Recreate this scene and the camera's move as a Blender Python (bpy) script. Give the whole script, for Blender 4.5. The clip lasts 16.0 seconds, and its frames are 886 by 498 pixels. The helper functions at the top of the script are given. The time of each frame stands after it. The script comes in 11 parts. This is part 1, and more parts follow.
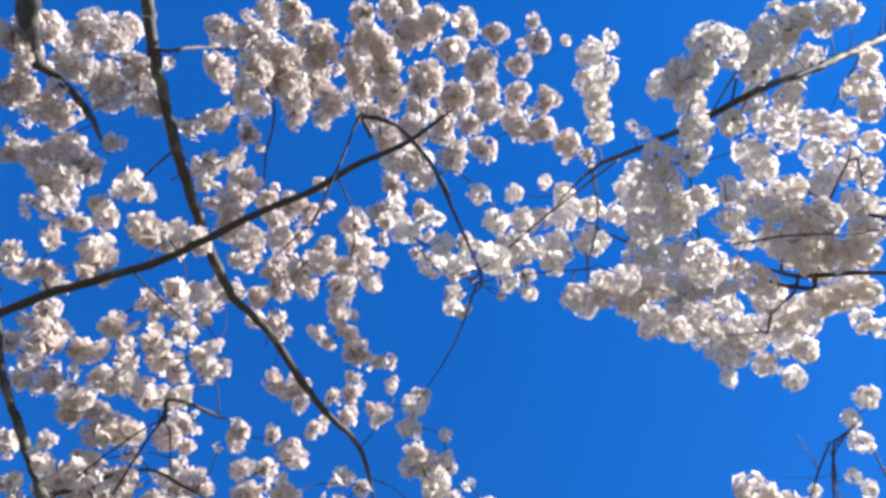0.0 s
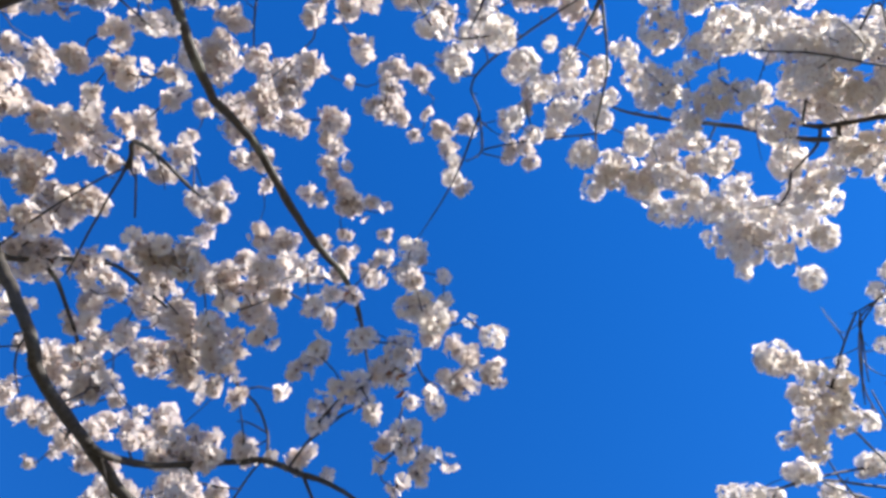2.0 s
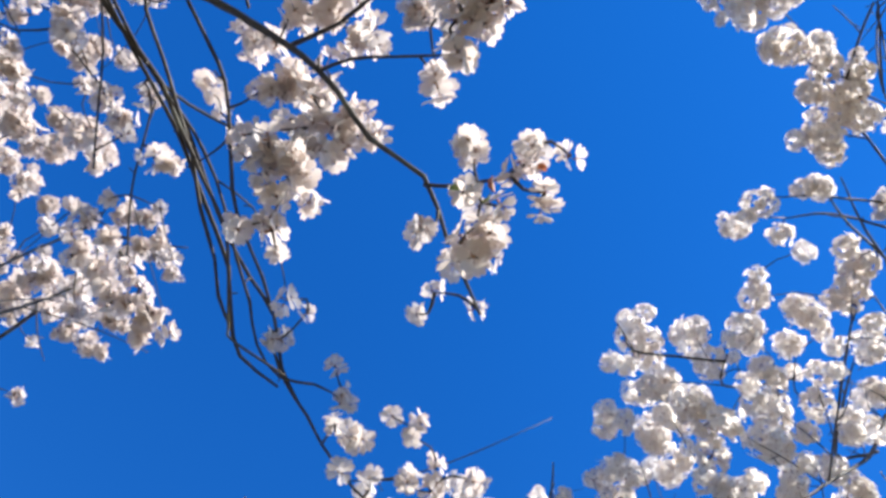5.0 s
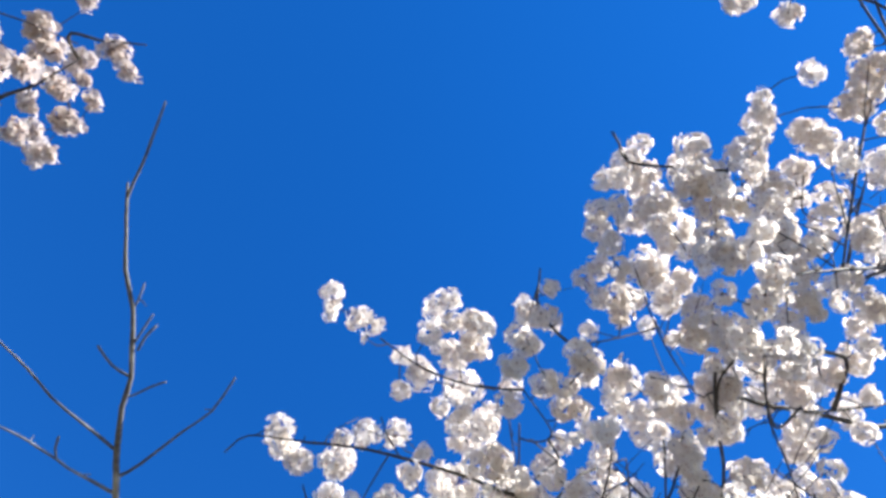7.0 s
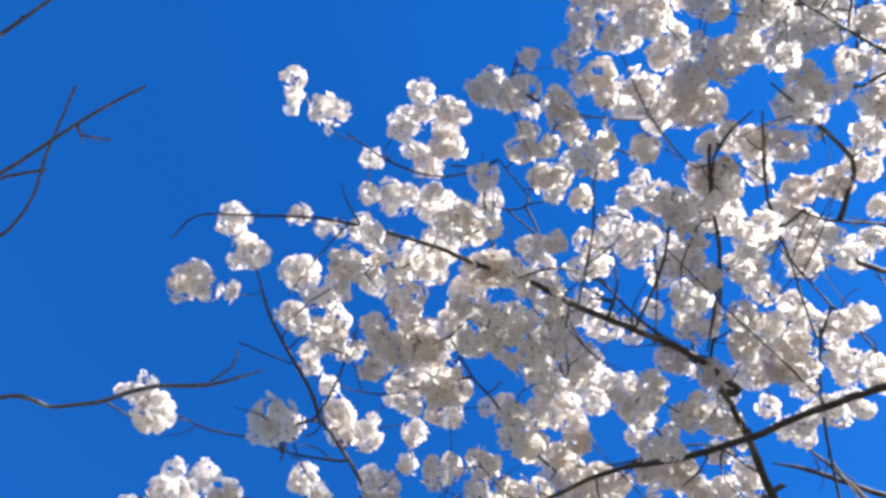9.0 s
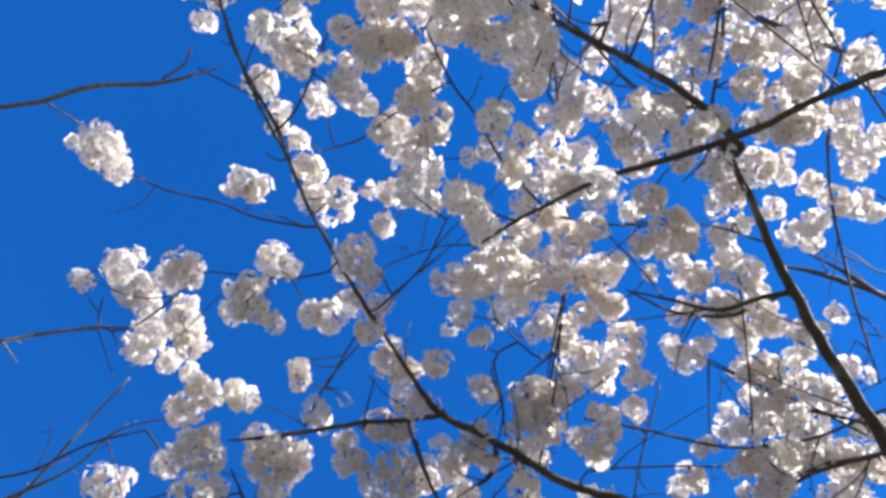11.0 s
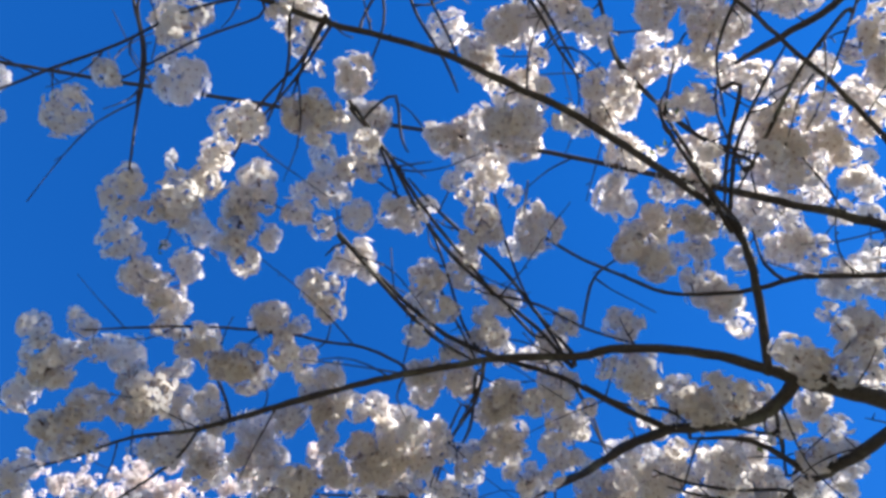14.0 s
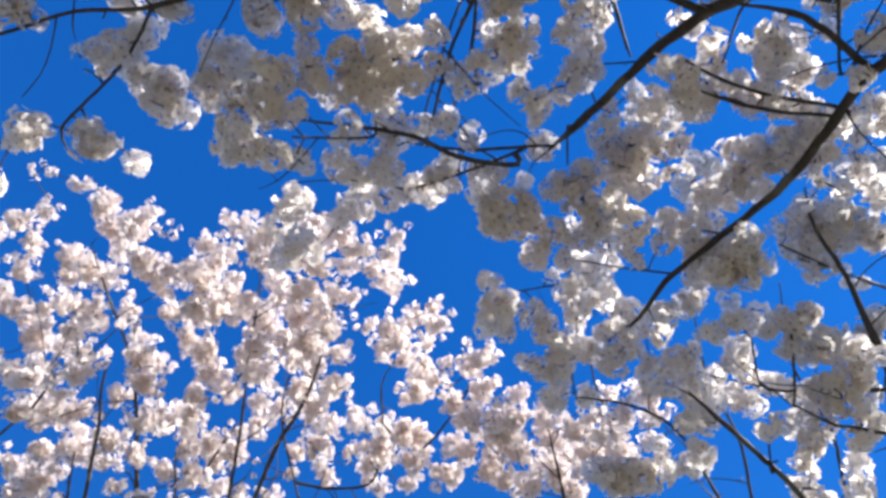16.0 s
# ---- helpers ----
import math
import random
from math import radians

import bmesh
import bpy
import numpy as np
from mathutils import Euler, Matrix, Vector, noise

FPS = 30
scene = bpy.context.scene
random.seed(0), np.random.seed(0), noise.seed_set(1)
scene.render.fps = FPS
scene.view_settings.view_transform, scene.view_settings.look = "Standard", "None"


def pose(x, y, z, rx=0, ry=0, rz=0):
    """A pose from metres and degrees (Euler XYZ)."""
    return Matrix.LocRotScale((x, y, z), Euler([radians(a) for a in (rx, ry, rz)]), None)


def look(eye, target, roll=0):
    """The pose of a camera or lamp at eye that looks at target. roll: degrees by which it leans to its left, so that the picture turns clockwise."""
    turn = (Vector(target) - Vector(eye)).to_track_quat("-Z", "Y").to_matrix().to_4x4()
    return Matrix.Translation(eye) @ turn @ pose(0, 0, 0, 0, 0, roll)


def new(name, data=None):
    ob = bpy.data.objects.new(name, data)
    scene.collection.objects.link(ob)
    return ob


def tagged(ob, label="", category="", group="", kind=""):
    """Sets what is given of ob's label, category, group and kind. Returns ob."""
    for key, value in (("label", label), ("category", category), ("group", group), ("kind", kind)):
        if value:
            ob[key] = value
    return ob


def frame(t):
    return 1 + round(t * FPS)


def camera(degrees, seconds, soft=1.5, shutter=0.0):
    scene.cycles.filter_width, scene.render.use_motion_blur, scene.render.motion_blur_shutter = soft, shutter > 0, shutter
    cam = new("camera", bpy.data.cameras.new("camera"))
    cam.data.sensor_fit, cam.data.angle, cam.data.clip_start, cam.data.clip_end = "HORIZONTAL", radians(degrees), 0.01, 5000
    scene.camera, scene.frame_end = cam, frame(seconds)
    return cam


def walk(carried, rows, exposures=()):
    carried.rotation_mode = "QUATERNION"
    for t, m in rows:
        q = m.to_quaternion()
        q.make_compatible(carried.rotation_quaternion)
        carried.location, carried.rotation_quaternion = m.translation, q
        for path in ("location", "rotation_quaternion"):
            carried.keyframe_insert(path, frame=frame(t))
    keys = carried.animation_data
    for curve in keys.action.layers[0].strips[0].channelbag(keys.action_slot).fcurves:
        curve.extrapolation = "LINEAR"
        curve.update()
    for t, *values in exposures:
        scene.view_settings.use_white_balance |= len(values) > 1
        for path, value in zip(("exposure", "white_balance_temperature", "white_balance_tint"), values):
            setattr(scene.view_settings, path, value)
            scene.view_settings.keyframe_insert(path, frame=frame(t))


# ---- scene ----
cam = camera(67.00, 16.0, soft=3.2)
PATH = [
    (0, (-0.000, 0.000, 1.626), (-0.013, 0.899, 4.488), 0.16),
    (0.5, (-0.006, 0.189, 1.622), (-0.018, 1.083, 4.486), 0.16),
    (1, (-0.011, 0.377, 1.618), (-0.020, 1.253, 4.487), 0.06),
    (1.5, (-0.015, 0.561, 1.613), (-0.026, 1.395, 4.494), 0.27),
    (2, (-0.006, 0.765, 1.602), (-0.016, 1.577, 4.490), 0.22),
    (2.5, (0.021, 0.993, 1.588), (0.015, 1.806, 4.476), -0.09),
    (3, (0.047, 1.218, 1.583), (0.041, 2.024, 4.473), -0.06),
    (3.5, (0.057, 1.449, 1.577), (0.044, 2.242, 4.470), 0.48),
    (4, (0.065, 1.676, 1.579), (0.058, 2.466, 4.473), 0.14),
    (4.5, (0.080, 1.891, 1.590), (0.076, 2.671, 4.487), -0.04),
    (5, (0.113, 2.105, 1.593), (0.114, 2.875, 4.493), -0.41),
    (5.2, (0.135, 2.195, 1.593), (0.141, 2.966, 4.492), -0.81),
    (7.3, (0.199, 3.161, 1.603), (0.208, 3.872, 4.518), -0.51),
    (7.5, (0.205, 3.237, 1.599), (0.214, 3.939, 4.515), -0.57),
    (8, (0.240, 3.473, 1.598), (0.247, 4.156, 4.519), -0.43),
    (8.5, (0.284, 3.700, 1.606), (0.283, 4.363, 4.531), 0.15),
    (8.7, (0.298, 3.790, 1.609), (0.295, 4.440, 4.538), 0.37),
    (10.8, (0.354, 4.704, 1.614), (0.369, 5.356, 4.542), -0.99),
    (11, (0.374, 4.801, 1.608), (0.385, 5.437, 4.540), -0.67),
    (11.5, (0.408, 5.074, 1.598), (0.410, 5.714, 4.529), -0.01),
    (12, (0.413, 5.378, 1.582), (0.421, 6.065, 4.502), -0.43),
    (12.5, (0.421, 5.705, 1.559), (0.434, 6.464, 4.462), -0.68),
    (13, (0.421, 6.026, 1.548), (0.427, 6.803, 4.446), -0.13),
    (13.5, (0.430, 6.317, 1.539), (0.427, 7.121, 4.430), 0.51),
    (14, (0.439, 6.622, 1.536), (0.438, 7.460, 4.416), 0.38),
    (14.5, (0.438, 6.903, 1.533), (0.435, 7.762, 4.407), 0.62),
    (15, (0.448, 7.174, 1.530), (0.445, 8.089, 4.387), 0.76),
    (15.5, (0.455, 7.465, 1.514), (0.454, 8.423, 4.356), 0.95),
    (16, (0.459, 7.729, 1.500), (0.462, 8.722, 4.331), 0.91),
]
walk(cam, [(t, look(eye, target, roll)) for t, eye, target, roll in PATH])

# ---- sky, sun, exposure ----
SUN_AZIMUTH, SUN_HEIGHT = radians(104), radians(38)

world = bpy.data.worlds.new("sky")
scene.world = world
world.use_nodes = True
nt = world.node_tree
sky = nt.nodes.new("ShaderNodeTexSky")
sky.sky_type = "NISHITA"
sky.sun_disc = False
sky.sun_elevation, sky.sun_rotation = SUN_HEIGHT, SUN_AZIMUTH
sky.altitude, sky.air_density, sky.dust_density, sky.ozone_density = 300, 1.0, 0.0, 4.0
deep = nt.nodes.new("ShaderNodeHueSaturation")
deep.inputs["Saturation"].default_value = 1.325
deep.inputs["Hue"].default_value = 0.5100
nt.links.new(sky.outputs[0], deep.inputs["Color"])
even = nt.nodes.new("ShaderNodeMix")
even.data_type = "RGBA"
even.inputs[0].default_value = 0.36
even.inputs[7].default_value = (0.04, 0.48, 2.35, 1)
nt.links.new(deep.outputs[0], even.inputs[6])
nt.links.new(even.outputs[2], nt.nodes["Background"].inputs[0])
nt.nodes["Background"].inputs[1].default_value = 0.1

sun = new("sun", bpy.data.lights.new("sun", "SUN"))
sun.data.energy, sun.data.angle, sun.data.color = 4.6, radians(0.53), (1.0, 0.97, 0.90)
toward = Vector((math.sin(SUN_AZIMUTH) * math.cos(SUN_HEIGHT), math.cos(SUN_AZIMUTH) * math.cos(SUN_HEIGHT), math.sin(SUN_HEIGHT)))
sun.matrix_world = look(toward * 40, (0, 0, 0))
scene.view_settings.exposure = 1.36


# ---- materials ----
def node(nt, kind, **values):
    n = nt.nodes.new(kind)
    for key, value in values.items():
        n.inputs[key].default_value = value
    return n


def blank(name):
    m = bpy.data.materials.new(name)
    m.use_nodes = True
    return m, m.node_tree, m.node_tree.nodes["Principled BSDF"]


def petal_material(name, pale, deep_tone, through_light):
    """Thin petals that let the sun shine through, each one a little different."""
    m, t, p = blank(name)
    geo, info = t.nodes.new("ShaderNodeNewGeometry"), t.nodes.new("ShaderNodeObjectInfo")
    add = t.nodes.new("ShaderNodeMath")
    add.operation = "MULTIPLY_ADD"
    add.inputs[1].default_value = 0.65
    scaled = t.nodes.new("ShaderNodeMath")
    scaled.operation = "MULTIPLY"
    scaled.inputs[1].default_value = 0.35
    t.links.new(info.outputs["Random"], scaled.inputs[0])
    t.links.new(geo.outputs["Random Per Island"], add.inputs[0])
    t.links.new(scaled.outputs[0], add.inputs[2])
    ramp = t.nodes.new("ShaderNodeValToRGB")
    ramp.color_ramp.elements[0].color = (*pale, 1)
    ramp.color_ramp.elements[1].color = (*deep_tone, 1)
    t.links.new(add.outputs[0], ramp.inputs[0])
    p.inputs["Roughness"].default_value = 0.55
    p.inputs["Specular IOR Level"].default_value = 0.35
    t.links.new(ramp.outputs[0], p.inputs["Base Color"])
    shine = t.nodes.new("ShaderNodeBsdfTranslucent")
    warm = t.nodes.new("ShaderNodeMix")
    warm.data_type, warm.blend_type = "RGBA", "MULTIPLY"
    warm.inputs[0].default_value = 1.0
    warm.inputs[7].default_value = (0.97, 0.94, 0.90, 1)
    t.links.new(ramp.outputs[0], warm.inputs[6])
    t.links.new(warm.outputs[2], shine.inputs["Color"])
    mix = t.nodes.new("ShaderNodeMixShader")
    mix.inputs[0].default_value = through_light
    t.links.new(p.outputs[0], mix.inputs[1])
    t.links.new(shine.outputs[0], mix.inputs[2])
    t.links.new(mix.outputs[0], t.nodes["Material Output"].inputs["Surface"])
    return m


def plain_material(name, low, high, scale, roughness, bump=0.0):
    m, t, p = blank(name)
    co = t.nodes.new("ShaderNodeTexCoord")
    tex = node(t, "ShaderNodeTexNoise", Scale=scale, Detail=6.0)
    ramp = t.nodes.new("ShaderNodeValToRGB")
    ramp.color_ramp.elements[0].position, ramp.color_ramp.elements[1].position = 0.3, 0.7
    ramp.color_ramp.elements[0].color, ramp.color_ramp.elements[1].color = (*low, 1), (*high, 1)
    t.links.new(co.outputs["Object"], tex.inputs["Vector"])
    t.links.new(tex.outputs["Fac"], ramp.inputs[0])
    t.links.new(ramp.outputs[0], p.inputs["Base Color"])
    p.inputs["Roughness"].default_value = roughness
    if bump:
        b = node(t, "ShaderNodeBump", Strength=bump, Distance=0.004)
        t.links.new(tex.outputs["Fac"], b.inputs["Height"])
        t.links.new(b.outputs[0], p.inputs["Normal"])
    return m


def bark_material(name, dark, pale, lichen):
    """Grey-brown bark with fine grain, and pale lichen in larger patches."""
    m, t, p = blank(name)
    co = t.nodes.new("ShaderNodeTexCoord")
    fine = node(t, "ShaderNodeTexNoise", Scale=90.0, Detail=8.0, Roughness=0.7)
    broad = node(t, "ShaderNodeTexNoise", Scale=9.0, Detail=4.0)
    for tex in (fine, broad):
        t.links.new(co.outputs["Object"], tex.inputs["Vector"])
    grain, patch = t.nodes.new("ShaderNodeValToRGB"), t.nodes.new("ShaderNodeValToRGB")
    grain.color_ramp.elements[0].position, grain.color_ramp.elements[1].position = 0.3, 0.72
    grain.color_ramp.elements[0].color, grain.color_ramp.elements[1].color = (*dark, 1), (*pale, 1)
    patch.color_ramp.elements[0].position, patch.color_ramp.elements[1].position = 0.56, 0.68
    mix = t.nodes.new("ShaderNodeMix")
    mix.data_type = "RGBA"
    mix.inputs[7].default_value = (*lichen, 1)
    t.links.new(fine.outputs["Fac"], grain.inputs[0])
    t.links.new(broad.outputs["Fac"], patch.inputs[0])
    t.links.new(patch.outputs[0], mix.inputs[0])
    t.links.new(grain.outputs[0], mix.inputs[6])
    t.links.new(mix.outputs[2], p.inputs["Base Color"])
    p.inputs["Roughness"].default_value = 0.75
    b = node(t, "ShaderNodeBump", Strength=0.6, Distance=0.003)
    t.links.new(fine.outputs["Fac"], b.inputs["Height"])
    t.links.new(b.outputs[0], p.inputs["Normal"])
    return m


WHITE = petal_material("white_petal", (0.89, 0.87, 0.85), (0.86, 0.82, 0.80), 0.62)
IVORY = petal_material("ivory_petal", (0.86, 0.82, 0.79), (0.80, 0.75, 0.72), 0.55)
BLUSH = petal_material("blush_petal", (0.80, 0.755, 0.735), (0.72, 0.64, 0.615), 0.50)
PALE = petal_material("pale_blush_petal", (0.90, 0.85, 0.835), (0.88, 0.79, 0.775), 0.57)
RUSSET = petal_material("russet_leaf", (0.42, 0.16, 0.06), (0.30, 0.10, 0.05), 0.4)
FRESH = petal_material("fresh_leaf", (0.24, 0.30, 0.06), (0.13, 0.20, 0.04), 0.4)
STAMEN = plain_material("stamen", (0.30, 0.16, 0.10), (0.50, 0.34, 0.20), 400, 0.7)
CALYX = plain_material("calyx", (0.28, 0.10, 0.08), (0.34, 0.20, 0.10), 300, 0.7)
BARK = bark_material("cherry_bark", (0.022, 0.017, 0.015), (0.085, 0.07, 0.058), (0.13, 0.13, 0.10))
TWIG = bark_material("twig_bark", (0.018, 0.014, 0.014), (0.07, 0.055, 0.05), (0.10, 0.09, 0.08))
GREY = bark_material("grey_bark", (0.045, 0.045, 0.048), (0.25, 0.25, 0.255), (0.45, 0.45, 0.44))
GRASS = plain_material("dry_grass", (0.05, 0.05, 0.024), (0.17, 0.14, 0.085), 3.0, 0.9, 0.5)


# ---- building blocks ----
def mesh_from(name, verts, faces, mats, slots=None, smooth=False):
    me = bpy.data.meshes.new(name)
    me.from_pydata([tuple(v) for v in verts], [], faces)
    for m in mats:
        me.materials.append(m)
    if slots is not None:
        me.polygons.foreach_set("material_index", slots)
    if smooth:
        me.polygons.foreach_set("use_smooth", [True] * len(faces))
    me.update()
    return me


def tree(name, x, y, tufts, label, category, spread=1.9, bark=None, loose=False, fine=False, inner=0.0):
    ob = new(name)
    ob.location = (x, y, 0)
    tagged(ob, label, category)
    return {"root": ob, "base": np.array((x, y, 0.0)), "samples": [], "clusters": [], "tufts": tufts, "spread": spread, "bark": bark, "loose": loose, "fine": fine, "inner": inner}


def part(t, name, me, label="", kind=""):
    ob = new(name, me)
    ob.parent = t["root"]
    ob.location = -t["root"].location
    return tagged(ob, label, kind=kind)


def spline(ctrl, step=0.035):
    """Points along a smooth line through the control points (x, y, z, radius)."""
    p = np.array(ctrl, float)
    ext = np.vstack([2 * p[0] - p[1], p, 2 * p[-1] - p[-2]])
    ext[:, 3] = np.maximum(ext[:, 3], 0.001)
    out = []
    for i in range(1, len(ext) - 2):
        a, b, c, d = ext[i - 1:i + 3]
        n = max(2, int(np.linalg.norm(c[:3] - b[:3]) / step))
        for s in np.arange(n) / n:
            out.append(0.5 * (2 * b + (c - a) * s + (2 * a - 5 * b + 4 * c - d) * s * s + (3 * b - a - 3 * c + d) * s ** 3))
            out[-1][3] = b[3] + (c[3] - b[3]) * s
    out.append(p[-1])
    return np.array(out)


def tube(points, sides, rough, rng, verts, faces):
    """Adds a tapering tube, closed at both ends, with slight swellings."""
    n, start = len(points), len(verts)
    run = np.gradient(points[:, :3], axis=0)
    run /= np.linalg.norm(run, axis=1)[:, None] + 1e-9
    side = np.cross(run[0], (0.3, 0.2, 0.93))
    for i in range(n):
        side = side - run[i] * (side @ run[i])
        side /= np.linalg.norm(side) + 1e-9
        other = np.cross(run[i], side)
        swell = 1 + rough * rng.normal()
        for k in range(sides):
            a = 2 * math.pi * k / sides
            r = points[i, 3] * swell * (1 + rough * 0.6 * rng.normal())
            verts.append(points[i, :3] + r * (math.cos(a) * side + math.sin(a) * other))
    for i in range(n - 1):
        for k in range(sides):
            a, b = start + i * sides + k, start + i * sides + (k + 1) % sides
            faces.append((a, b, b + sides, a + sides))
    faces.append(tuple(start + k for k in reversed(range(sides))))
    faces.append(tuple(start + (n - 1) * sides + k for k in range(sides)))


RNG = np.random.default_rng(7)


def bough(t, kind, *ctrl):
    """A limb, branch or long twig through the control points, from its thick end."""
    pts = spline(ctrl)
    wander = RNG.normal(0, 0.12, (len(pts), 3)) * pts[:, 3:4]
    pts[1:-1, :3] += wander[1:-1]
    verts, faces = [], []
    thick = pts[:, 3].max()
    tube(pts, 10 if thick > 0.015 else 7 if thick > 0.005 else 5, 0.05, RNG, verts, faces)
    # bud scars and short spurs
    for i in range(2, len(pts) - 2):
        if RNG.random() < 0.16 and pts[i, 3] < 0.03:
            way = RNG.normal(size=3)
            way /= np.linalg.norm(way)
            r = max(0.0012, min(0.003, pts[i, 3] * 0.4))
            end = pts[i, :3] + way * (pts[i, 3] + RNG.uniform(0.008, 0.03))
            mid = (pts[i, :3] + end) / 2 + RNG.normal(0, 0.002, 3)
            tube(np.array([(*pts[i, :3], r * 1.5), (*mid, r), (*end, r * 0.9)]), 5, 0.05, RNG, verts, faces)
    part(t, kind, mesh_from(kind, verts, faces, [t["bark"] or (BARK if thick > 0.006 else TWIG)], smooth=True))
    t["samples"].append(pts)


# ---- blossom ----
def flower(rng, verts, faces, slots, place, out, size, stalk, cups=(0.1, 0.75), eye=0.12, rounded=False):
    """One five-petalled flower facing out, with stamens, calyx and stalk."""
    out = out / (np.linalg.norm(out) + 1e-9)
    side = np.cross(out, rng.normal(size=3))
    side /= np.linalg.norm(side) + 1e-9
    up = np.cross(out, side)
    cup = rng.uniform(*cups)
    turn = rng.uniform(0, 2 * math.pi)

    def at(radius, angle, lift):
        verts.append(place + size * (radius * (math.cos(angle) * side + math.sin(angle) * up) + lift * out))
        return len(verts) - 1

    for k in range(5):
        a = turn + 2 * math.pi * k / 5 + rng.normal(0, 0.05)
        long = rng.uniform(0.88, 1.1)
        droop = cup + rng.normal(0, 0.16)
        base = at(0.08, a, 0.0)
        if not rounded:
            left, right = at(0.70 * long, a + 0.66, 0.38 * droop + 0.07), at(0.70 * long, a - 0.66, 0.38 * droop + 0.07)
            tip_l, tip_r = at(0.99 * long, a + 0.30, 0.70 * droop), at(0.99 * long, a - 0.30, 0.72 * droop)
        if rounded:
            notch = at(0.93 * long, a, 0.62 * droop - 0.04)
            rim = [at(r * long, a + w * 1.08, lift * droop + 0.05) for r, w, lift in ((0.42, -0.5, 0.2), (0.72, -0.6, 0.4), (0.93, -0.42, 0.62), (1.02, -0.17, 0.74))]
            edge = [at(r * long, a + w * 1.08, lift * droop + 0.05) for r, w, lift in ((1.02, 0.17, 0.72), (0.93, 0.42, 0.6), (0.72, 0.6, 0.4), (0.42, 0.5, 0.2))]
            faces.extend([(base, *rim[:2], notch), (rim[1], rim[2], rim[3], notch), (notch, *edge[:3]), (notch, edge[2], edge[3], base)])
            slots.extend([0] * 4)
        elif eye:
            notch = at(0.95 * long, a, 0.62 * droop - 0.03)
            faces.extend([(base, right, tip_r, notch), (base, notch, tip_l, left)])
            slots.extend([0, 0])
        else:
            faces.append((base, right, tip_r, tip_l, left))
            slots.append(0)
    if not eye:
        return
    ring = [at(eye, turn + 2 * math.pi * k / 3, 0.2) for k in range(3)]
    heart = at(0.0, 0.0, 0.04)
    for k in range(3):
        faces.append((heart, ring[k], ring[(k + 1) % 3]))
        slots.append(1)
    cup_ring = [at(eye, turn + 2 * math.pi * k / 3, -0.03) for k in range(3)]
    foot = at(0.0, 0.0, -0.42)
    for k in range(3):
        faces.append((foot, cup_ring[(k + 1) % 3], cup_ring[k]))
        slots.append(2)
    if rng.random() < 0.6:
        return
    # stalk
    top, n = verts[foot], len(verts)
    for end, r in ((top, 0.0011), (stalk, 0.0009)):
        for k in range(3):
            verts.append(end + r * (math.cos(2.1 * k) * side + math.sin(2.1 * k) * up))
    for k in range(3):
        j = (k + 1) % 3
        faces.append((n + k, n + j, n + 3 + j, n + 3 + k))
        slots.append(2)


def cluster_shape(radius, seed, size=0.0225, full=False, plain=False, rounded=False):
    """A ball of flowers round the end of a spur: a full one is dense and round, another uneven and open in places."""
    rng = np.random.default_rng(seed)
    verts, faces, slots = [], [], []
    shift = Vector(rng.uniform(-50, 50, 3))
    shell = max(radius - 0.35 * size, 0.006)
    n = max(3, int((6.6 if full else 6.4) * (shell / size) ** 2))
    stretch = rng.uniform(0.86, 1.14, 3) if full else rng.uniform(0.78, 1.2, 3)
    near, far, uneven, sway = (0.72, 1.05, 0.2, 0.3) if full else (0.62, 1.06, 0.38, 0.35)
    gap = rng.normal(size=3)
    gap /= np.linalg.norm(gap)
    for i in range(n):
        h = 1 - 2 * (i + 0.5) / n
        a = i * 2.39996 + rng.normal(0, 0.25)
        way = np.array((math.cos(a) * math.sqrt(1 - h * h), math.sin(a) * math.sqrt(1 - h * h), h)) + rng.normal(0, 0.12, 3)
        way /= np.linalg.norm(way)
        if way @ gap > 0.8 and rng.random() < 0.7:
            continue
        lump = 1 + uneven * noise.noise(Vector(way) * 1.5 + shift)
        reach = shell * lump * rng.uniform(near, far) * (1.15 if rng.random() < 0.12 else 1.0)
        cups, eye = ((-0.1, 0.4), 0.125) if full else ((0.1, 0.75), 0.14)
        flower(rng, verts, faces, slots, way * stretch * reach, way + rng.normal(0, sway, 3), size * rng.uniform(0.85, 1.12), way * 0.1 * reach, cups, 0.0 if plain else eye, rounded)
    return verts, faces, slots


SIZES = (0.016, 0.021, 0.027, 0.034, 0.042, 0.051, 0.062, 0.076)
FINE = {(s, v): cluster_shape(r, 500 + 10 * s + v, 0.0165, plain=True) for s, r in enumerate(SIZES[:6]) for v in range(4)}
LOOSE = {(s, v): cluster_shape(r, 100 + 10 * s + v) for s, r in enumerate(SIZES) for v in range(4)}
NEAR = {(s, v): cluster_shape(r, 700 + 10 * s + v, 0.0225, rounded=True) for s, r in enumerate(SIZES) for v in range(4)}
FULL = {(s, v): cluster_shape(r, 300 + 10 * s + v, 0.0225, True) for s, r in enumerate(SIZES) for v in range(6)}
MESHES = {}


def shape_mesh(shapes, s, v, petal):
    key = (id(shapes), s, v, petal.name)
    if key not in MESHES:
        verts, faces, slots = shapes[(s, v)]
        MESHES[key] = mesh_from("blossom", verts, faces, [petal, STAMEN, CALYX], slots, smooth=True)
    return MESHES[key]


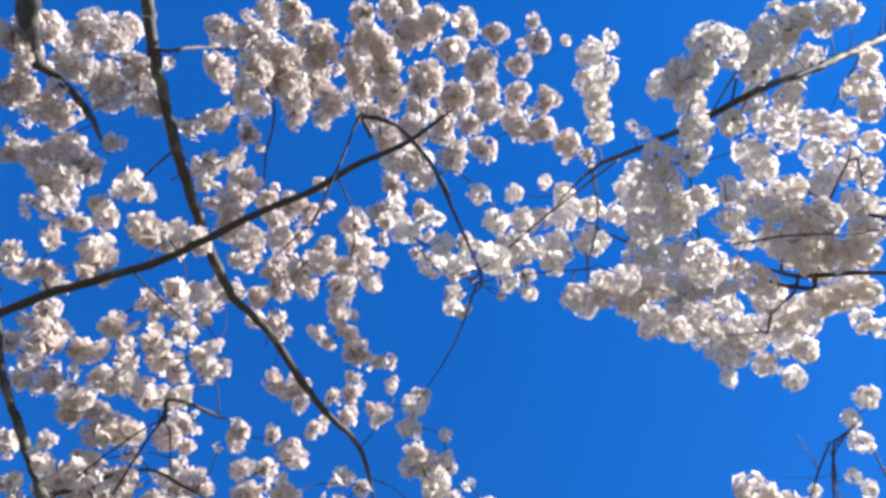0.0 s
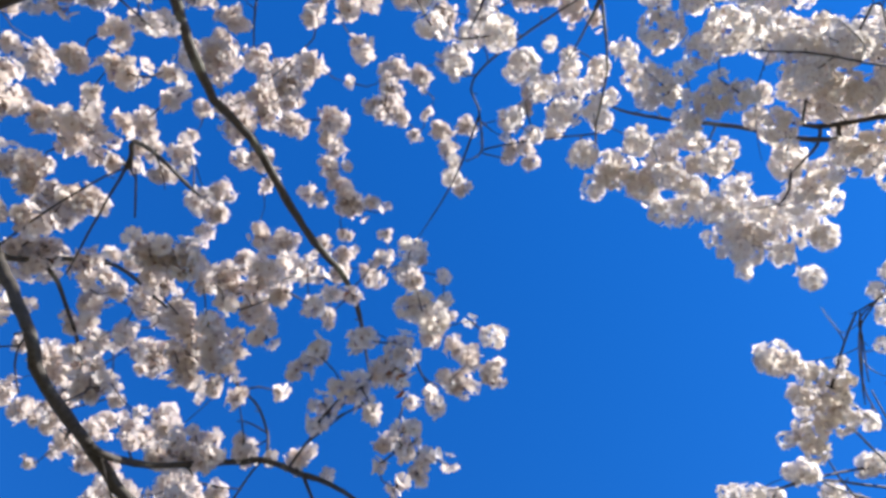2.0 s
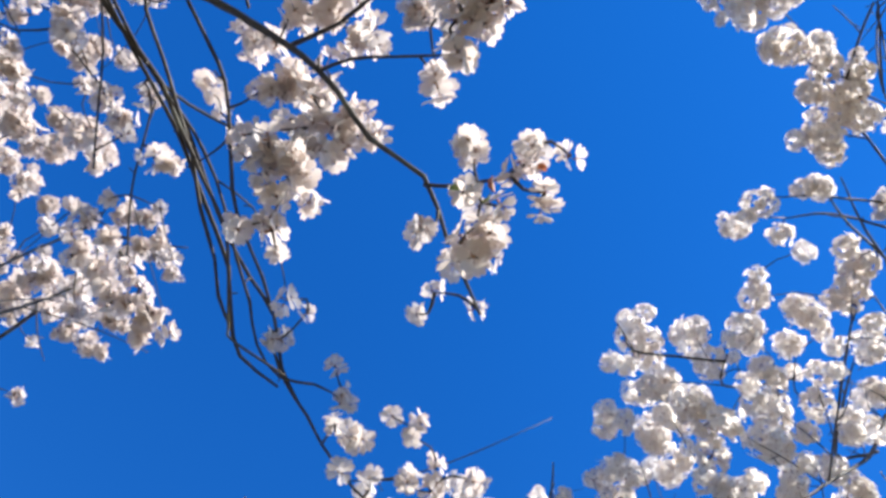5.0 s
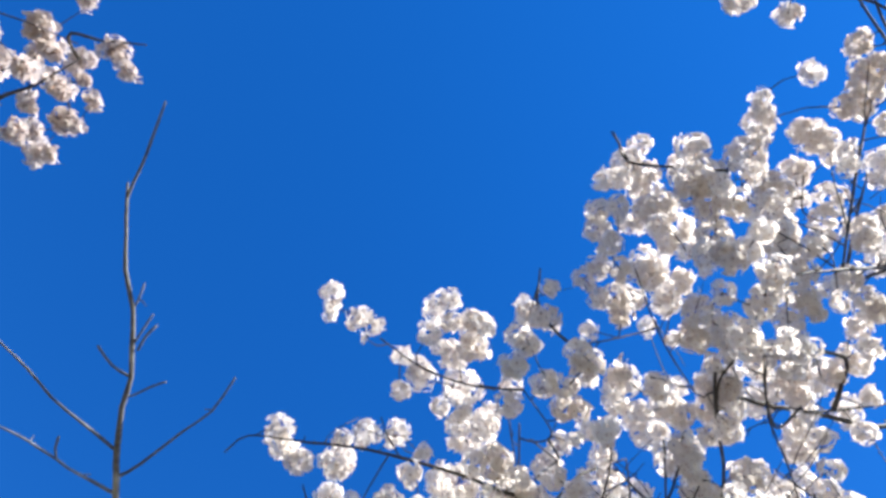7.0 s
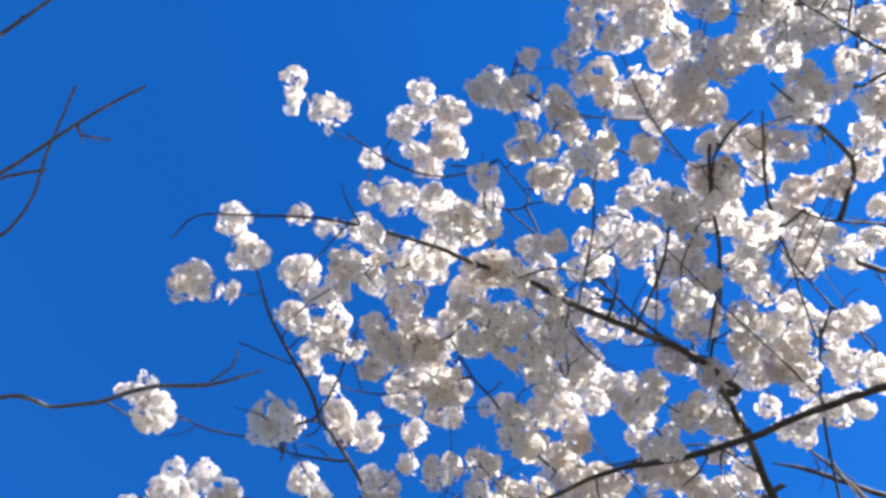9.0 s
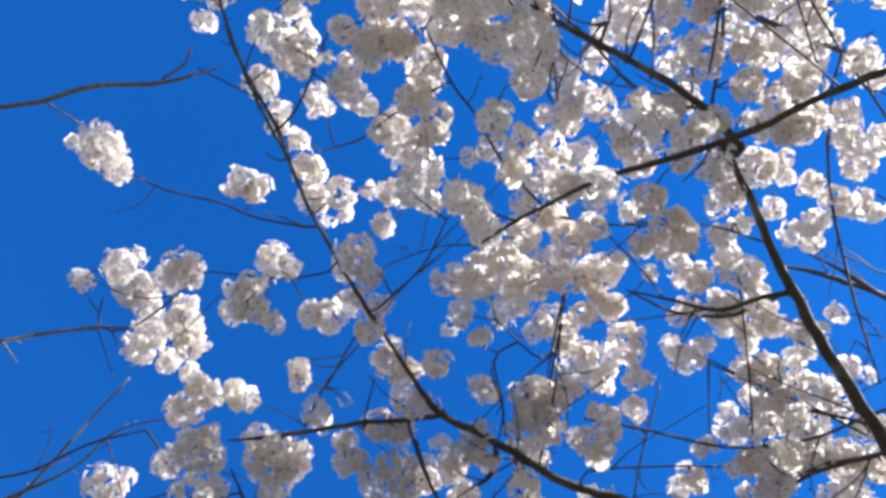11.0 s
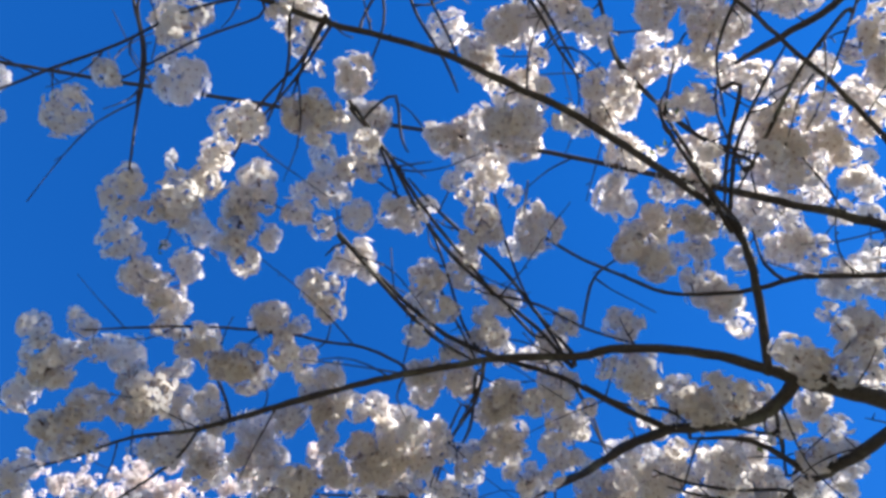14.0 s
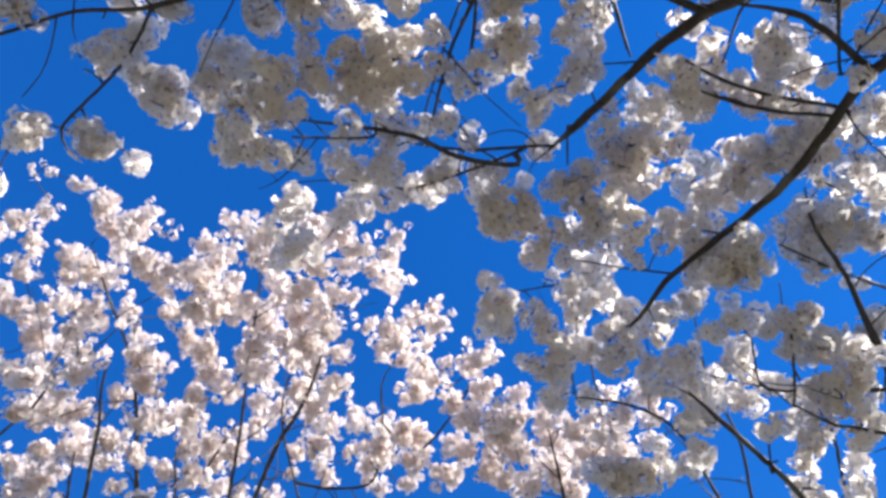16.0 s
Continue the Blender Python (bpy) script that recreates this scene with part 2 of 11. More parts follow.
def loosen(places, shrink):
    """Breaks large balls up into a few hanging clumps."""
    out = []
    for x, y, z, r in places:
        if r < 0.026:
            out.append((x, y, z, r))
            continue
        for k in range(5 if r > 0.04 else 3):
            way = RNG.normal(size=3)
            way *= r * RNG.uniform(0.3, 0.68) / shrink / np.linalg.norm(way)
            out.append((x + way[0], y + way[1], z + way[2] * 1.3, r * shrink * RNG.uniform(0.52, 0.76)))
    return out


def spray(t, *places):
    """Blossom clusters (x, y, z, radius) that hang near one another."""
    if t["loose"]:
        places = loosen(places, 0.95 if t["fine"] else 1.0)
    t["clusters"].extend(places)
    # smaller tufts hang about each ball, more of them towards the heart of the crown
    for x, y, z, r in places:
        for _ in range(int(RNG.poisson(t["tufts"] + t["inner"] * min(1.0, max(0.0, (x - 0.35) / 0.8)) * min(1.0, max(0.0, (y - 5.0) / 1.2))))):
            way = RNG.normal(size=3)
            way /= np.linalg.norm(way)
            way[2] = abs(way[2])
            d = r * RNG.uniform(0.9, t["spread"])
            t["clusters"].append((x + way[0] * d, y + way[1] * d, z + way[2] * d, max(0.014, r * (RNG.uniform(0.55, 1.0) if t["inner"] else RNG.uniform(0.42, 0.75)))))


def leaf_mesh(tone):
    """A young pointed leaf, folded along its midrib."""
    rows = ((0.0, 0.0, 0.0), (0.3, 0.18, 0.05), (0.6, 0.2, 0.02), (0.85, 0.1, -0.05), (1.0, 0.0, -0.12))
    verts = [(x, 0, z) for x, w, z in rows] + [(x, w, z + w * 0.5) for x, w, z in rows[1:4]] + [(x, -w, z + w * 0.5) for x, w, z in rows[1:4]]
    faces = []
    for side in (5, 8):
        faces += [(0, 1, side), (1, 2, side + 1, side), (2, 3, side + 2, side + 1), (3, 4, side + 2)]
    return mesh_from("leaf", verts, faces, [tone], smooth=True)


def young_leaves(t, tone, place):
    """A few unfolding leaves at the tip of a spur."""
    key = ("leaf", tone.name)
    if key not in MESHES:
        MESHES[key] = leaf_mesh(tone)
    for k in range(3):
        ob = new("leaf", MESHES[key])
        ob.parent = t["root"]
        turn = Euler((RNG.uniform(0, 6.28), RNG.uniform(-1, 1), RNG.uniform(0, 6.28))).to_matrix().to_4x4()
        spot = Vector(place) + Vector(RNG.normal(0, 0.012, 3)) - t["root"].location
        ob.matrix_basis = Matrix.Translation(spot) @ turn @ Matrix.Scale(RNG.uniform(0.016, 0.028), 4)
    t["clusters"].append((*place, 0.012))


def dress(t, petal, singles, side_twigs):
    """Hangs all clusters of a tree: singles of them as parts, the rest as one mesh, and ties each to the wood with a twig."""
    rng = np.random.default_rng(len(t["clusters"]))
    spots = np.array(t["clusters"])
    order = np.argsort(np.abs(spots[:, 0] - 0.4) + 0.4 * np.abs(spots[:, 2] - 1.6))
    rest_v, rest_f, rest_s = [], [], []
    sizes = SIZES[:6] if t["fine"] else SIZES
    for rank, i in enumerate(order):
        x, y, z, r = spots[i]
        # the lowest sprays show their single petals
        shapes = FINE if t["fine"] else FULL if not t["loose"] else NEAR if z < 3.1 else LOOSE
        s = int(np.argmin([abs(math.log(q / r)) for q in sizes]))
        v = int(rng.integers(6 if shapes is FULL else 4))
        turn = Euler(rng.uniform(0, 6.28, 3)).to_matrix()
        grow = min(1.25, max(0.8, r / SIZES[s]))
        if rank < singles:
            ob = new("blossom", shape_mesh(shapes, s, v, petal))
            ob.parent = t["root"]
            ob.matrix_basis = Matrix.Translation(Vector((x, y, z)) - t["root"].location) @ turn.to_4x4() @ Matrix.Scale(grow, 4)
        else:
            verts, faces, slots = shapes[(s, v)]
            n = len(rest_v)
            rest_v.extend((np.array(verts) @ np.array(turn).T) * grow + (x, y, z))
            rest_f.extend([tuple(k + n for k in f) for f in faces])
            rest_s.extend(slots)
    if rest_v:
        part(t, "bloom", mesh_from("bloom", rest_v, rest_f, [petal, STAMEN, CALYX], rest_s, smooth=True), kind="stuff")
    # twigs: each cluster grows from the nearest wood or from a cluster that already has its twig
    wood = np.vstack(t["samples"])[:, :3]
    gap2 = ((spots[:, None, :3] - wood[None, ::2]) ** 2).sum(-1)
    near, from_where = gap2.min(1), wood[::2][gap2.argmin(1)]
    left, verts, faces = np.ones(len(spots), bool), [], []
    while left.any():
        i = int(np.where(left, near, 1e9).argmin())
        left[i] = False
        a, b = from_where[i], spots[i, :3]
        span = math.sqrt(near[i])
        if span > 0.015:
            m = (a + b) / 2 + rng.normal(0, 0.10, 3) * span + (0, 0, -0.04 * span)
            thin = 0.0018 + 0.0034 * min(span, 0.6)
            pts = spline([(*a, thin * 1.3), (*m, thin), (*b, 0.0014)], 0.08)
            tube(pts, 4, 0.08, rng, verts, faces)
        d = ((spots[:, :3] - spots[i, :3]) ** 2).sum(-1) * 1.15
        closer = d < near
        near[closer], from_where[closer] = d[closer], spots[i, :3]
    # bare side twigs along the boughs
    for line in t["samples"]:
        for i in range(2, len(line) - 2):
            if line[i, 3] > 0.03 or rng.random() > side_twigs * np.linalg.norm(line[i + 1, :3] - line[i, :3]):
                continue
            run = line[i + 1, :3] - line[i - 1, :3]
            run /= np.linalg.norm(run) + 1e-9
            way = rng.normal(size=3)
            way -= run * (way @ run)
            way = way / np.linalg.norm(way) + run * rng.uniform(0.2, 1.2)
            way /= np.linalg.norm(way)
            span, bend = rng.uniform(0.08, 0.34), rng.normal(0, 0.3, 3)
            r = min(line[i, 3] * 0.7, 0.0034)
            ctrl = [(*(line[i, :3] + span * s * way + span * s * s * bend + rng.normal(0, 0.02, 3) * span * s), r * (1 - 0.5 * s)) for s in (0, 0.33, 0.66, 1.0)]
            pts = spline(ctrl, 0.06)
            tube(pts, 4, 0.08, rng, verts, faces)
            for p in pts[1:-1]:
                if rng.random() < 0.3:
                    tip = p[:3] + rng.normal(0, 0.012, 3)
                    tube(np.array([(*p[:3], r * 0.7), (*((p[:3] + tip) / 2), r * 0.55), (*tip, r * 0.5)]), 4, 0.05, rng, verts, faces)
    if faces:
        part(t, "twig_growth", mesh_from("twig_growth", verts, faces, [TWIG], smooth=True), kind="stuff")


def trunk(t, *ctrl):
    pts = spline(ctrl, 0.12)
    verts, faces = [], []
    tube(pts, 18, 0.03, RNG, verts, faces)
    part(t, "trunk", mesh_from("trunk", verts, faces, [t["bark"] or BARK], smooth=True))
    t["samples"].append(pts)


# ---- ground ----
verts, faces, n = [], [], 60
edge = [math.copysign(abs(k / 30) ** 3 * 1500, k) for k in range(-30, 31)]
for yy in edge:
    for xx in edge:
        verts.append((xx, yy + 5, 0.03 * noise.noise(Vector((xx * 0.4, yy * 0.4, 0)))))
for j in range(n):
    for i in range(n):
        a = j * (n + 1) + i
        faces.append((a, a + 1, a + n + 2, a + n + 1))
tagged(new("ground", mesh_from("ground", verts, faces, [GRASS], smooth=True)), "rough spring grass and bare earth under the trees", "ground", kind="structure")

# ---- trees ----
tree_a = tree("cherry_tree", -2.9, 1.6, 0.3, "cherry tree in full blush-white bloom with dark drooping limbs", "tree", loose=True)
tree_b = tree("cherry_tree", 4.3, 1.2, 0.35, "cherry tree with high boughs of dense white blossom", "tree")
tree_c = tree("cherry_tree", 3.7, 7.4, 0.2, "spreading cherry tree with round white blossom clusters on dark limbs", "tree", spread=2.3, inner=0.8)
tree_d = tree("bare_tree", -2.4, 6.4, 0, "slender leafless tree with grey forked twigs", "tree", bark=GREY)
tree_e = tree("cherry_tree", -0.35, 11.6, 1.9, "upright cherry tree with small loose sunlit pinkish blossom", "tree", spread=3.0, loose=True, fine=True)
trunk(tree_a, (-2.9, 1.6, -0.1, 0.24), (-2.88, 1.6, 0.25, 0.17), (-2.92, 1.62, 1.2, 0.14), (-2.9, 1.6, 2.3, 0.12))
trunk(tree_b, (4.3, 1.2, -0.1, 0.26), (4.3, 1.2, 0.25, 0.18), (4.34, 1.16, 1.4, 0.15), (4.3, 1.2, 2.7, 0.13))
trunk(tree_c, (3.7, 7.4, -0.1, 0.27), (3.7, 7.4, 0.25, 0.19), (3.66, 7.42, 1.2, 0.16), (3.7, 7.4, 2.2, 0.13))
trunk(tree_d, (-2.4, 6.4, -0.1, 0.13), (-2.4, 6.4, 0.2, 0.09), (-2.42, 6.38, 1.0, 0.07), (-2.4, 6.4, 1.9, 0.05))
trunk(tree_e, (-0.35, 11.6, -0.1, 0.22), (-0.35, 11.6, 0.25, 0.15), (-0.33, 11.58, 1.0, 0.12), (-0.35, 11.6, 1.7, 0.10))

bough(tree_a, "limb", (-2.90, 1.60, 2.20, 0.0488), (-2.05, 0.42, 3.75, 0.0355), (-1.20, -0.77, 4.53, 0.0266), (-1.06, -0.07, 4.17, 0.0222), (-1.02, 0.08, 4.09, 0.0219), (-0.97, 0.27, 4.01, 0.0197), (-0.92, 0.44, 3.95, 0.0197), (-0.87, 0.59, 3.91, 0.0198), (-0.83, 0.73, 3.89, 0.0179), (-0.77, 0.88, 3.88, 0.0162), (-0.66, 1.01, 3.88, 0.0144), (-0.56, 1.23, 3.91, 0.0149), (-0.48, 1.39, 3.94, 0.0132), (-0.39, 1.53, 3.98, 0.0113), (-0.34, 1.70, 4.02, 0.0094), (-0.32, 1.99, 4.09, 0.0028))
bough(tree_a, "limb", (-2.90, 1.60, 2.20, 0.0300), (-2.20, 1.15, 2.75, 0.0160), (-1.60, 0.83, 3.12, 0.0125), (-1.11, 0.65, 3.26, 0.0112), (-0.96, 0.60, 3.26, 0.0112), (-0.81, 0.56, 3.26, 0.0110), (-0.72, 0.53, 3.26, 0.0108), (-0.61, 0.48, 3.26, 0.0098), (-0.53, 0.44, 3.26, 0.0095), (-0.44, 0.40, 3.26, 0.0090), (-0.31, 0.35, 3.27, 0.0085), (-0.23, 0.30, 3.28, 0.0080), (-0.10, 0.25, 3.30, 0.0065), (0.02, 0.17, 3.33, 0.0030))
bough(tree_a, "limb", (-2.90, 1.60, 2.20, 0.0867), (-2.09, 0.57, 3.40, 0.0631), (-1.28, -0.46, 3.87, 0.0473), (-1.67, -0.09, 4.47, 0.0394), (-1.78, 0.01, 4.64, 0.0362), (-1.80, 0.08, 4.70, 0.0298), (-1.73, 0.15, 4.72, 0.0201), (-1.54, 0.27, 4.55, 0.0169), (-1.26, 0.40, 4.12, 0.0028))
bough(tree_a, "limb", (-2.90, 1.60, 2.20, 0.0300), (-2.33, 1.11, 3.33, 0.0192), (-1.76, 0.63, 3.96, 0.0144), (-1.36, 0.97, 3.46, 0.0120), (-1.27, 1.05, 3.35, 0.0131), (-1.18, 1.12, 3.25, 0.0142), (-1.09, 1.19, 3.15, 0.0151), (-0.87, 1.30, 2.89, 0.0124), (-0.84, 1.40, 2.86, 0.0136), (-0.82, 1.65, 2.97, 0.0136), (-0.75, 1.74, 2.94, 0.0140), (-0.65, 1.85, 2.90, 0.0139), (-0.58, 1.90, 2.86, 0.0132), (-0.47, 1.93, 2.83, 0.0103), (-0.35, 1.96, 2.79, 0.0079), (-0.26, 1.99, 2.74, 0.0066), (-0.18, 2.03, 2.67, 0.0058), (-0.09, 2.08, 2.59, 0.0050), (-0.03, 2.13, 2.53, 0.0040), (0.02, 2.19, 2.47, 0.0038), (0.09, 2.23, 2.41, 0.0032), (0.12, 2.32, 2.43, 0.0028))
bough(tree_a, "limb", (-2.90, 1.60, 2.20, 0.0300), (-2.59, 2.35, 3.76, 0.0092), (-2.28, 3.10, 4.69, 0.0069), (-1.73, 2.88, 4.15, 0.0058), (-1.17, 2.64, 3.59, 0.0045), (-0.81, 2.49, 3.23, 0.0029), (-0.66, 2.41, 3.08, 0.0027))
bough(tree_a, "limb", (-2.90, 1.60, 2.20, 0.0300), (-2.58, 2.44, 3.74, 0.0092), (-2.26, 3.28, 4.64, 0.0069), (-1.72, 3.04, 4.09, 0.0057), (-1.10, 2.76, 3.46, 0.0043), (-0.79, 2.61, 3.14, 0.0028))
bough(tree_a, "limb", (-2.90, 1.60, 2.20, 0.0300), (-2.62, 2.50, 3.60, 0.0132), (-2.34, 3.41, 4.26, 0.0099), (-1.65, 3.10, 4.51, 0.0083), (-1.56, 3.07, 4.54, 0.0060), (-1.47, 3.02, 4.55, 0.0048), (-1.36, 2.95, 4.59, 0.0028))
bough(tree_a, "twig", (-1.56, 3.07, 4.54, 0.0060), (-1.53, 3.01, 4.53, 0.0047), (-1.57, 2.94, 4.55, 0.0028))
bough(tree_a, "twig", (-1.47, 3.02, 4.55, 0.0048), (-1.41, 3.13, 4.55, 0.0048), (-1.40, 3.20, 4.53, 0.0028))
bough(tree_a, "twig", (0.09, 2.24, 2.41, 0.0030), (0.13, 2.24, 2.40, 0.0026), (0.18, 2.23, 2.39, 0.0022), (0.21, 2.22, 2.39, 0.0022))
bough(tree_a, "twig", (-0.49, 1.93, 2.84, 0.0041), (-0.43, 2.06, 2.82, 0.0041), (-0.40, 2.12, 2.81, 0.0042), (-0.36, 2.20, 2.80, 0.0042), (-0.33, 2.29, 2.79, 0.0043), (-0.30, 2.38, 2.78, 0.0043), (-0.28, 2.45, 2.77, 0.0044), (-0.28, 2.54, 2.76, 0.0038), (-0.27, 2.62, 2.76, 0.0039), (-0.20, 2.68, 2.75, 0.0028))
bough(tree_a, "twig", (-0.30, 1.99, 2.75, 0.0034), (-0.27, 2.06, 2.75, 0.0034), (-0.25, 2.12, 2.75, 0.0035), (-0.25, 2.21, 2.75, 0.0035), (-0.25, 2.30, 2.74, 0.0036), (-0.24, 2.37, 2.74, 0.0031), (-0.21, 2.46, 2.74, 0.0032), (-0.20, 2.52, 2.74, 0.0028))
bough(tree_a, "twig", (-0.52, 1.92, 2.85, 0.0062), (-0.48, 1.98, 2.84, 0.0057), (-0.43, 2.05, 2.82, 0.0052), (-0.38, 2.12, 2.80, 0.0052), (-0.34, 2.20, 2.77, 0.0041), (-0.30, 2.28, 2.74, 0.0036), (-0.26, 2.36, 2.71, 0.0031), (-0.25, 2.43, 2.68, 0.0025), (-0.25, 2.52, 2.65, 0.0022), (-0.24, 2.54, 2.64, 0.0022), (-0.15, 2.59, 2.61, 0.0022))
bough(tree_a, "twig", (-0.38, 2.12, 2.80, 0.0031), (-0.34, 2.16, 2.82, 0.0032), (-0.28, 2.20, 2.84, 0.0027))
bough(tree_a, "twig", (-0.37, 2.14, 2.81, 0.0031), (-0.31, 2.24, 2.79, 0.0032), (-0.28, 2.34, 2.78, 0.0032), (-0.26, 2.43, 2.76, 0.0032), (-0.24, 2.51, 2.75, 0.0032), (-0.23, 2.59, 2.74, 0.0027), (-0.19, 2.65, 2.73, 0.0027), (-0.13, 2.67, 2.74, 0.0028))
bough(tree_a, "twig", (-0.40, 2.12, 2.81, 0.0029), (-0.41, 2.12, 2.81, 0.0026), (-0.43, 2.17, 2.87, 0.0022), (-0.53, 2.33, 2.97, 0.0024), (-0.61, 2.51, 3.07, 0.0027))
bough(tree_a, "twig", (-0.48, 1.96, 2.83, 0.0028), (-0.48, 1.95, 2.84, 0.0026), (-0.54, 2.06, 2.94, 0.0023), (-0.62, 2.20, 3.04, 0.0025), (-0.70, 2.32, 3.15, 0.0022))
bough(tree_a, "twig", (-0.47, 1.93, 2.83, 0.0039), (-0.47, 1.94, 2.83, 0.0036), (-0.43, 2.04, 2.82, 0.0036), (-0.39, 2.11, 2.81, 0.0037), (-0.34, 2.20, 2.80, 0.0037), (-0.31, 2.30, 2.79, 0.0037), (-0.28, 2.39, 2.78, 0.0038), (-0.24, 2.47, 2.77, 0.0038), (-0.20, 2.54, 2.76, 0.0033), (-0.19, 2.64, 2.75, 0.0033), (-0.16, 2.71, 2.74, 0.0028))
bough(tree_a, "twig", (-0.30, 1.98, 2.76, 0.0037), (-0.29, 1.97, 2.76, 0.0034), (-0.25, 1.92, 2.78, 0.0029), (-0.21, 1.86, 2.80, 0.0029), (-0.18, 1.80, 2.83, 0.0030), (-0.16, 1.77, 2.84, 0.0025))
bough(tree_a, "twig", (-0.20, 2.58, 2.76, 0.0035), (-0.21, 2.57, 2.76, 0.0032), (-0.19, 2.65, 2.74, 0.0032), (-0.14, 2.72, 2.71, 0.0031), (-0.11, 2.76, 2.68, 0.0026), (-0.06, 2.81, 2.64, 0.0025), (-0.03, 2.83, 2.62, 0.0025))
bough(tree_a, "twig", (-0.37, 1.95, 2.80, 0.0039), (-0.38, 1.94, 2.80, 0.0035), (-0.39, 2.00, 2.80, 0.0035), (-0.37, 2.08, 2.80, 0.0036), (-0.35, 2.16, 2.79, 0.0036), (-0.33, 2.24, 2.78, 0.0037), (-0.32, 2.34, 2.77, 0.0037), (-0.30, 2.43, 2.76, 0.0032), (-0.30, 2.50, 2.76, 0.0033), (-0.28, 2.57, 2.76, 0.0028))
bough(tree_a, "twig", (-0.11, 2.07, 2.61, 0.0043), (-0.09, 2.06, 2.61, 0.0039), (-0.03, 2.04, 2.58, 0.0034), (0.03, 2.00, 2.54, 0.0032), (0.08, 1.98, 2.52, 0.0027), (0.14, 1.96, 2.48, 0.0022), (0.18, 1.94, 2.46, 0.0022))
bough(tree_a, "twig", (0.08, 1.99, 2.52, 0.0023), (0.11, 2.01, 2.49, 0.0022), (0.15, 2.02, 2.48, 0.0022))
bough(tree_a, "twig", (0.06, 1.99, 2.53, 0.0022), (0.08, 1.96, 2.53, 0.0022), (0.09, 1.91, 2.54, 0.0022))
bough(tree_a, "twig", (0.03, 2.00, 2.53, 0.0022), (0.03, 1.95, 2.54, 0.0022), (0.03, 1.91, 2.55, 0.0022))
bough(tree_a, "twig", (-0.94, 0.37, 3.97, 0.0054), (-0.96, 0.37, 3.97, 0.0049), (-1.00, 0.43, 3.78, 0.0028))
bough(tree_a, "branch", (-0.82, 1.60, 2.95, 0.0096), (-0.80, 1.62, 2.95, 0.0088), (-0.76, 1.69, 3.01, 0.0086), (-0.67, 1.74, 3.08, 0.0083), (-0.54, 1.77, 3.14, 0.0087), (-0.48, 1.77, 3.14, 0.0087), (-0.38, 1.76, 3.07, 0.0076), (-0.28, 1.74, 2.99, 0.0059), (-0.18, 1.74, 2.90, 0.0050), (-0.08, 1.71, 2.81, 0.0035), (-0.01, 1.71, 2.75, 0.0028), (0.06, 1.73, 2.68, 0.0026))
bough(tree_a, "twig", (-0.48, 1.77, 3.14, 0.0043), (-0.53, 1.81, 3.34, 0.0040), (-0.63, 1.86, 3.59, 0.0046), (-0.76, 1.89, 3.80, 0.0040), (-0.87, 1.85, 3.91, 0.0042), (-0.89, 1.74, 3.79, 0.0028))
bough(tree_a, "twig", (-0.49, 1.77, 3.14, 0.0029), (-0.51, 1.78, 3.10, 0.0028), (-0.54, 1.81, 3.02, 0.0027))
bough(tree_a, "twig", (-0.37, 1.76, 3.07, 0.0048), (-0.31, 1.77, 2.94, 0.0038), (-0.25, 1.77, 2.81, 0.0035), (-0.18, 1.78, 2.67, 0.0028))
bough(tree_a, "twig", (-0.42, 1.77, 3.10, 0.0046), (-0.41, 1.76, 3.09, 0.0042), (-0.35, 1.66, 3.04, 0.0033), (-0.28, 1.57, 2.99, 0.0025))
bough(tree_a, "twig", (-0.27, 1.77, 2.86, 0.0033), (-0.29, 1.77, 2.86, 0.0030), (-0.25, 1.86, 2.84, 0.0030), (-0.23, 1.94, 2.82, 0.0030), (-0.21, 2.00, 2.78, 0.0028))
bough(tree_a, "twig", (-1.04, 0.02, 4.12, 0.0066), (-0.99, 0.03, 4.12, 0.0060), (-0.96, 0.02, 4.36, 0.0055), (-0.90, 0.04, 4.76, 0.0028))
bough(tree_a, "branch", (-0.18, 0.23, 3.28, 0.0060), (-0.19, 0.21, 3.29, 0.0055), (-0.20, 0.18, 3.29, 0.0052), (-0.11, 0.19, 3.18, 0.0049), (-0.03, 0.25, 3.02, 0.0045), (0.01, 0.30, 2.93, 0.0022))
bough(tree_a, "twig", (-0.20, 0.18, 3.29, 0.0038), (-0.21, 0.18, 3.29, 0.0035), (-0.25, 0.28, 3.21, 0.0034), (-0.31, 0.41, 3.11, 0.0022))
bough(tree_a, "twig", (-0.22, 1.87, 2.80, 0.0025), (-0.17, 1.89, 2.79, 0.0023), (-0.12, 1.92, 2.77, 0.0022), (-0.10, 1.96, 2.76, 0.0022))
bough(tree_a, "branch", (-1.14, 1.14, 3.21, 0.0093), (-1.15, 1.19, 3.23, 0.0085), (-1.14, 1.25, 3.27, 0.0081), (-1.07, 1.29, 3.40, 0.0070), (-0.99, 1.35, 3.52, 0.0056), (-0.92, 1.51, 3.63, 0.0050), (-0.84, 1.69, 3.76, 0.0028))
bough(tree_a, "twig", (-1.10, 1.27, 3.35, 0.0067), (-1.07, 1.29, 3.31, 0.0061), (-1.03, 1.32, 3.28, 0.0058), (-1.03, 1.44, 3.31, 0.0053), (-1.03, 1.57, 3.34, 0.0028))
bough(tree_a, "branch", (-1.36, 2.95, 4.59, 0.0083), (-1.40, 2.89, 4.61, 0.0076), (-1.40, 2.84, 4.62, 0.0072), (-1.28, 2.87, 4.62, 0.0060), (-1.18, 2.88, 4.60, 0.0048), (-1.07, 2.89, 4.60, 0.0028))
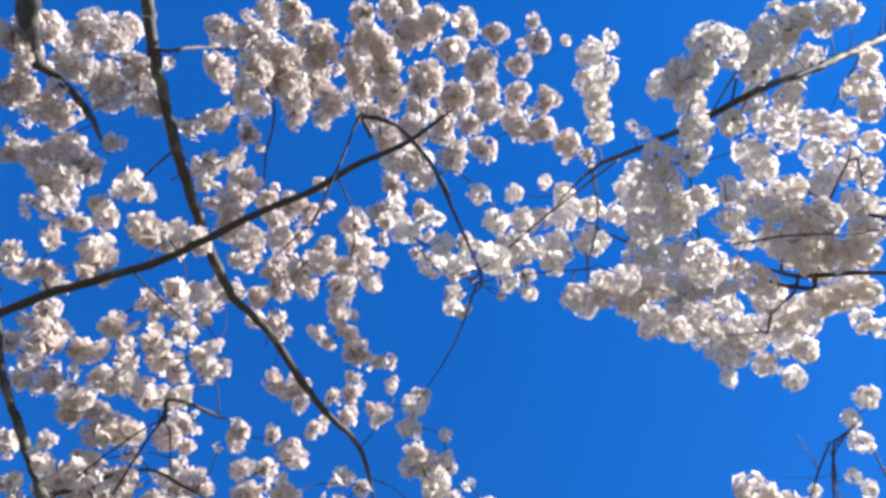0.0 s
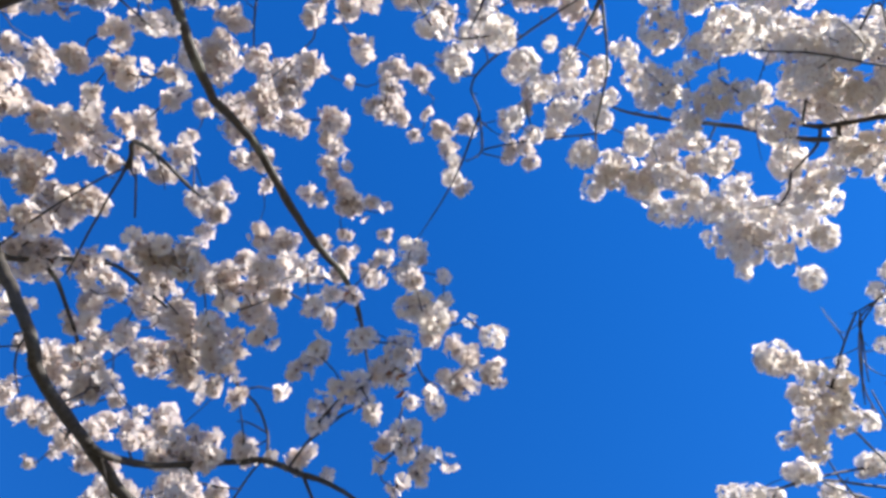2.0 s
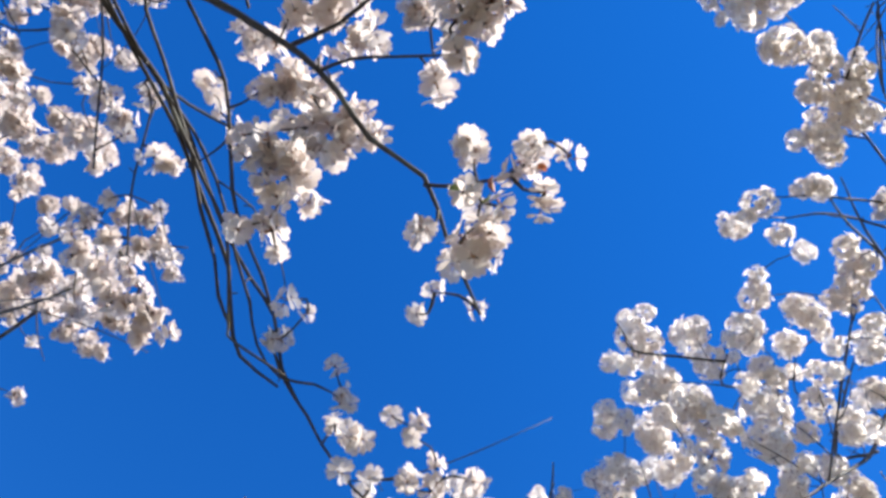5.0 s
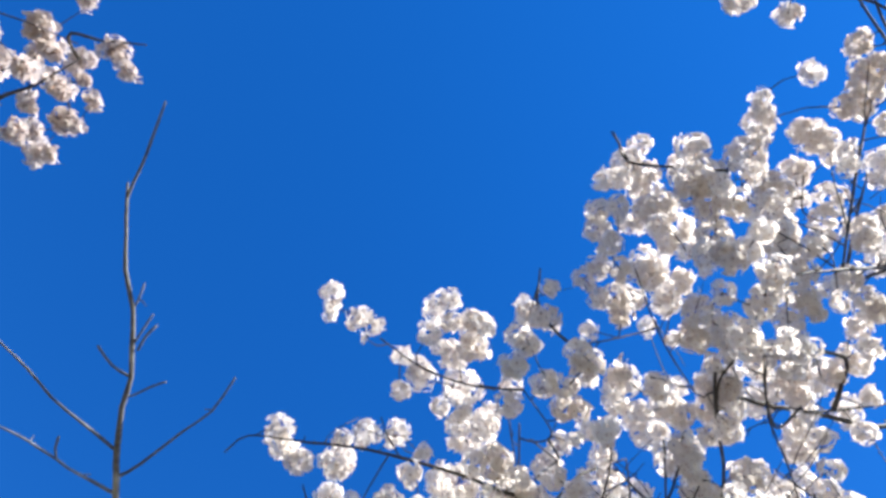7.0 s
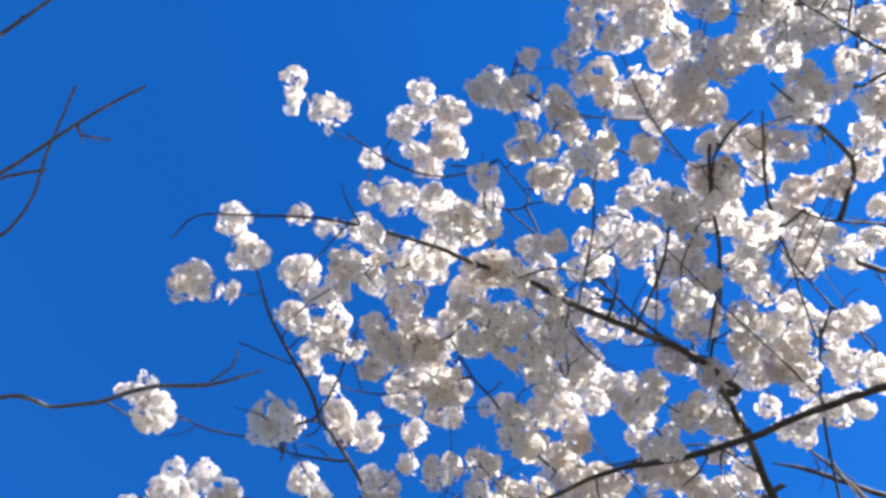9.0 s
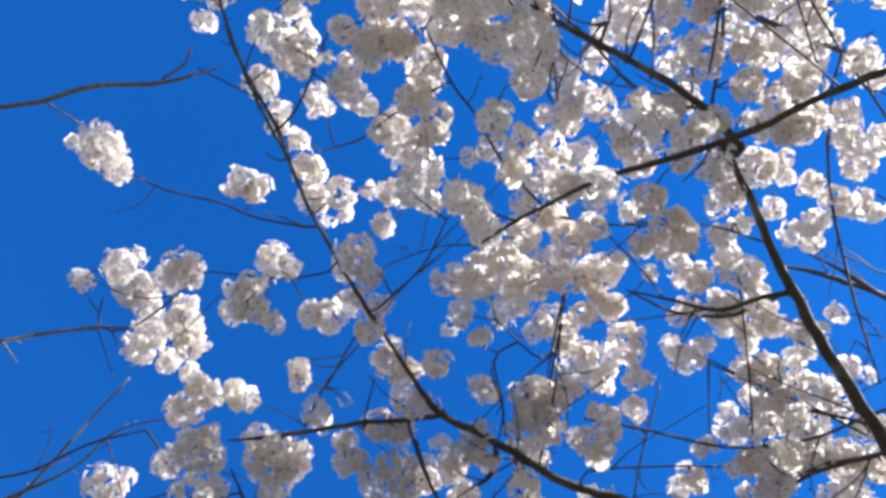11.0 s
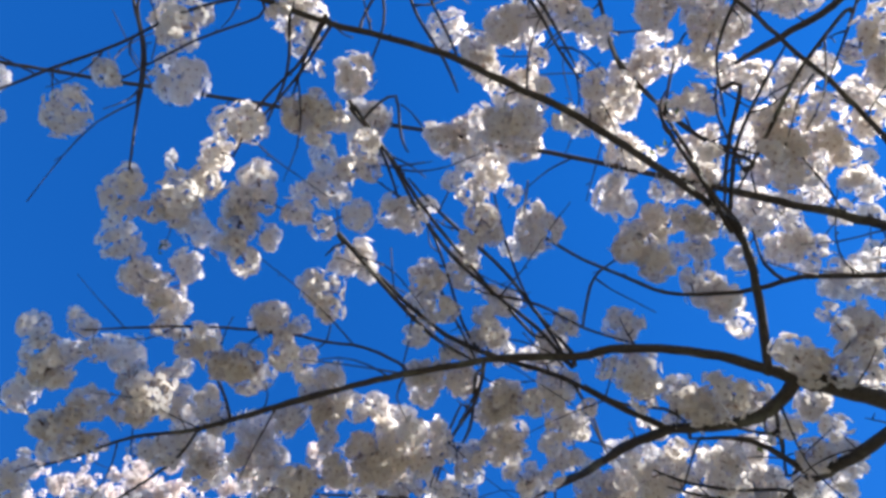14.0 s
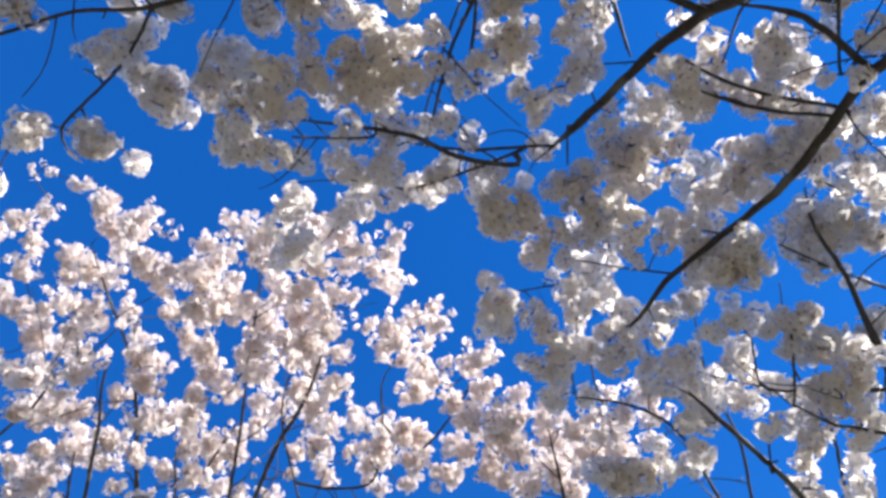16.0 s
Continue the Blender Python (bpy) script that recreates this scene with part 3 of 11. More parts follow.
bough(tree_a, "twig", (-0.90, 0.04, 4.76, 0.0059), (-0.83, 0.15, 4.75, 0.0054), (-0.78, 0.31, 4.75, 0.0052), (-0.86, 0.53, 4.82, 0.0054), (-0.90, 0.73, 4.88, 0.0028))
bough(tree_a, "twig", (-1.09, 1.19, 3.15, 0.0032), (-0.95, 1.09, 3.22, 0.0029), (-0.80, 1.02, 3.28, 0.0028), (-0.77, 1.13, 3.21, 0.0027))
bough(tree_a, "branch", (-0.80, 1.02, 3.28, 0.0071), (-0.79, 0.98, 3.28, 0.0065), (-0.78, 0.95, 3.28, 0.0062), (-0.75, 0.99, 3.33, 0.0057), (-0.72, 1.08, 3.42, 0.0053), (-0.70, 1.13, 3.47, 0.0028))
bough(tree_a, "twig", (-0.78, 0.95, 3.28, 0.0041), (-0.81, 1.02, 3.28, 0.0042), (-0.88, 1.11, 3.29, 0.0035), (-1.01, 1.30, 3.29, 0.0028))
bough(tree_a, "twig", (-0.35, 1.66, 3.04, 0.0038), (-0.24, 1.61, 3.23, 0.0034), (-0.12, 1.60, 3.44, 0.0033), (-0.08, 1.72, 3.52, 0.0035), (-0.03, 1.80, 3.60, 0.0028))
bough(tree_a, "twig", (-0.02, 0.26, 3.00, 0.0041), (0.03, 0.40, 3.09, 0.0037), (0.08, 0.54, 3.19, 0.0035), (0.09, 0.62, 3.27, 0.0037), (0.06, 0.69, 3.37, 0.0022))
bough(tree_b, "limb", (4.30, 1.20, 2.60, 0.0382), (3.40, 0.56, 4.35, 0.0278), (2.50, -0.08, 5.29, 0.0208), (1.94, 0.02, 4.73, 0.0174), (1.35, 0.12, 4.15, 0.0132), (1.12, 0.16, 3.98, 0.0115), (0.96, 0.22, 3.91, 0.0113), (0.81, 0.31, 3.95, 0.0106), (0.71, 0.40, 4.10, 0.0093), (0.63, 0.51, 4.37, 0.0081), (0.59, 0.75, 4.88, 0.0028))
bough(tree_b, "limb", (4.30, 1.20, 2.60, 0.0300), (3.45, 1.04, 3.67, 0.0175), (2.61, 0.89, 4.02, 0.0131), (1.89, 0.99, 4.36, 0.0109), (1.76, 1.01, 4.42, 0.0112), (1.59, 1.05, 4.50, 0.0115), (1.48, 1.03, 4.57, 0.0028))
bough(tree_b, "limb", (4.30, 1.20, 2.60, 0.0300), (3.49, 1.03, 3.79, 0.0120), (2.69, 0.86, 4.24, 0.0090), (1.94, 0.78, 4.51, 0.0075), (1.80, 0.76, 4.56, 0.0076), (1.65, 0.68, 4.63, 0.0028))
bough(tree_b, "limb", (4.30, 1.20, 2.60, 0.0300), (3.47, 2.17, 3.93, 0.0084), (2.63, 3.14, 4.49, 0.0063), (2.06, 2.60, 4.36, 0.0052), (1.85, 2.40, 4.31, 0.0051), (1.54, 2.10, 4.24, 0.0028))
bough(tree_b, "limb", (4.30, 1.20, 2.60, 0.0300), (3.61, 2.10, 4.00, 0.0110), (2.91, 2.99, 4.62, 0.0082), (2.15, 2.80, 4.45, 0.0068), (1.77, 2.70, 4.37, 0.0053), (1.53, 2.70, 4.30, 0.0028))
bough(tree_b, "limb", (4.30, 1.20, 2.60, 0.0300), (3.57, 2.39, 4.13, 0.0116), (2.84, 3.59, 4.85, 0.0087), (2.28, 3.09, 4.57, 0.0073), (1.94, 2.78, 4.40, 0.0054), (1.73, 2.53, 4.29, 0.0028))
bough(tree_b, "limb", (4.30, 1.20, 2.60, 0.0300), (3.51, 1.99, 4.06, 0.0099), (2.72, 2.79, 4.74, 0.0074), (2.01, 2.66, 4.41, 0.0062), (1.77, 2.62, 4.30, 0.0047), (1.61, 2.59, 4.22, 0.0046), (1.42, 2.58, 4.13, 0.0028))
bough(tree_b, "limb", (4.30, 1.20, 2.60, 0.0300), (3.52, 2.27, 4.19, 0.0107), (2.75, 3.35, 4.96, 0.0080), (2.16, 2.95, 4.57, 0.0067), (1.81, 2.72, 4.35, 0.0049), (1.63, 2.56, 4.22, 0.0028))
bough(tree_b, "twig", (0.82, 0.31, 3.95, 0.0048), (0.86, 0.46, 3.96, 0.0040), (0.93, 0.68, 4.01, 0.0041), (0.94, 0.74, 3.98, 0.0028))
bough(tree_b, "branch", (1.59, 1.05, 4.50, 0.0084), (1.60, 1.05, 4.50, 0.0077), (1.61, 1.13, 4.52, 0.0078), (1.53, 1.26, 4.55, 0.0028))
bough(tree_b, "twig", (0.62, 0.56, 4.47, 0.0066), (0.63, 0.54, 4.46, 0.0060), (0.70, 0.80, 4.60, 0.0052), (0.70, 1.06, 4.75, 0.0055), (0.74, 1.25, 4.87, 0.0028))
bough(tree_b, "branch", (1.66, 1.03, 4.47, 0.0122), (1.66, 1.07, 4.46, 0.0111), (1.66, 1.10, 4.46, 0.0106), (1.54, 1.10, 4.54, 0.0109), (1.41, 1.08, 4.65, 0.0100), (1.26, 1.06, 4.76, 0.0104), (1.11, 1.05, 4.87, 0.0080), (0.91, 1.02, 5.03, 0.0070), (0.74, 0.95, 5.18, 0.0028))
bough(tree_b, "twig", (1.26, 1.06, 4.76, 0.0065), (1.29, 1.15, 4.90, 0.0028))
bough(tree_b, "branch", (1.53, 1.26, 4.55, 0.0071), (1.52, 1.30, 4.53, 0.0065), (1.51, 1.34, 4.52, 0.0062), (1.62, 1.46, 4.80, 0.0028))
bough(tree_b, "twig", (1.67, 2.22, 4.27, 0.0051), (1.72, 2.21, 4.24, 0.0046), (1.75, 2.19, 4.21, 0.0044), (1.66, 2.14, 4.23, 0.0044), (1.53, 2.09, 4.24, 0.0028))
bough(tree_b, "twig", (1.94, 0.78, 4.51, 0.0056), (1.92, 0.80, 4.46, 0.0051), (1.88, 0.81, 4.41, 0.0048), (1.65, 0.79, 4.29, 0.0046), (1.34, 0.75, 4.14, 0.0044), (1.06, 0.74, 4.00, 0.0028))
bough(tree_b, "twig", (1.54, 1.04, 4.53, 0.0068), (1.54, 0.94, 4.53, 0.0062), (1.57, 0.88, 4.52, 0.0059), (1.71, 1.04, 4.48, 0.0028))
bough(tree_b, "twig", (0.96, 0.22, 3.91, 0.0050), (0.94, 0.16, 3.85, 0.0046), (0.91, 0.12, 3.79, 0.0044), (0.84, 0.22, 3.75, 0.0028))
bough(tree_b, "twig", (1.74, 0.73, 4.59, 0.0059), (1.80, 0.61, 4.63, 0.0054), (1.87, 0.54, 4.66, 0.0051), (1.93, 0.78, 4.59, 0.0028))
bough(tree_b, "twig", (1.66, 2.14, 4.23, 0.0052), (1.75, 1.97, 4.33, 0.0048), (1.83, 1.85, 4.39, 0.0045), (1.80, 2.11, 4.25, 0.0044), (1.80, 2.21, 4.20, 0.0028))
bough(tree_b, "twig", (1.83, 1.85, 4.39, 0.0043), (1.88, 1.83, 4.41, 0.0039), (1.91, 1.83, 4.42, 0.0037), (1.84, 1.95, 4.38, 0.0037), (1.86, 2.19, 4.31, 0.0037), (1.95, 2.35, 4.26, 0.0028))
bough(tree_b, "twig", (1.91, 1.83, 4.42, 0.0047), (1.94, 1.81, 4.44, 0.0043), (1.96, 1.80, 4.45, 0.0041), (1.83, 1.88, 4.38, 0.0040), (1.82, 1.94, 4.33, 0.0040), (1.81, 2.11, 4.22, 0.0028))
bough(tree_b, "twig", (0.71, 1.10, 4.77, 0.0046), (0.42, 1.13, 4.79, 0.0042), (0.17, 1.18, 4.80, 0.0040), (0.30, 1.22, 4.79, 0.0028))
bough(tree_b, "twig", (0.68, 0.45, 4.21, 0.0041), (0.38, 0.61, 3.99, 0.0038), (0.10, 0.81, 3.86, 0.0036), (0.13, 0.96, 4.24, 0.0043), (0.17, 1.18, 4.80, 0.0053), (0.11, 1.28, 5.14, 0.0028))
bough(tree_c, "limb", (3.70, 7.40, 2.10, 0.0300), (3.13, 5.63, 3.93, 0.0121), (2.56, 3.86, 4.67, 0.0091), (1.95, 3.75, 4.17, 0.0076), (1.64, 3.69, 3.92, 0.0059), (1.32, 3.63, 3.65, 0.0028))
bough(tree_c, "limb", (3.70, 7.40, 2.10, 0.0300), (3.27, 5.96, 3.84, 0.0096), (2.85, 4.52, 4.62, 0.0072), (2.13, 4.41, 4.29, 0.0060), (1.77, 4.36, 4.13, 0.0056), (1.59, 4.30, 4.05, 0.0028))
bough(tree_c, "limb", (3.70, 7.40, 2.10, 0.0507), (3.16, 6.88, 3.12, 0.0369), (2.62, 6.36, 3.51, 0.0277), (1.82, 6.34, 3.55, 0.0230), (1.65, 6.34, 3.55, 0.0231), (1.49, 6.29, 3.57, 0.0214), (1.35, 6.24, 3.59, 0.0196), (1.17, 6.18, 3.61, 0.0178), (0.99, 6.10, 3.63, 0.0161), (0.83, 6.06, 3.64, 0.0152), (0.63, 5.95, 3.66, 0.0142), (0.51, 5.88, 3.67, 0.0124), (0.38, 5.82, 3.68, 0.0124), (0.30, 5.72, 3.70, 0.0088), (0.21, 5.59, 3.73, 0.0070), (0.10, 5.39, 3.69, 0.0074), (0.01, 5.30, 3.84, 0.0068), (-0.07, 5.14, 3.83, 0.0067), (-0.09, 4.96, 3.64, 0.0052), (-0.09, 4.83, 3.39, 0.0045), (-0.06, 4.71, 3.10, 0.0037), (-0.01, 4.62, 2.82, 0.0024))
bough(tree_c, "limb", (3.70, 7.40, 2.10, 0.0500), (2.90, 6.90, 2.75, 0.0360), (2.15, 6.30, 3.22, 0.0260), (1.85, 5.96, 3.44, 0.0220), (1.73, 5.76, 3.56, 0.0205), (1.64, 5.58, 3.69, 0.0190), (1.57, 5.44, 3.75, 0.0175), (1.50, 5.30, 3.80, 0.0155), (1.41, 5.09, 3.85, 0.0130), (1.31, 4.93, 3.86, 0.0100), (1.22, 4.82, 3.86, 0.0040))
bough(tree_c, "limb", (3.70, 7.40, 2.10, 0.0300), (3.29, 6.59, 3.46, 0.0180), (2.89, 5.78, 4.06, 0.0135), (2.13, 5.53, 4.15, 0.0112), (1.87, 5.45, 4.18, 0.0101), (1.71, 5.42, 4.19, 0.0028))
bough(tree_c, "limb", (3.70, 7.40, 2.10, 0.0350), (3.00, 5.90, 2.85, 0.0220), (2.15, 4.75, 3.28, 0.0145), (1.65, 4.68, 3.34, 0.0115), (1.36, 4.77, 3.35, 0.0102), (1.19, 4.86, 3.36, 0.0096), (1.00, 4.93, 3.37, 0.0088), (0.80, 5.00, 3.41, 0.0070), (0.58, 5.11, 3.40, 0.0050), (0.46, 5.19, 3.39, 0.0030))
bough(tree_c, "limb", (3.70, 7.40, 2.10, 0.0300), (3.35, 6.16, 3.89, 0.0194), (3.00, 4.92, 4.74, 0.0146), (2.27, 4.66, 4.56, 0.0121), (1.89, 4.53, 4.46, 0.0105), (1.67, 4.47, 4.41, 0.0102), (1.41, 4.37, 4.35, 0.0088), (1.23, 4.33, 4.30, 0.0028))
bough(tree_c, "limb", (3.70, 7.40, 2.10, 0.0300), (3.16, 6.46, 3.25, 0.0092), (2.61, 5.51, 3.70, 0.0069), (1.87, 5.80, 3.69, 0.0057), (1.63, 5.90, 3.68, 0.0048), (1.37, 5.94, 3.69, 0.0049), (1.08, 5.89, 3.72, 0.0049), (0.87, 5.86, 3.74, 0.0028))
bough(tree_c, "limb", (3.70, 7.40, 2.10, 0.0300), (0.94, 6.96, 3.73, 0.0080), (-1.82, 6.52, 4.09, 0.0060), (-1.14, 6.15, 3.89, 0.0050), (-0.88, 6.00, 3.81, 0.0048), (-0.64, 5.91, 3.74, 0.0028))
bough(tree_c, "limb", (3.70, 7.40, 2.10, 0.0300), (3.19, 6.60, 3.28, 0.0120), (2.67, 5.81, 3.78, 0.0090), (1.90, 6.01, 3.76, 0.0075), (1.75, 6.05, 3.75, 0.0075), (1.66, 6.08, 3.74, 0.0066), (1.57, 6.14, 3.73, 0.0028))
bough(tree_c, "limb", (3.70, 7.40, 2.10, 0.0300), (3.00, 6.56, 3.12, 0.0161), (2.29, 5.73, 3.36, 0.0121), (2.01, 5.48, 4.07, 0.0101), (1.97, 5.44, 4.17, 0.0094), (1.90, 5.40, 4.32, 0.0028))
bough(tree_c, "limb", (3.70, 7.40, 2.10, 0.0300), (2.94, 7.46, 2.94, 0.0137), (2.17, 7.52, 3.20, 0.0103), (1.77, 6.90, 3.50, 0.0086), (1.73, 6.84, 3.53, 0.0086), (1.58, 6.69, 3.58, 0.0078), (1.47, 6.61, 3.59, 0.0069), (1.32, 6.49, 3.60, 0.0059), (1.17, 6.41, 3.58, 0.0050), (1.02, 6.31, 3.54, 0.0048), (0.94, 6.21, 3.51, 0.0028))
bough(tree_c, "limb", (3.70, 7.40, 2.10, 0.0525), (2.99, 7.50, 2.77, 0.0382), (2.28, 7.59, 2.87, 0.0286), (1.54, 7.48, 3.14, 0.0239), (1.43, 7.47, 3.19, 0.0215), (1.33, 7.45, 3.22, 0.0161), (1.18, 7.43, 3.27, 0.0134), (1.07, 7.43, 3.30, 0.0129), (0.93, 7.44, 3.32, 0.0123), (0.82, 7.47, 3.33, 0.0116), (0.62, 7.49, 3.36, 0.0110), (0.47, 7.52, 3.37, 0.0096), (0.24, 7.57, 3.37, 0.0097), (-0.02, 7.64, 3.36, 0.0097), (-0.18, 7.69, 3.35, 0.0081), (-0.34, 7.73, 3.34, 0.0065), (-0.50, 7.74, 3.32, 0.0048), (-0.66, 7.79, 3.30, 0.0048), (-0.78, 7.82, 3.28, 0.0028))
bough(tree_c, "limb", (3.70, 7.40, 2.10, 0.0300), (2.98, 7.22, 2.79, 0.0127), (2.25, 7.05, 2.89, 0.0095), (1.57, 7.20, 3.28, 0.0080), (1.45, 7.23, 3.35, 0.0076), (1.35, 7.28, 3.39, 0.0070), (1.24, 7.31, 3.43, 0.0064), (1.12, 7.32, 3.47, 0.0057), (0.99, 7.28, 3.52, 0.0050), (0.88, 7.24, 3.55, 0.0050), (0.78, 7.19, 3.59, 0.0051), (0.70, 7.13, 3.61, 0.0042), (0.71, 7.01, 3.66, 0.0028))
bough(tree_c, "limb", (3.70, 7.40, 2.10, 0.0349), (2.83, 7.30, 2.81, 0.0254), (1.96, 7.21, 2.93, 0.0190), (1.58, 7.82, 3.27, 0.0159), (1.55, 7.88, 3.31, 0.0148), (1.52, 7.98, 3.34, 0.0138), (1.47, 8.11, 3.37, 0.0136), (1.40, 8.23, 3.40, 0.0124), (1.28, 8.37, 3.43, 0.0103), (1.16, 8.51, 3.45, 0.0089), (1.09, 8.63, 3.44, 0.0063), (1.00, 8.71, 3.44, 0.0028))
bough(tree_c, "limb", (3.70, 7.40, 2.10, 0.0316), (2.92, 8.42, 2.90, 0.0230), (2.14, 9.44, 3.07, 0.0173), (1.88, 8.76, 3.39, 0.0144), (1.83, 8.65, 3.45, 0.0109), (1.77, 8.51, 3.52, 0.0082), (1.67, 8.36, 3.59, 0.0064), (1.64, 8.24, 3.64, 0.0028))
bough(tree_c, "limb", (3.70, 7.40, 2.10, 0.0300), (3.23, 8.16, 3.40, 0.0099), (2.76, 8.91, 4.07, 0.0074), (2.08, 8.64, 3.76, 0.0062), (1.81, 8.53, 3.64, 0.0048), (1.53, 8.40, 3.52, 0.0028))
bough(tree_c, "limb", (3.70, 7.40, 2.10, 0.0300), (2.88, 8.46, 2.77, 0.0146), (2.06, 9.52, 2.74, 0.0110), (1.53, 9.05, 3.12, 0.0092), (1.42, 8.96, 3.20, 0.0085), (1.31, 8.88, 3.27, 0.0078), (1.23, 8.82, 3.32, 0.0028))
bough(tree_c, "limb", (3.70, 7.40, 2.10, 0.0300), (3.14, 8.07, 2.99, 0.0108), (2.59, 8.74, 3.25, 0.0081), (1.79, 8.76, 3.25, 0.0067), (1.59, 8.76, 3.24, 0.0028))
bough(tree_c, "limb", (3.70, 7.40, 2.10, 0.0300), (3.13, 8.21, 2.93, 0.0094), (2.57, 9.03, 3.13, 0.0070), (1.79, 8.88, 3.20, 0.0059), (1.64, 8.86, 3.21, 0.0050), (1.52, 8.81, 3.23, 0.0028))
bough(tree_c, "limb", (3.70, 7.40, 2.10, 0.0300), (2.73, 8.60, 2.94, 0.0086), (1.77, 9.81, 3.02, 0.0065), (1.35, 9.16, 3.25, 0.0054), (1.24, 8.99, 3.31, 0.0028))
bough(tree_c, "limb", (3.70, 7.40, 2.10, 0.0300), (3.18, 6.63, 3.27, 0.0105), (2.67, 5.86, 3.75, 0.0079), (1.88, 6.02, 3.77, 0.0066), (1.74, 6.05, 3.77, 0.0056), (1.63, 6.10, 3.76, 0.0028))
bough(tree_c, "limb", (3.70, 7.40, 2.10, 0.0300), (3.04, 6.61, 2.97, 0.0097), (2.38, 5.83, 3.13, 0.0072), (1.77, 5.82, 3.64, 0.0060), (1.62, 5.82, 3.75, 0.0055), (1.49, 5.77, 3.88, 0.0048), (1.32, 5.72, 4.05, 0.0028))
bough(tree_c, "twig", (1.64, 3.69, 3.92, 0.0049), (1.76, 3.50, 4.12, 0.0052), (1.90, 3.29, 4.34, 0.0056), (2.04, 3.09, 4.55, 0.0028))
bough(tree_c, "twig", (0.68, 5.10, 3.58, 0.0042), (0.55, 4.96, 3.55, 0.0041), (0.47, 4.83, 3.53, 0.0040), (0.40, 4.74, 3.51, 0.0039), (0.33, 4.60, 3.48, 0.0028))
bough(tree_c, "twig", (0.82, 7.46, 3.33, 0.0062), (0.72, 7.37, 3.44, 0.0056), (0.63, 7.27, 3.52, 0.0058), (0.51, 7.17, 3.56, 0.0058), (0.40, 7.07, 3.58, 0.0050), (0.33, 6.99, 3.58, 0.0028))
bough(tree_c, "twig", (-0.30, 7.72, 3.34, 0.0051), (-0.39, 7.84, 3.37, 0.0046), (-0.49, 7.93, 3.40, 0.0047), (-0.65, 8.06, 3.44, 0.0049), (-0.65, 8.13, 3.46, 0.0028))
bough(tree_c, "twig", (0.56, 5.92, 3.66, 0.0062), (0.55, 6.03, 3.66, 0.0054), (0.49, 6.08, 3.67, 0.0045), (0.42, 6.10, 3.68, 0.0028))
bough(tree_c, "branch", (0.38, 5.82, 3.68, 0.0089), (0.24, 5.86, 3.72, 0.0090), (0.09, 5.88, 3.74, 0.0082), (-0.09, 5.91, 3.73, 0.0082), (-0.23, 5.92, 3.71, 0.0072), (-0.34, 5.91, 3.67, 0.0028))
bough(tree_c, "twig", (1.18, 8.48, 3.45, 0.0035), (1.04, 8.49, 3.52, 0.0036), (0.87, 8.49, 3.60, 0.0028))
bough(tree_c, "twig", (1.43, 7.24, 3.36, 0.0058), (1.42, 7.24, 3.36, 0.0053), (1.37, 7.20, 3.39, 0.0054), (1.35, 7.11, 3.45, 0.0028))
bough(tree_c, "branch", (1.77, 5.53, 4.19, 0.0125), (1.76, 5.53, 4.19, 0.0114), (1.58, 5.57, 4.10, 0.0100), (1.46, 5.58, 4.03, 0.0086), (1.23, 5.54, 3.95, 0.0062), (1.03, 5.44, 3.89, 0.0028))
bough(tree_c, "twig", (0.67, 5.97, 3.65, 0.0058), (0.66, 5.98, 3.65, 0.0053), (0.64, 6.08, 3.65, 0.0045), (0.71, 6.23, 3.66, 0.0046), (0.73, 6.40, 3.66, 0.0028))
bough(tree_c, "twig", (0.56, 5.94, 3.66, 0.0058), (0.57, 5.94, 3.66, 0.0053), (0.55, 6.01, 3.65, 0.0044), (0.49, 6.07, 3.65, 0.0045), (0.44, 6.10, 3.64, 0.0028))
bough(tree_c, "twig", (0.56, 7.50, 3.36, 0.0070), (0.56, 7.52, 3.35, 0.0063), (0.54, 7.66, 3.40, 0.0058), (0.47, 7.83, 3.47, 0.0053), (0.42, 8.04, 3.54, 0.0047), (0.40, 8.12, 3.57, 0.0028))
bough(tree_c, "twig", (0.45, 7.92, 3.50, 0.0039), (0.45, 7.91, 3.49, 0.0036), (0.29, 7.92, 3.47, 0.0036), (0.15, 7.97, 3.45, 0.0028))
bough(tree_c, "twig", (0.56, 7.54, 3.36, 0.0056), (0.54, 7.54, 3.36, 0.0051), (0.53, 7.84, 3.54, 0.0057), (0.46, 8.08, 3.70, 0.0028))
bough(tree_c, "twig", (1.66, 4.32, 4.08, 0.0061), (1.65, 4.32, 4.08, 0.0055), (1.52, 4.36, 3.99, 0.0053), (1.42, 4.18, 3.92, 0.0051), (1.35, 3.95, 3.84, 0.0028))
bough(tree_c, "twig", (0.12, 5.88, 3.74, 0.0040), (0.11, 5.89, 3.73, 0.0037), (0.15, 5.72, 3.75, 0.0028))
bough(tree_c, "twig", (1.48, 5.25, 3.82, 0.0047), (1.46, 5.25, 3.85, 0.0043), (1.32, 5.22, 3.98, 0.0041), (0.96, 5.19, 3.79, 0.0038), (0.75, 5.15, 3.69, 0.0028))
bough(tree_c, "twig", (1.52, 7.98, 3.34, 0.0059), (1.51, 7.97, 3.34, 0.0054), (1.36, 7.96, 3.33, 0.0053), (1.24, 7.94, 3.33, 0.0053), (1.14, 7.91, 3.33, 0.0028))
bough(tree_c, "twig", (0.63, 5.95, 3.66, 0.0059), (0.63, 5.97, 3.65, 0.0053), (0.64, 6.07, 3.63, 0.0045), (0.71, 6.16, 3.61, 0.0045), (0.72, 6.30, 3.59, 0.0028))
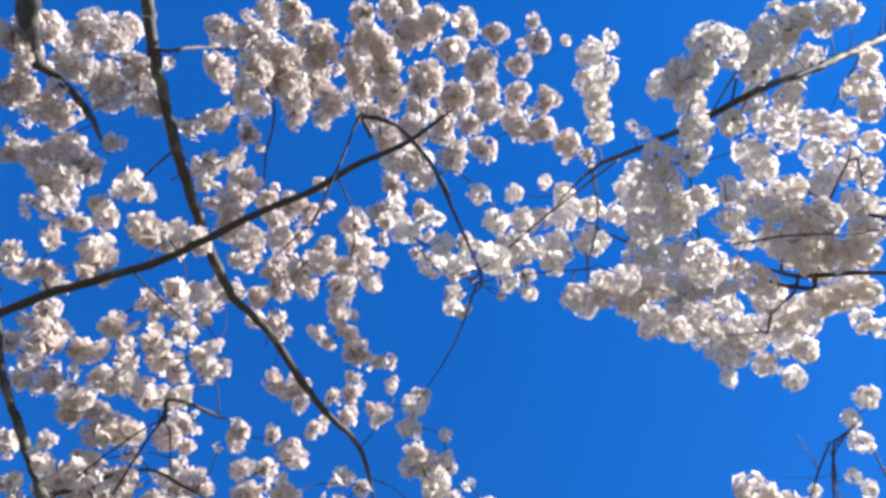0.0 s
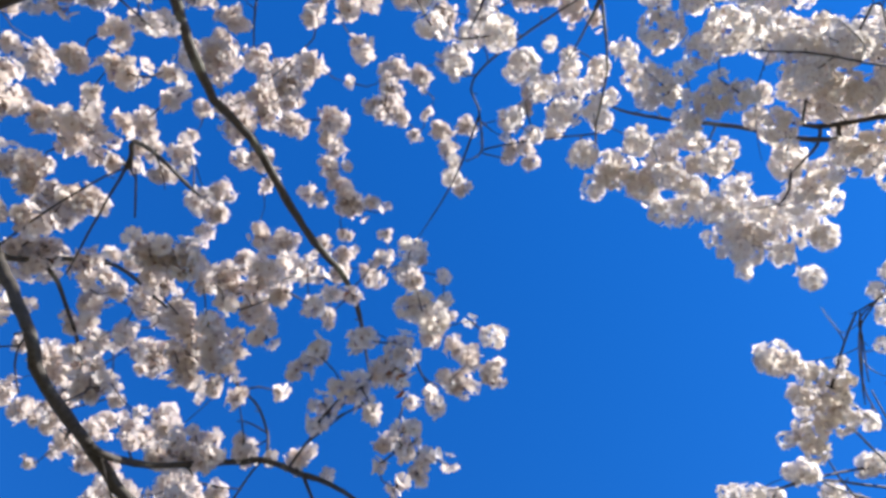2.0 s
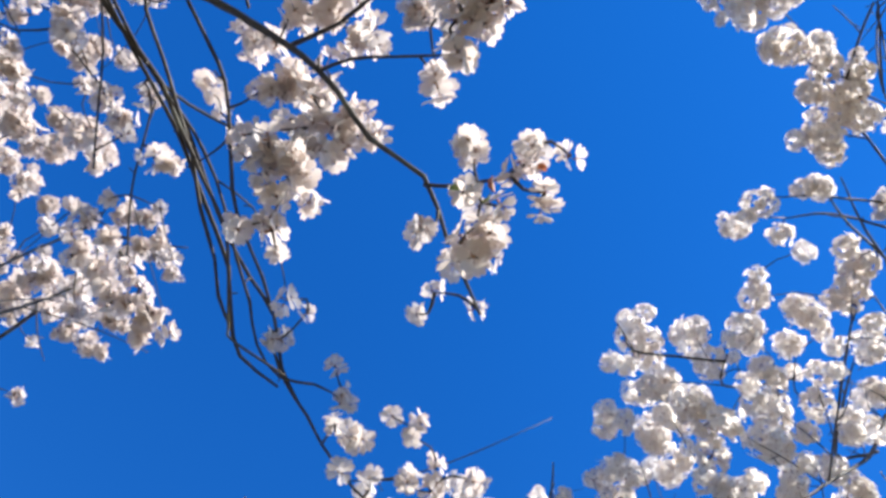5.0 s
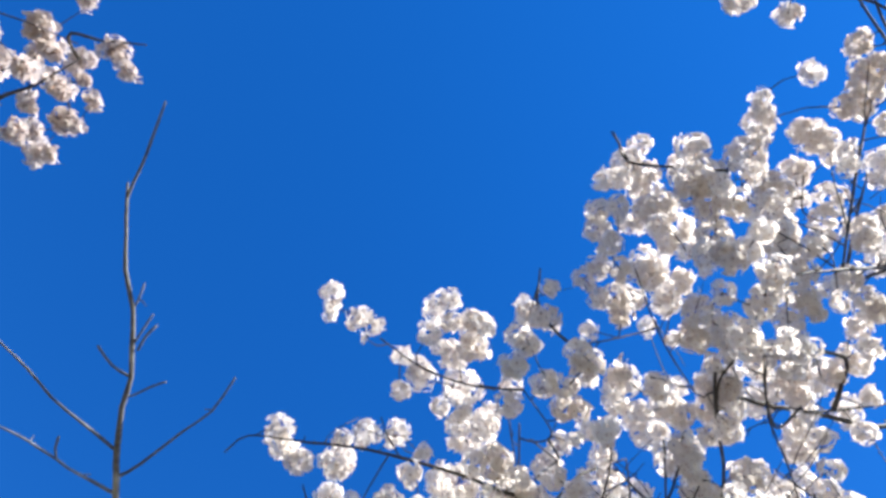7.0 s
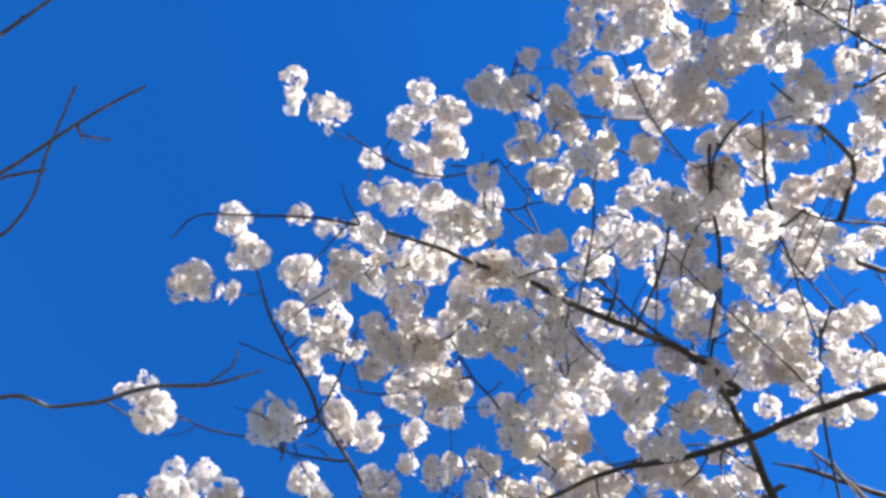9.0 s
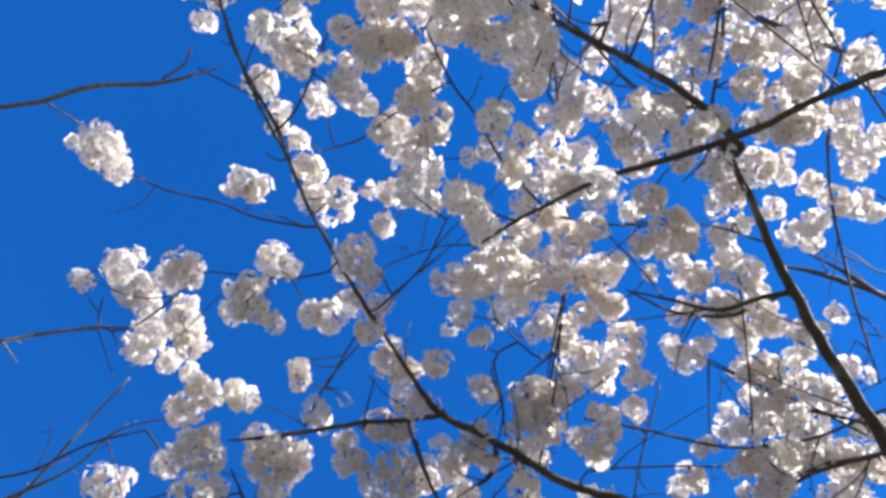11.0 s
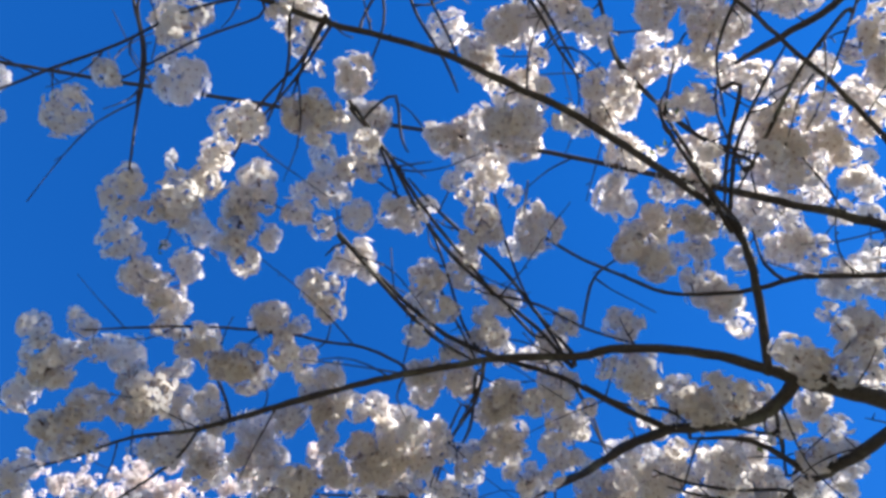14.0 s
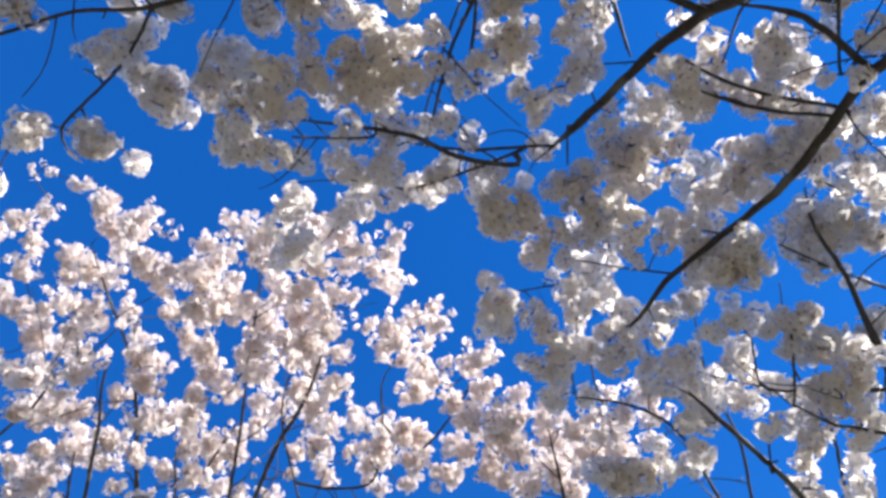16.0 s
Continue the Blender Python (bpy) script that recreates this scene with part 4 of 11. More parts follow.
bough(tree_c, "twig", (-0.09, 5.91, 3.73, 0.0040), (-0.09, 5.89, 3.74, 0.0037), (-0.01, 5.73, 3.75, 0.0036), (0.11, 5.59, 3.76, 0.0028))
bough(tree_c, "twig", (1.52, 8.81, 3.23, 0.0037), (1.51, 8.81, 3.23, 0.0034), (1.52, 8.77, 3.25, 0.0042), (1.51, 8.57, 3.34, 0.0028))
bough(tree_c, "twig", (1.46, 9.00, 3.17, 0.0046), (1.45, 8.99, 3.17, 0.0042), (1.44, 8.88, 3.21, 0.0028))
bough(tree_c, "branch", (1.33, 7.45, 3.22, 0.0143), (1.33, 7.44, 3.21, 0.0130), (1.33, 7.32, 3.28, 0.0125), (1.32, 7.21, 3.35, 0.0120), (1.29, 7.11, 3.41, 0.0114), (1.22, 7.04, 3.46, 0.0108), (0.90, 6.84, 3.32, 0.0110), (0.76, 6.76, 3.34, 0.0101), (0.62, 6.70, 3.33, 0.0100), (0.46, 6.63, 3.37, 0.0093), (0.29, 6.58, 3.39, 0.0084), (0.12, 6.54, 3.40, 0.0084), (-0.08, 6.47, 3.42, 0.0076), (-0.27, 6.41, 3.47, 0.0069), (-0.40, 6.38, 3.52, 0.0070), (-0.55, 6.36, 3.59, 0.0063), (-0.77, 6.37, 3.69, 0.0057), (-0.98, 6.36, 3.76, 0.0058), (-1.13, 6.35, 3.81, 0.0028))
bough(tree_c, "twig", (1.27, 7.08, 3.43, 0.0068), (1.29, 6.88, 3.49, 0.0060), (1.36, 6.72, 3.54, 0.0051), (1.44, 6.59, 3.59, 0.0028))
bough(tree_c, "twig", (0.12, 6.53, 3.40, 0.0042), (0.07, 6.63, 3.39, 0.0042), (0.03, 6.74, 3.37, 0.0028))
bough(tree_c, "twig", (-0.08, 6.47, 3.42, 0.0042), (-0.15, 6.34, 3.48, 0.0043), (-0.19, 6.24, 3.54, 0.0043), (-0.29, 6.08, 3.63, 0.0044), (-0.33, 6.01, 3.66, 0.0028))
bough(tree_c, "twig", (0.12, 6.53, 3.40, 0.0051), (0.13, 6.53, 3.40, 0.0046), (0.06, 6.64, 3.38, 0.0047), (0.03, 6.67, 3.38, 0.0039), (-0.06, 6.76, 3.37, 0.0039), (-0.13, 6.89, 3.34, 0.0028))
bough(tree_c, "twig", (0.04, 6.51, 3.41, 0.0055), (0.03, 6.52, 3.41, 0.0050), (0.02, 6.67, 3.38, 0.0042), (-0.04, 6.80, 3.37, 0.0028))
bough(tree_c, "branch", (1.28, 7.10, 3.42, 0.0084), (1.27, 7.11, 3.41, 0.0076), (1.20, 6.99, 3.44, 0.0068), (1.12, 6.88, 3.47, 0.0059), (1.06, 6.78, 3.50, 0.0042), (1.08, 6.72, 3.52, 0.0028))
bough(tree_c, "twig", (0.15, 6.55, 3.40, 0.0055), (0.14, 6.55, 3.40, 0.0050), (0.05, 6.68, 3.37, 0.0042), (-0.05, 6.79, 3.35, 0.0028))
bough(tree_c, "branch", (1.29, 7.11, 3.41, 0.0075), (1.30, 7.10, 3.41, 0.0069), (1.23, 7.03, 3.38, 0.0059), (1.16, 6.96, 3.35, 0.0028))
bough(tree_c, "twig", (-0.08, 6.47, 3.42, 0.0046), (-0.10, 6.48, 3.42, 0.0042), (-0.24, 6.52, 3.38, 0.0042), (-0.39, 6.60, 3.32, 0.0041), (-0.54, 6.66, 3.27, 0.0040), (-0.68, 6.72, 3.22, 0.0028))
bough(tree_c, "twig", (0.46, 6.63, 3.37, 0.0046), (0.47, 6.62, 3.38, 0.0042), (0.39, 6.46, 3.42, 0.0034), (0.32, 6.32, 3.46, 0.0028))
bough(tree_c, "twig", (0.32, 6.32, 3.46, 0.0056), (0.31, 6.31, 3.46, 0.0050), (0.35, 6.49, 3.51, 0.0044), (0.44, 6.64, 3.56, 0.0046), (0.48, 6.73, 3.59, 0.0028))
bough(tree_c, "limb", (1.41, 7.46, 3.20, 0.0206), (1.40, 7.48, 3.19, 0.0187), (1.37, 7.54, 3.20, 0.0190), (1.33, 7.60, 3.22, 0.0179), (1.23, 7.66, 3.27, 0.0171), (1.12, 7.72, 3.34, 0.0162), (1.03, 7.81, 3.40, 0.0152), (0.93, 7.94, 3.46, 0.0142), (0.86, 8.03, 3.52, 0.0138), (0.78, 8.13, 3.58, 0.0028))
bough(tree_c, "branch", (1.12, 7.71, 3.34, 0.0113), (0.97, 7.65, 3.37, 0.0098), (0.84, 7.59, 3.40, 0.0082), (0.73, 7.55, 3.41, 0.0082), (0.58, 7.51, 3.43, 0.0082), (0.45, 7.46, 3.46, 0.0074), (0.33, 7.37, 3.49, 0.0066), (0.22, 7.27, 3.53, 0.0058), (0.13, 7.19, 3.55, 0.0050), (0.07, 7.23, 3.54, 0.0028))
bough(tree_c, "twig", (0.84, 7.59, 3.40, 0.0049), (0.90, 7.69, 3.39, 0.0050), (0.96, 7.83, 3.39, 0.0028))
bough(tree_c, "twig", (0.55, 7.50, 3.44, 0.0049), (0.50, 7.42, 3.46, 0.0049), (0.43, 7.22, 3.55, 0.0042), (0.36, 7.08, 3.60, 0.0028))
bough(tree_c, "twig", (0.95, 7.81, 3.39, 0.0046), (0.89, 7.69, 3.36, 0.0028))
bough(tree_c, "twig", (1.36, 7.55, 3.20, 0.0066), (1.41, 7.65, 3.25, 0.0061), (1.48, 7.80, 3.32, 0.0028))
bough(tree_c, "twig", (0.85, 8.05, 3.53, 0.0047), (0.83, 8.04, 3.53, 0.0043), (0.83, 8.15, 3.48, 0.0028))
bough(tree_c, "twig", (0.78, 7.47, 3.34, 0.0052), (0.79, 7.46, 3.35, 0.0047), (0.69, 7.32, 3.45, 0.0040), (0.63, 7.17, 3.55, 0.0041), (0.60, 7.05, 3.63, 0.0028))
bough(tree_c, "twig", (0.22, 6.57, 3.39, 0.0046), (0.22, 6.54, 3.40, 0.0042), (0.27, 6.44, 3.45, 0.0034), (0.32, 6.35, 3.49, 0.0035), (0.33, 6.24, 3.54, 0.0028))
bough(tree_c, "twig", (0.33, 6.28, 3.52, 0.0048), (0.32, 6.27, 3.53, 0.0043), (0.27, 6.40, 3.52, 0.0044), (0.27, 6.54, 3.50, 0.0035), (0.23, 6.65, 3.49, 0.0028))
bough(tree_c, "branch", (1.65, 6.34, 3.55, 0.0137), (1.64, 6.36, 3.55, 0.0124), (1.56, 6.48, 3.59, 0.0110), (1.42, 6.59, 3.67, 0.0106), (1.30, 6.68, 3.74, 0.0028))
bough(tree_c, "twig", (1.61, 6.41, 3.57, 0.0046), (1.62, 6.42, 3.57, 0.0041), (1.59, 6.55, 3.55, 0.0042), (1.54, 6.70, 3.52, 0.0028))
bough(tree_c, "twig", (1.60, 6.50, 3.56, 0.0069), (1.58, 6.50, 3.56, 0.0063), (1.45, 6.66, 3.51, 0.0054), (1.36, 6.84, 3.46, 0.0054), (1.27, 7.00, 3.41, 0.0028))
bough(tree_c, "twig", (1.34, 6.88, 3.45, 0.0039), (1.34, 6.87, 3.44, 0.0036), (1.44, 6.73, 3.55, 0.0037), (1.60, 6.59, 3.67, 0.0028))
bough(tree_c, "twig", (1.03, 6.11, 3.62, 0.0039), (1.03, 6.09, 3.63, 0.0036), (1.09, 5.99, 3.76, 0.0037), (1.21, 5.84, 3.98, 0.0028))
bough(tree_c, "twig", (-0.04, 5.20, 3.83, 0.0053), (-0.06, 5.21, 3.83, 0.0048), (-0.24, 5.18, 3.83, 0.0038), (-0.37, 5.13, 3.84, 0.0038), (-0.54, 5.09, 3.84, 0.0038), (-0.65, 5.04, 3.85, 0.0028))
bough(tree_c, "twig", (-0.21, 7.70, 3.35, 0.0054), (-0.21, 7.67, 3.35, 0.0049), (-0.23, 7.59, 3.36, 0.0040), (-0.28, 7.50, 3.38, 0.0040), (-0.34, 7.42, 3.38, 0.0028))
bough(tree_c, "twig", (1.41, 7.65, 3.25, 0.0060), (1.40, 7.68, 3.26, 0.0054), (1.29, 7.66, 3.26, 0.0028))
bough(tree_c, "twig", (0.52, 7.70, 3.42, 0.0042), (0.50, 7.69, 3.44, 0.0038), (0.46, 7.79, 3.44, 0.0039), (0.40, 8.00, 3.45, 0.0028))
bough(tree_c, "twig", (0.45, 7.84, 3.45, 0.0035), (0.44, 7.84, 3.47, 0.0032), (0.32, 7.85, 3.45, 0.0032), (0.19, 7.87, 3.43, 0.0028))
bough(tree_c, "twig", (1.30, 6.94, 3.43, 0.0039), (1.28, 6.92, 3.42, 0.0036), (1.23, 6.78, 3.51, 0.0037), (1.25, 6.65, 3.59, 0.0028))
bough(tree_c, "branch", (1.57, 7.85, 3.29, 0.0113), (1.54, 7.83, 3.30, 0.0102), (1.42, 7.75, 3.29, 0.0086), (1.32, 7.71, 3.28, 0.0078), (1.16, 7.69, 3.25, 0.0028))
bough(tree_c, "twig", (1.20, 7.69, 3.26, 0.0038), (1.18, 7.71, 3.25, 0.0035), (1.14, 7.83, 3.21, 0.0028))
bough(tree_c, "twig", (1.13, 6.16, 3.61, 0.0059), (1.12, 6.19, 3.60, 0.0054), (1.00, 6.25, 3.60, 0.0045), (0.82, 6.32, 3.61, 0.0045), (0.64, 6.39, 3.61, 0.0028))
bough(tree_c, "twig", (1.09, 6.20, 3.60, 0.0068), (1.11, 6.22, 3.60, 0.0062), (1.04, 6.27, 3.62, 0.0054), (0.92, 6.33, 3.66, 0.0028))
bough(tree_c, "twig", (0.86, 6.31, 3.61, 0.0059), (0.84, 6.28, 3.61, 0.0054), (0.92, 6.50, 3.69, 0.0057), (0.99, 6.66, 3.70, 0.0059), (1.11, 6.77, 3.66, 0.0058), (1.21, 6.86, 3.55, 0.0056), (1.30, 6.88, 3.36, 0.0028))
bough(tree_c, "twig", (1.11, 6.77, 3.66, 0.0067), (1.11, 6.78, 3.65, 0.0061), (1.21, 6.94, 3.58, 0.0061), (1.27, 7.10, 3.51, 0.0028))
bough(tree_c, "twig", (0.16, 5.51, 3.71, 0.0041), (0.13, 5.51, 3.71, 0.0037), (0.09, 5.56, 3.72, 0.0038), (-0.01, 5.74, 3.71, 0.0028))
bough(tree_c, "twig", (1.29, 6.93, 3.42, 0.0068), (1.31, 6.91, 3.41, 0.0062), (1.23, 6.87, 3.53, 0.0056), (1.14, 6.80, 3.63, 0.0058), (1.05, 6.71, 3.69, 0.0049), (0.98, 6.62, 3.73, 0.0040), (0.91, 6.44, 3.75, 0.0028))
bough(tree_c, "twig", (1.88, 4.84, 4.26, 0.0061), (1.88, 4.87, 4.25, 0.0055), (1.85, 5.12, 4.13, 0.0054), (1.86, 5.46, 3.93, 0.0051), (1.90, 5.74, 3.77, 0.0028))
bough(tree_c, "twig", (1.77, 5.82, 3.64, 0.0047), (1.77, 5.85, 3.61, 0.0043), (1.65, 5.81, 3.74, 0.0045), (1.54, 5.79, 3.85, 0.0048), (1.39, 5.76, 4.01, 0.0028))
bough(tree_c, "branch", (0.82, 7.47, 3.33, 0.0075), (0.82, 7.50, 3.32, 0.0068), (0.72, 7.41, 3.41, 0.0061), (0.60, 7.33, 3.47, 0.0062), (0.46, 7.21, 3.51, 0.0063), (0.35, 7.06, 3.53, 0.0053), (0.28, 6.92, 3.52, 0.0052), (0.19, 6.77, 3.48, 0.0028))
bough(tree_c, "twig", (0.60, 7.33, 3.47, 0.0048), (0.59, 7.33, 3.47, 0.0043), (0.72, 7.33, 3.39, 0.0042), (0.84, 7.37, 3.31, 0.0040), (0.96, 7.38, 3.23, 0.0028))
bough(tree_c, "twig", (0.19, 6.77, 3.48, 0.0062), (0.17, 6.77, 3.48, 0.0056), (0.26, 6.89, 3.53, 0.0059), (0.38, 7.08, 3.55, 0.0061), (0.54, 7.27, 3.51, 0.0053), (0.68, 7.41, 3.44, 0.0052), (0.80, 7.51, 3.34, 0.0028))
bough(tree_c, "twig", (0.18, 6.77, 3.48, 0.0059), (0.17, 6.75, 3.49, 0.0054), (0.26, 6.91, 3.52, 0.0047), (0.31, 7.08, 3.55, 0.0028))
bough(tree_c, "twig", (0.84, 7.37, 3.31, 0.0044), (0.84, 7.34, 3.31, 0.0040), (0.89, 7.26, 3.43, 0.0042), (1.00, 7.22, 3.54, 0.0028))
bough(tree_c, "twig", (1.15, 6.84, 3.62, 0.0053), (1.11, 6.83, 3.61, 0.0048), (1.16, 6.60, 3.70, 0.0039), (1.23, 6.52, 3.74, 0.0028))
bough(tree_c, "twig", (1.53, 7.96, 3.33, 0.0066), (1.54, 7.95, 3.37, 0.0060), (1.34, 7.92, 3.33, 0.0050), (1.19, 7.88, 3.31, 0.0049), (1.08, 7.83, 3.30, 0.0028))
bough(tree_c, "branch", (0.13, 7.19, 3.55, 0.0078), (0.11, 7.16, 3.56, 0.0071), (0.26, 7.31, 3.48, 0.0070), (0.40, 7.44, 3.42, 0.0069), (0.54, 7.51, 3.37, 0.0028))
bough(tree_c, "twig", (0.33, 7.55, 3.37, 0.0053), (0.31, 7.52, 3.38, 0.0048), (0.21, 7.47, 3.38, 0.0048), (0.09, 7.45, 3.38, 0.0040), (-0.02, 7.42, 3.37, 0.0039), (-0.16, 7.40, 3.36, 0.0039), (-0.34, 7.39, 3.35, 0.0039), (-0.60, 7.39, 3.32, 0.0028))
bough(tree_c, "twig", (-0.40, 6.38, 3.52, 0.0053), (-0.38, 6.34, 3.53, 0.0048), (-0.40, 6.46, 3.46, 0.0039), (-0.35, 6.61, 3.36, 0.0038), (-0.34, 6.77, 3.26, 0.0037), (-0.34, 6.90, 3.18, 0.0028))
bough(tree_c, "twig", (-0.04, 6.49, 3.41, 0.0037), (-0.05, 6.53, 3.40, 0.0034), (-0.21, 6.59, 3.37, 0.0033), (-0.42, 6.70, 3.31, 0.0028))
bough(tree_c, "twig", (1.39, 5.74, 3.98, 0.0043), (1.37, 5.75, 3.94, 0.0039), (1.37, 6.00, 3.87, 0.0028))
bough(tree_c, "twig", (0.44, 7.26, 3.53, 0.0049), (0.40, 7.26, 3.53, 0.0044), (0.47, 7.39, 3.45, 0.0043), (0.55, 7.52, 3.36, 0.0028))
bough(tree_c, "twig", (1.52, 7.82, 3.30, 0.0057), (1.50, 7.86, 3.32, 0.0052), (1.47, 7.68, 3.35, 0.0028))
bough(tree_c, "branch", (1.34, 4.96, 3.88, 0.0154), (1.38, 4.94, 3.87, 0.0140), (1.19, 4.79, 3.80, 0.0124), (0.98, 4.68, 3.74, 0.0110), (0.76, 4.58, 3.70, 0.0097), (0.58, 4.48, 3.67, 0.0086), (0.43, 4.43, 3.66, 0.0075), (0.28, 4.37, 3.67, 0.0066), (0.09, 4.32, 3.69, 0.0056), (-0.10, 4.29, 3.72, 0.0047), (-0.30, 4.29, 3.76, 0.0039), (-0.51, 4.30, 3.82, 0.0030), (-0.61, 4.38, 3.84, 0.0028))
bough(tree_c, "twig", (0.75, 4.58, 3.70, 0.0039), (0.77, 4.32, 3.63, 0.0037), (0.76, 4.16, 3.61, 0.0027))
bough(tree_c, "twig", (0.73, 4.56, 3.69, 0.0042), (0.72, 4.57, 3.69, 0.0039), (0.69, 4.77, 3.65, 0.0028))
bough(tree_c, "twig", (0.49, 4.45, 3.67, 0.0042), (0.47, 4.44, 3.67, 0.0038), (0.47, 4.20, 3.73, 0.0028))
bough(tree_c, "twig", (0.93, 4.66, 3.73, 0.0055), (0.95, 4.66, 3.73, 0.0050), (1.01, 4.42, 3.68, 0.0047), (1.01, 4.19, 3.64, 0.0028))
bough(tree_c, "twig", (1.19, 4.79, 3.80, 0.0060), (1.19, 4.81, 3.80, 0.0055), (1.14, 4.79, 3.96, 0.0058), (1.04, 4.72, 4.07, 0.0061), (0.92, 4.60, 4.07, 0.0060), (0.79, 4.52, 3.95, 0.0057), (0.67, 4.47, 3.78, 0.0052), (0.54, 4.44, 3.55, 0.0028))
bough(tree_c, "twig", (1.18, 4.81, 3.80, 0.0046), (1.23, 4.52, 4.01, 0.0028))
bough(tree_c, "twig", (1.26, 4.85, 3.83, 0.0069), (1.25, 4.83, 3.83, 0.0063), (1.27, 4.54, 3.84, 0.0051), (1.22, 4.17, 3.88, 0.0050), (1.25, 4.04, 3.87, 0.0049), (1.32, 3.95, 3.84, 0.0028))
bough(tree_c, "twig", (1.02, 4.70, 3.75, 0.0039), (1.03, 4.72, 3.76, 0.0035), (1.09, 4.52, 3.98, 0.0048), (1.12, 4.34, 4.20, 0.0028))
bough(tree_c, "twig", (1.24, 4.07, 3.87, 0.0066), (1.20, 4.06, 3.87, 0.0060), (1.20, 4.23, 3.82, 0.0059), (1.22, 4.39, 3.76, 0.0059), (1.19, 4.59, 3.69, 0.0058), (1.16, 4.71, 3.64, 0.0028))
bough(tree_c, "twig", (0.69, 4.77, 3.65, 0.0037), (0.72, 4.79, 3.65, 0.0034), (0.69, 4.51, 3.73, 0.0028))
bough(tree_c, "twig", (-0.27, 6.41, 3.47, 0.0038), (-0.26, 6.37, 3.49, 0.0035), (-0.23, 6.31, 3.53, 0.0035), (-0.18, 6.26, 3.57, 0.0028))
bough(tree_c, "twig", (0.86, 6.07, 3.63, 0.0039), (0.87, 6.01, 3.65, 0.0036), (1.15, 6.01, 3.69, 0.0036), (1.38, 6.03, 3.72, 0.0028))
bough(tree_c, "twig", (0.85, 4.62, 3.71, 0.0054), (0.87, 4.57, 3.72, 0.0049), (0.90, 4.52, 3.80, 0.0040), (0.89, 4.41, 3.85, 0.0028))
bough(tree_c, "twig", (0.87, 4.57, 3.72, 0.0054), (0.86, 4.56, 3.72, 0.0049), (0.85, 4.63, 3.97, 0.0028))
bough(tree_c, "twig", (0.14, 5.47, 3.71, 0.0043), (0.16, 5.46, 3.71, 0.0039), (0.19, 5.44, 3.71, 0.0037), (0.32, 5.27, 3.53, 0.0034), (0.39, 5.11, 3.41, 0.0028))
bough(tree_c, "twig", (1.35, 6.24, 3.59, 0.0061), (1.34, 6.27, 3.58, 0.0056), (1.33, 6.30, 3.57, 0.0053), (1.27, 6.43, 3.53, 0.0053), (1.19, 6.60, 3.46, 0.0044), (1.20, 6.78, 3.38, 0.0028))
bough(tree_c, "twig", (1.20, 6.71, 3.42, 0.0068), (1.25, 6.70, 3.42, 0.0062), (1.24, 6.87, 3.43, 0.0064), (1.26, 7.10, 3.44, 0.0028))
bough(tree_c, "twig", (0.03, 5.32, 3.81, 0.0044), (0.01, 5.34, 3.80, 0.0040), (-0.02, 5.36, 3.79, 0.0038), (-0.18, 5.38, 3.80, 0.0038), (-0.45, 5.37, 3.85, 0.0028))
bough(tree_c, "twig", (0.27, 5.86, 3.71, 0.0063), (0.27, 5.89, 3.73, 0.0058), (0.28, 5.93, 3.73, 0.0055), (0.35, 6.06, 3.63, 0.0053), (0.46, 6.19, 3.57, 0.0053), (0.58, 6.33, 3.56, 0.0053), (0.72, 6.48, 3.60, 0.0055), (0.85, 6.66, 3.69, 0.0028))
bough(tree_c, "branch", (0.30, 5.95, 3.71, 0.0080), (0.29, 5.94, 3.72, 0.0073), (0.35, 6.06, 3.63, 0.0062), (0.44, 6.19, 3.57, 0.0061), (0.51, 6.28, 3.55, 0.0061), (0.60, 6.39, 3.55, 0.0053), (0.70, 6.49, 3.58, 0.0055), (0.80, 6.63, 3.63, 0.0047), (0.94, 6.78, 3.72, 0.0028))
bough(tree_c, "branch", (1.56, 5.41, 3.76, 0.0105), (1.46, 5.43, 3.77, 0.0092), (1.32, 5.48, 3.78, 0.0080), (1.17, 5.45, 3.79, 0.0060), (1.02, 5.42, 3.80, 0.0030))
bough(tree_c, "twig", (1.48, 5.92, 3.69, 0.0046), (1.48, 5.97, 3.71, 0.0042), (1.47, 6.00, 3.73, 0.0040), (1.45, 5.71, 3.79, 0.0040), (1.41, 5.36, 3.87, 0.0028))
bough(tree_c, "twig", (0.22, 5.40, 3.67, 0.0032), (0.20, 5.37, 3.70, 0.0029), (0.19, 5.32, 3.71, 0.0028), (0.36, 5.22, 3.56, 0.0025), (0.47, 5.19, 3.46, 0.0024))
bough(tree_c, "twig", (0.47, 4.25, 3.72, 0.0033), (0.52, 4.26, 3.71, 0.0030), (0.57, 4.25, 3.71, 0.0028), (0.58, 4.22, 3.73, 0.0028), (0.49, 4.11, 3.81, 0.0028))
bough(tree_c, "twig", (0.57, 4.25, 3.71, 0.0044), (0.60, 4.30, 3.71, 0.0040), (0.61, 4.34, 3.72, 0.0038), (0.51, 4.26, 3.73, 0.0028))
bough(tree_c, "twig", (1.20, 4.13, 3.85, 0.0034), (1.16, 4.13, 3.82, 0.0031), (1.11, 4.12, 3.81, 0.0029), (1.02, 3.96, 3.98, 0.0031), (0.97, 3.76, 4.18, 0.0028))
bough(tree_c, "twig", (0.71, 5.99, 3.65, 0.0046), (0.72, 5.98, 3.69, 0.0042), (0.74, 5.94, 3.74, 0.0040), (0.78, 5.77, 3.81, 0.0040), (0.81, 5.55, 3.91, 0.0028))
bough(tree_c, "twig", (0.80, 5.59, 3.89, 0.0062), (0.81, 5.57, 3.90, 0.0056), (0.77, 5.74, 3.84, 0.0047), (0.75, 5.86, 3.80, 0.0028))
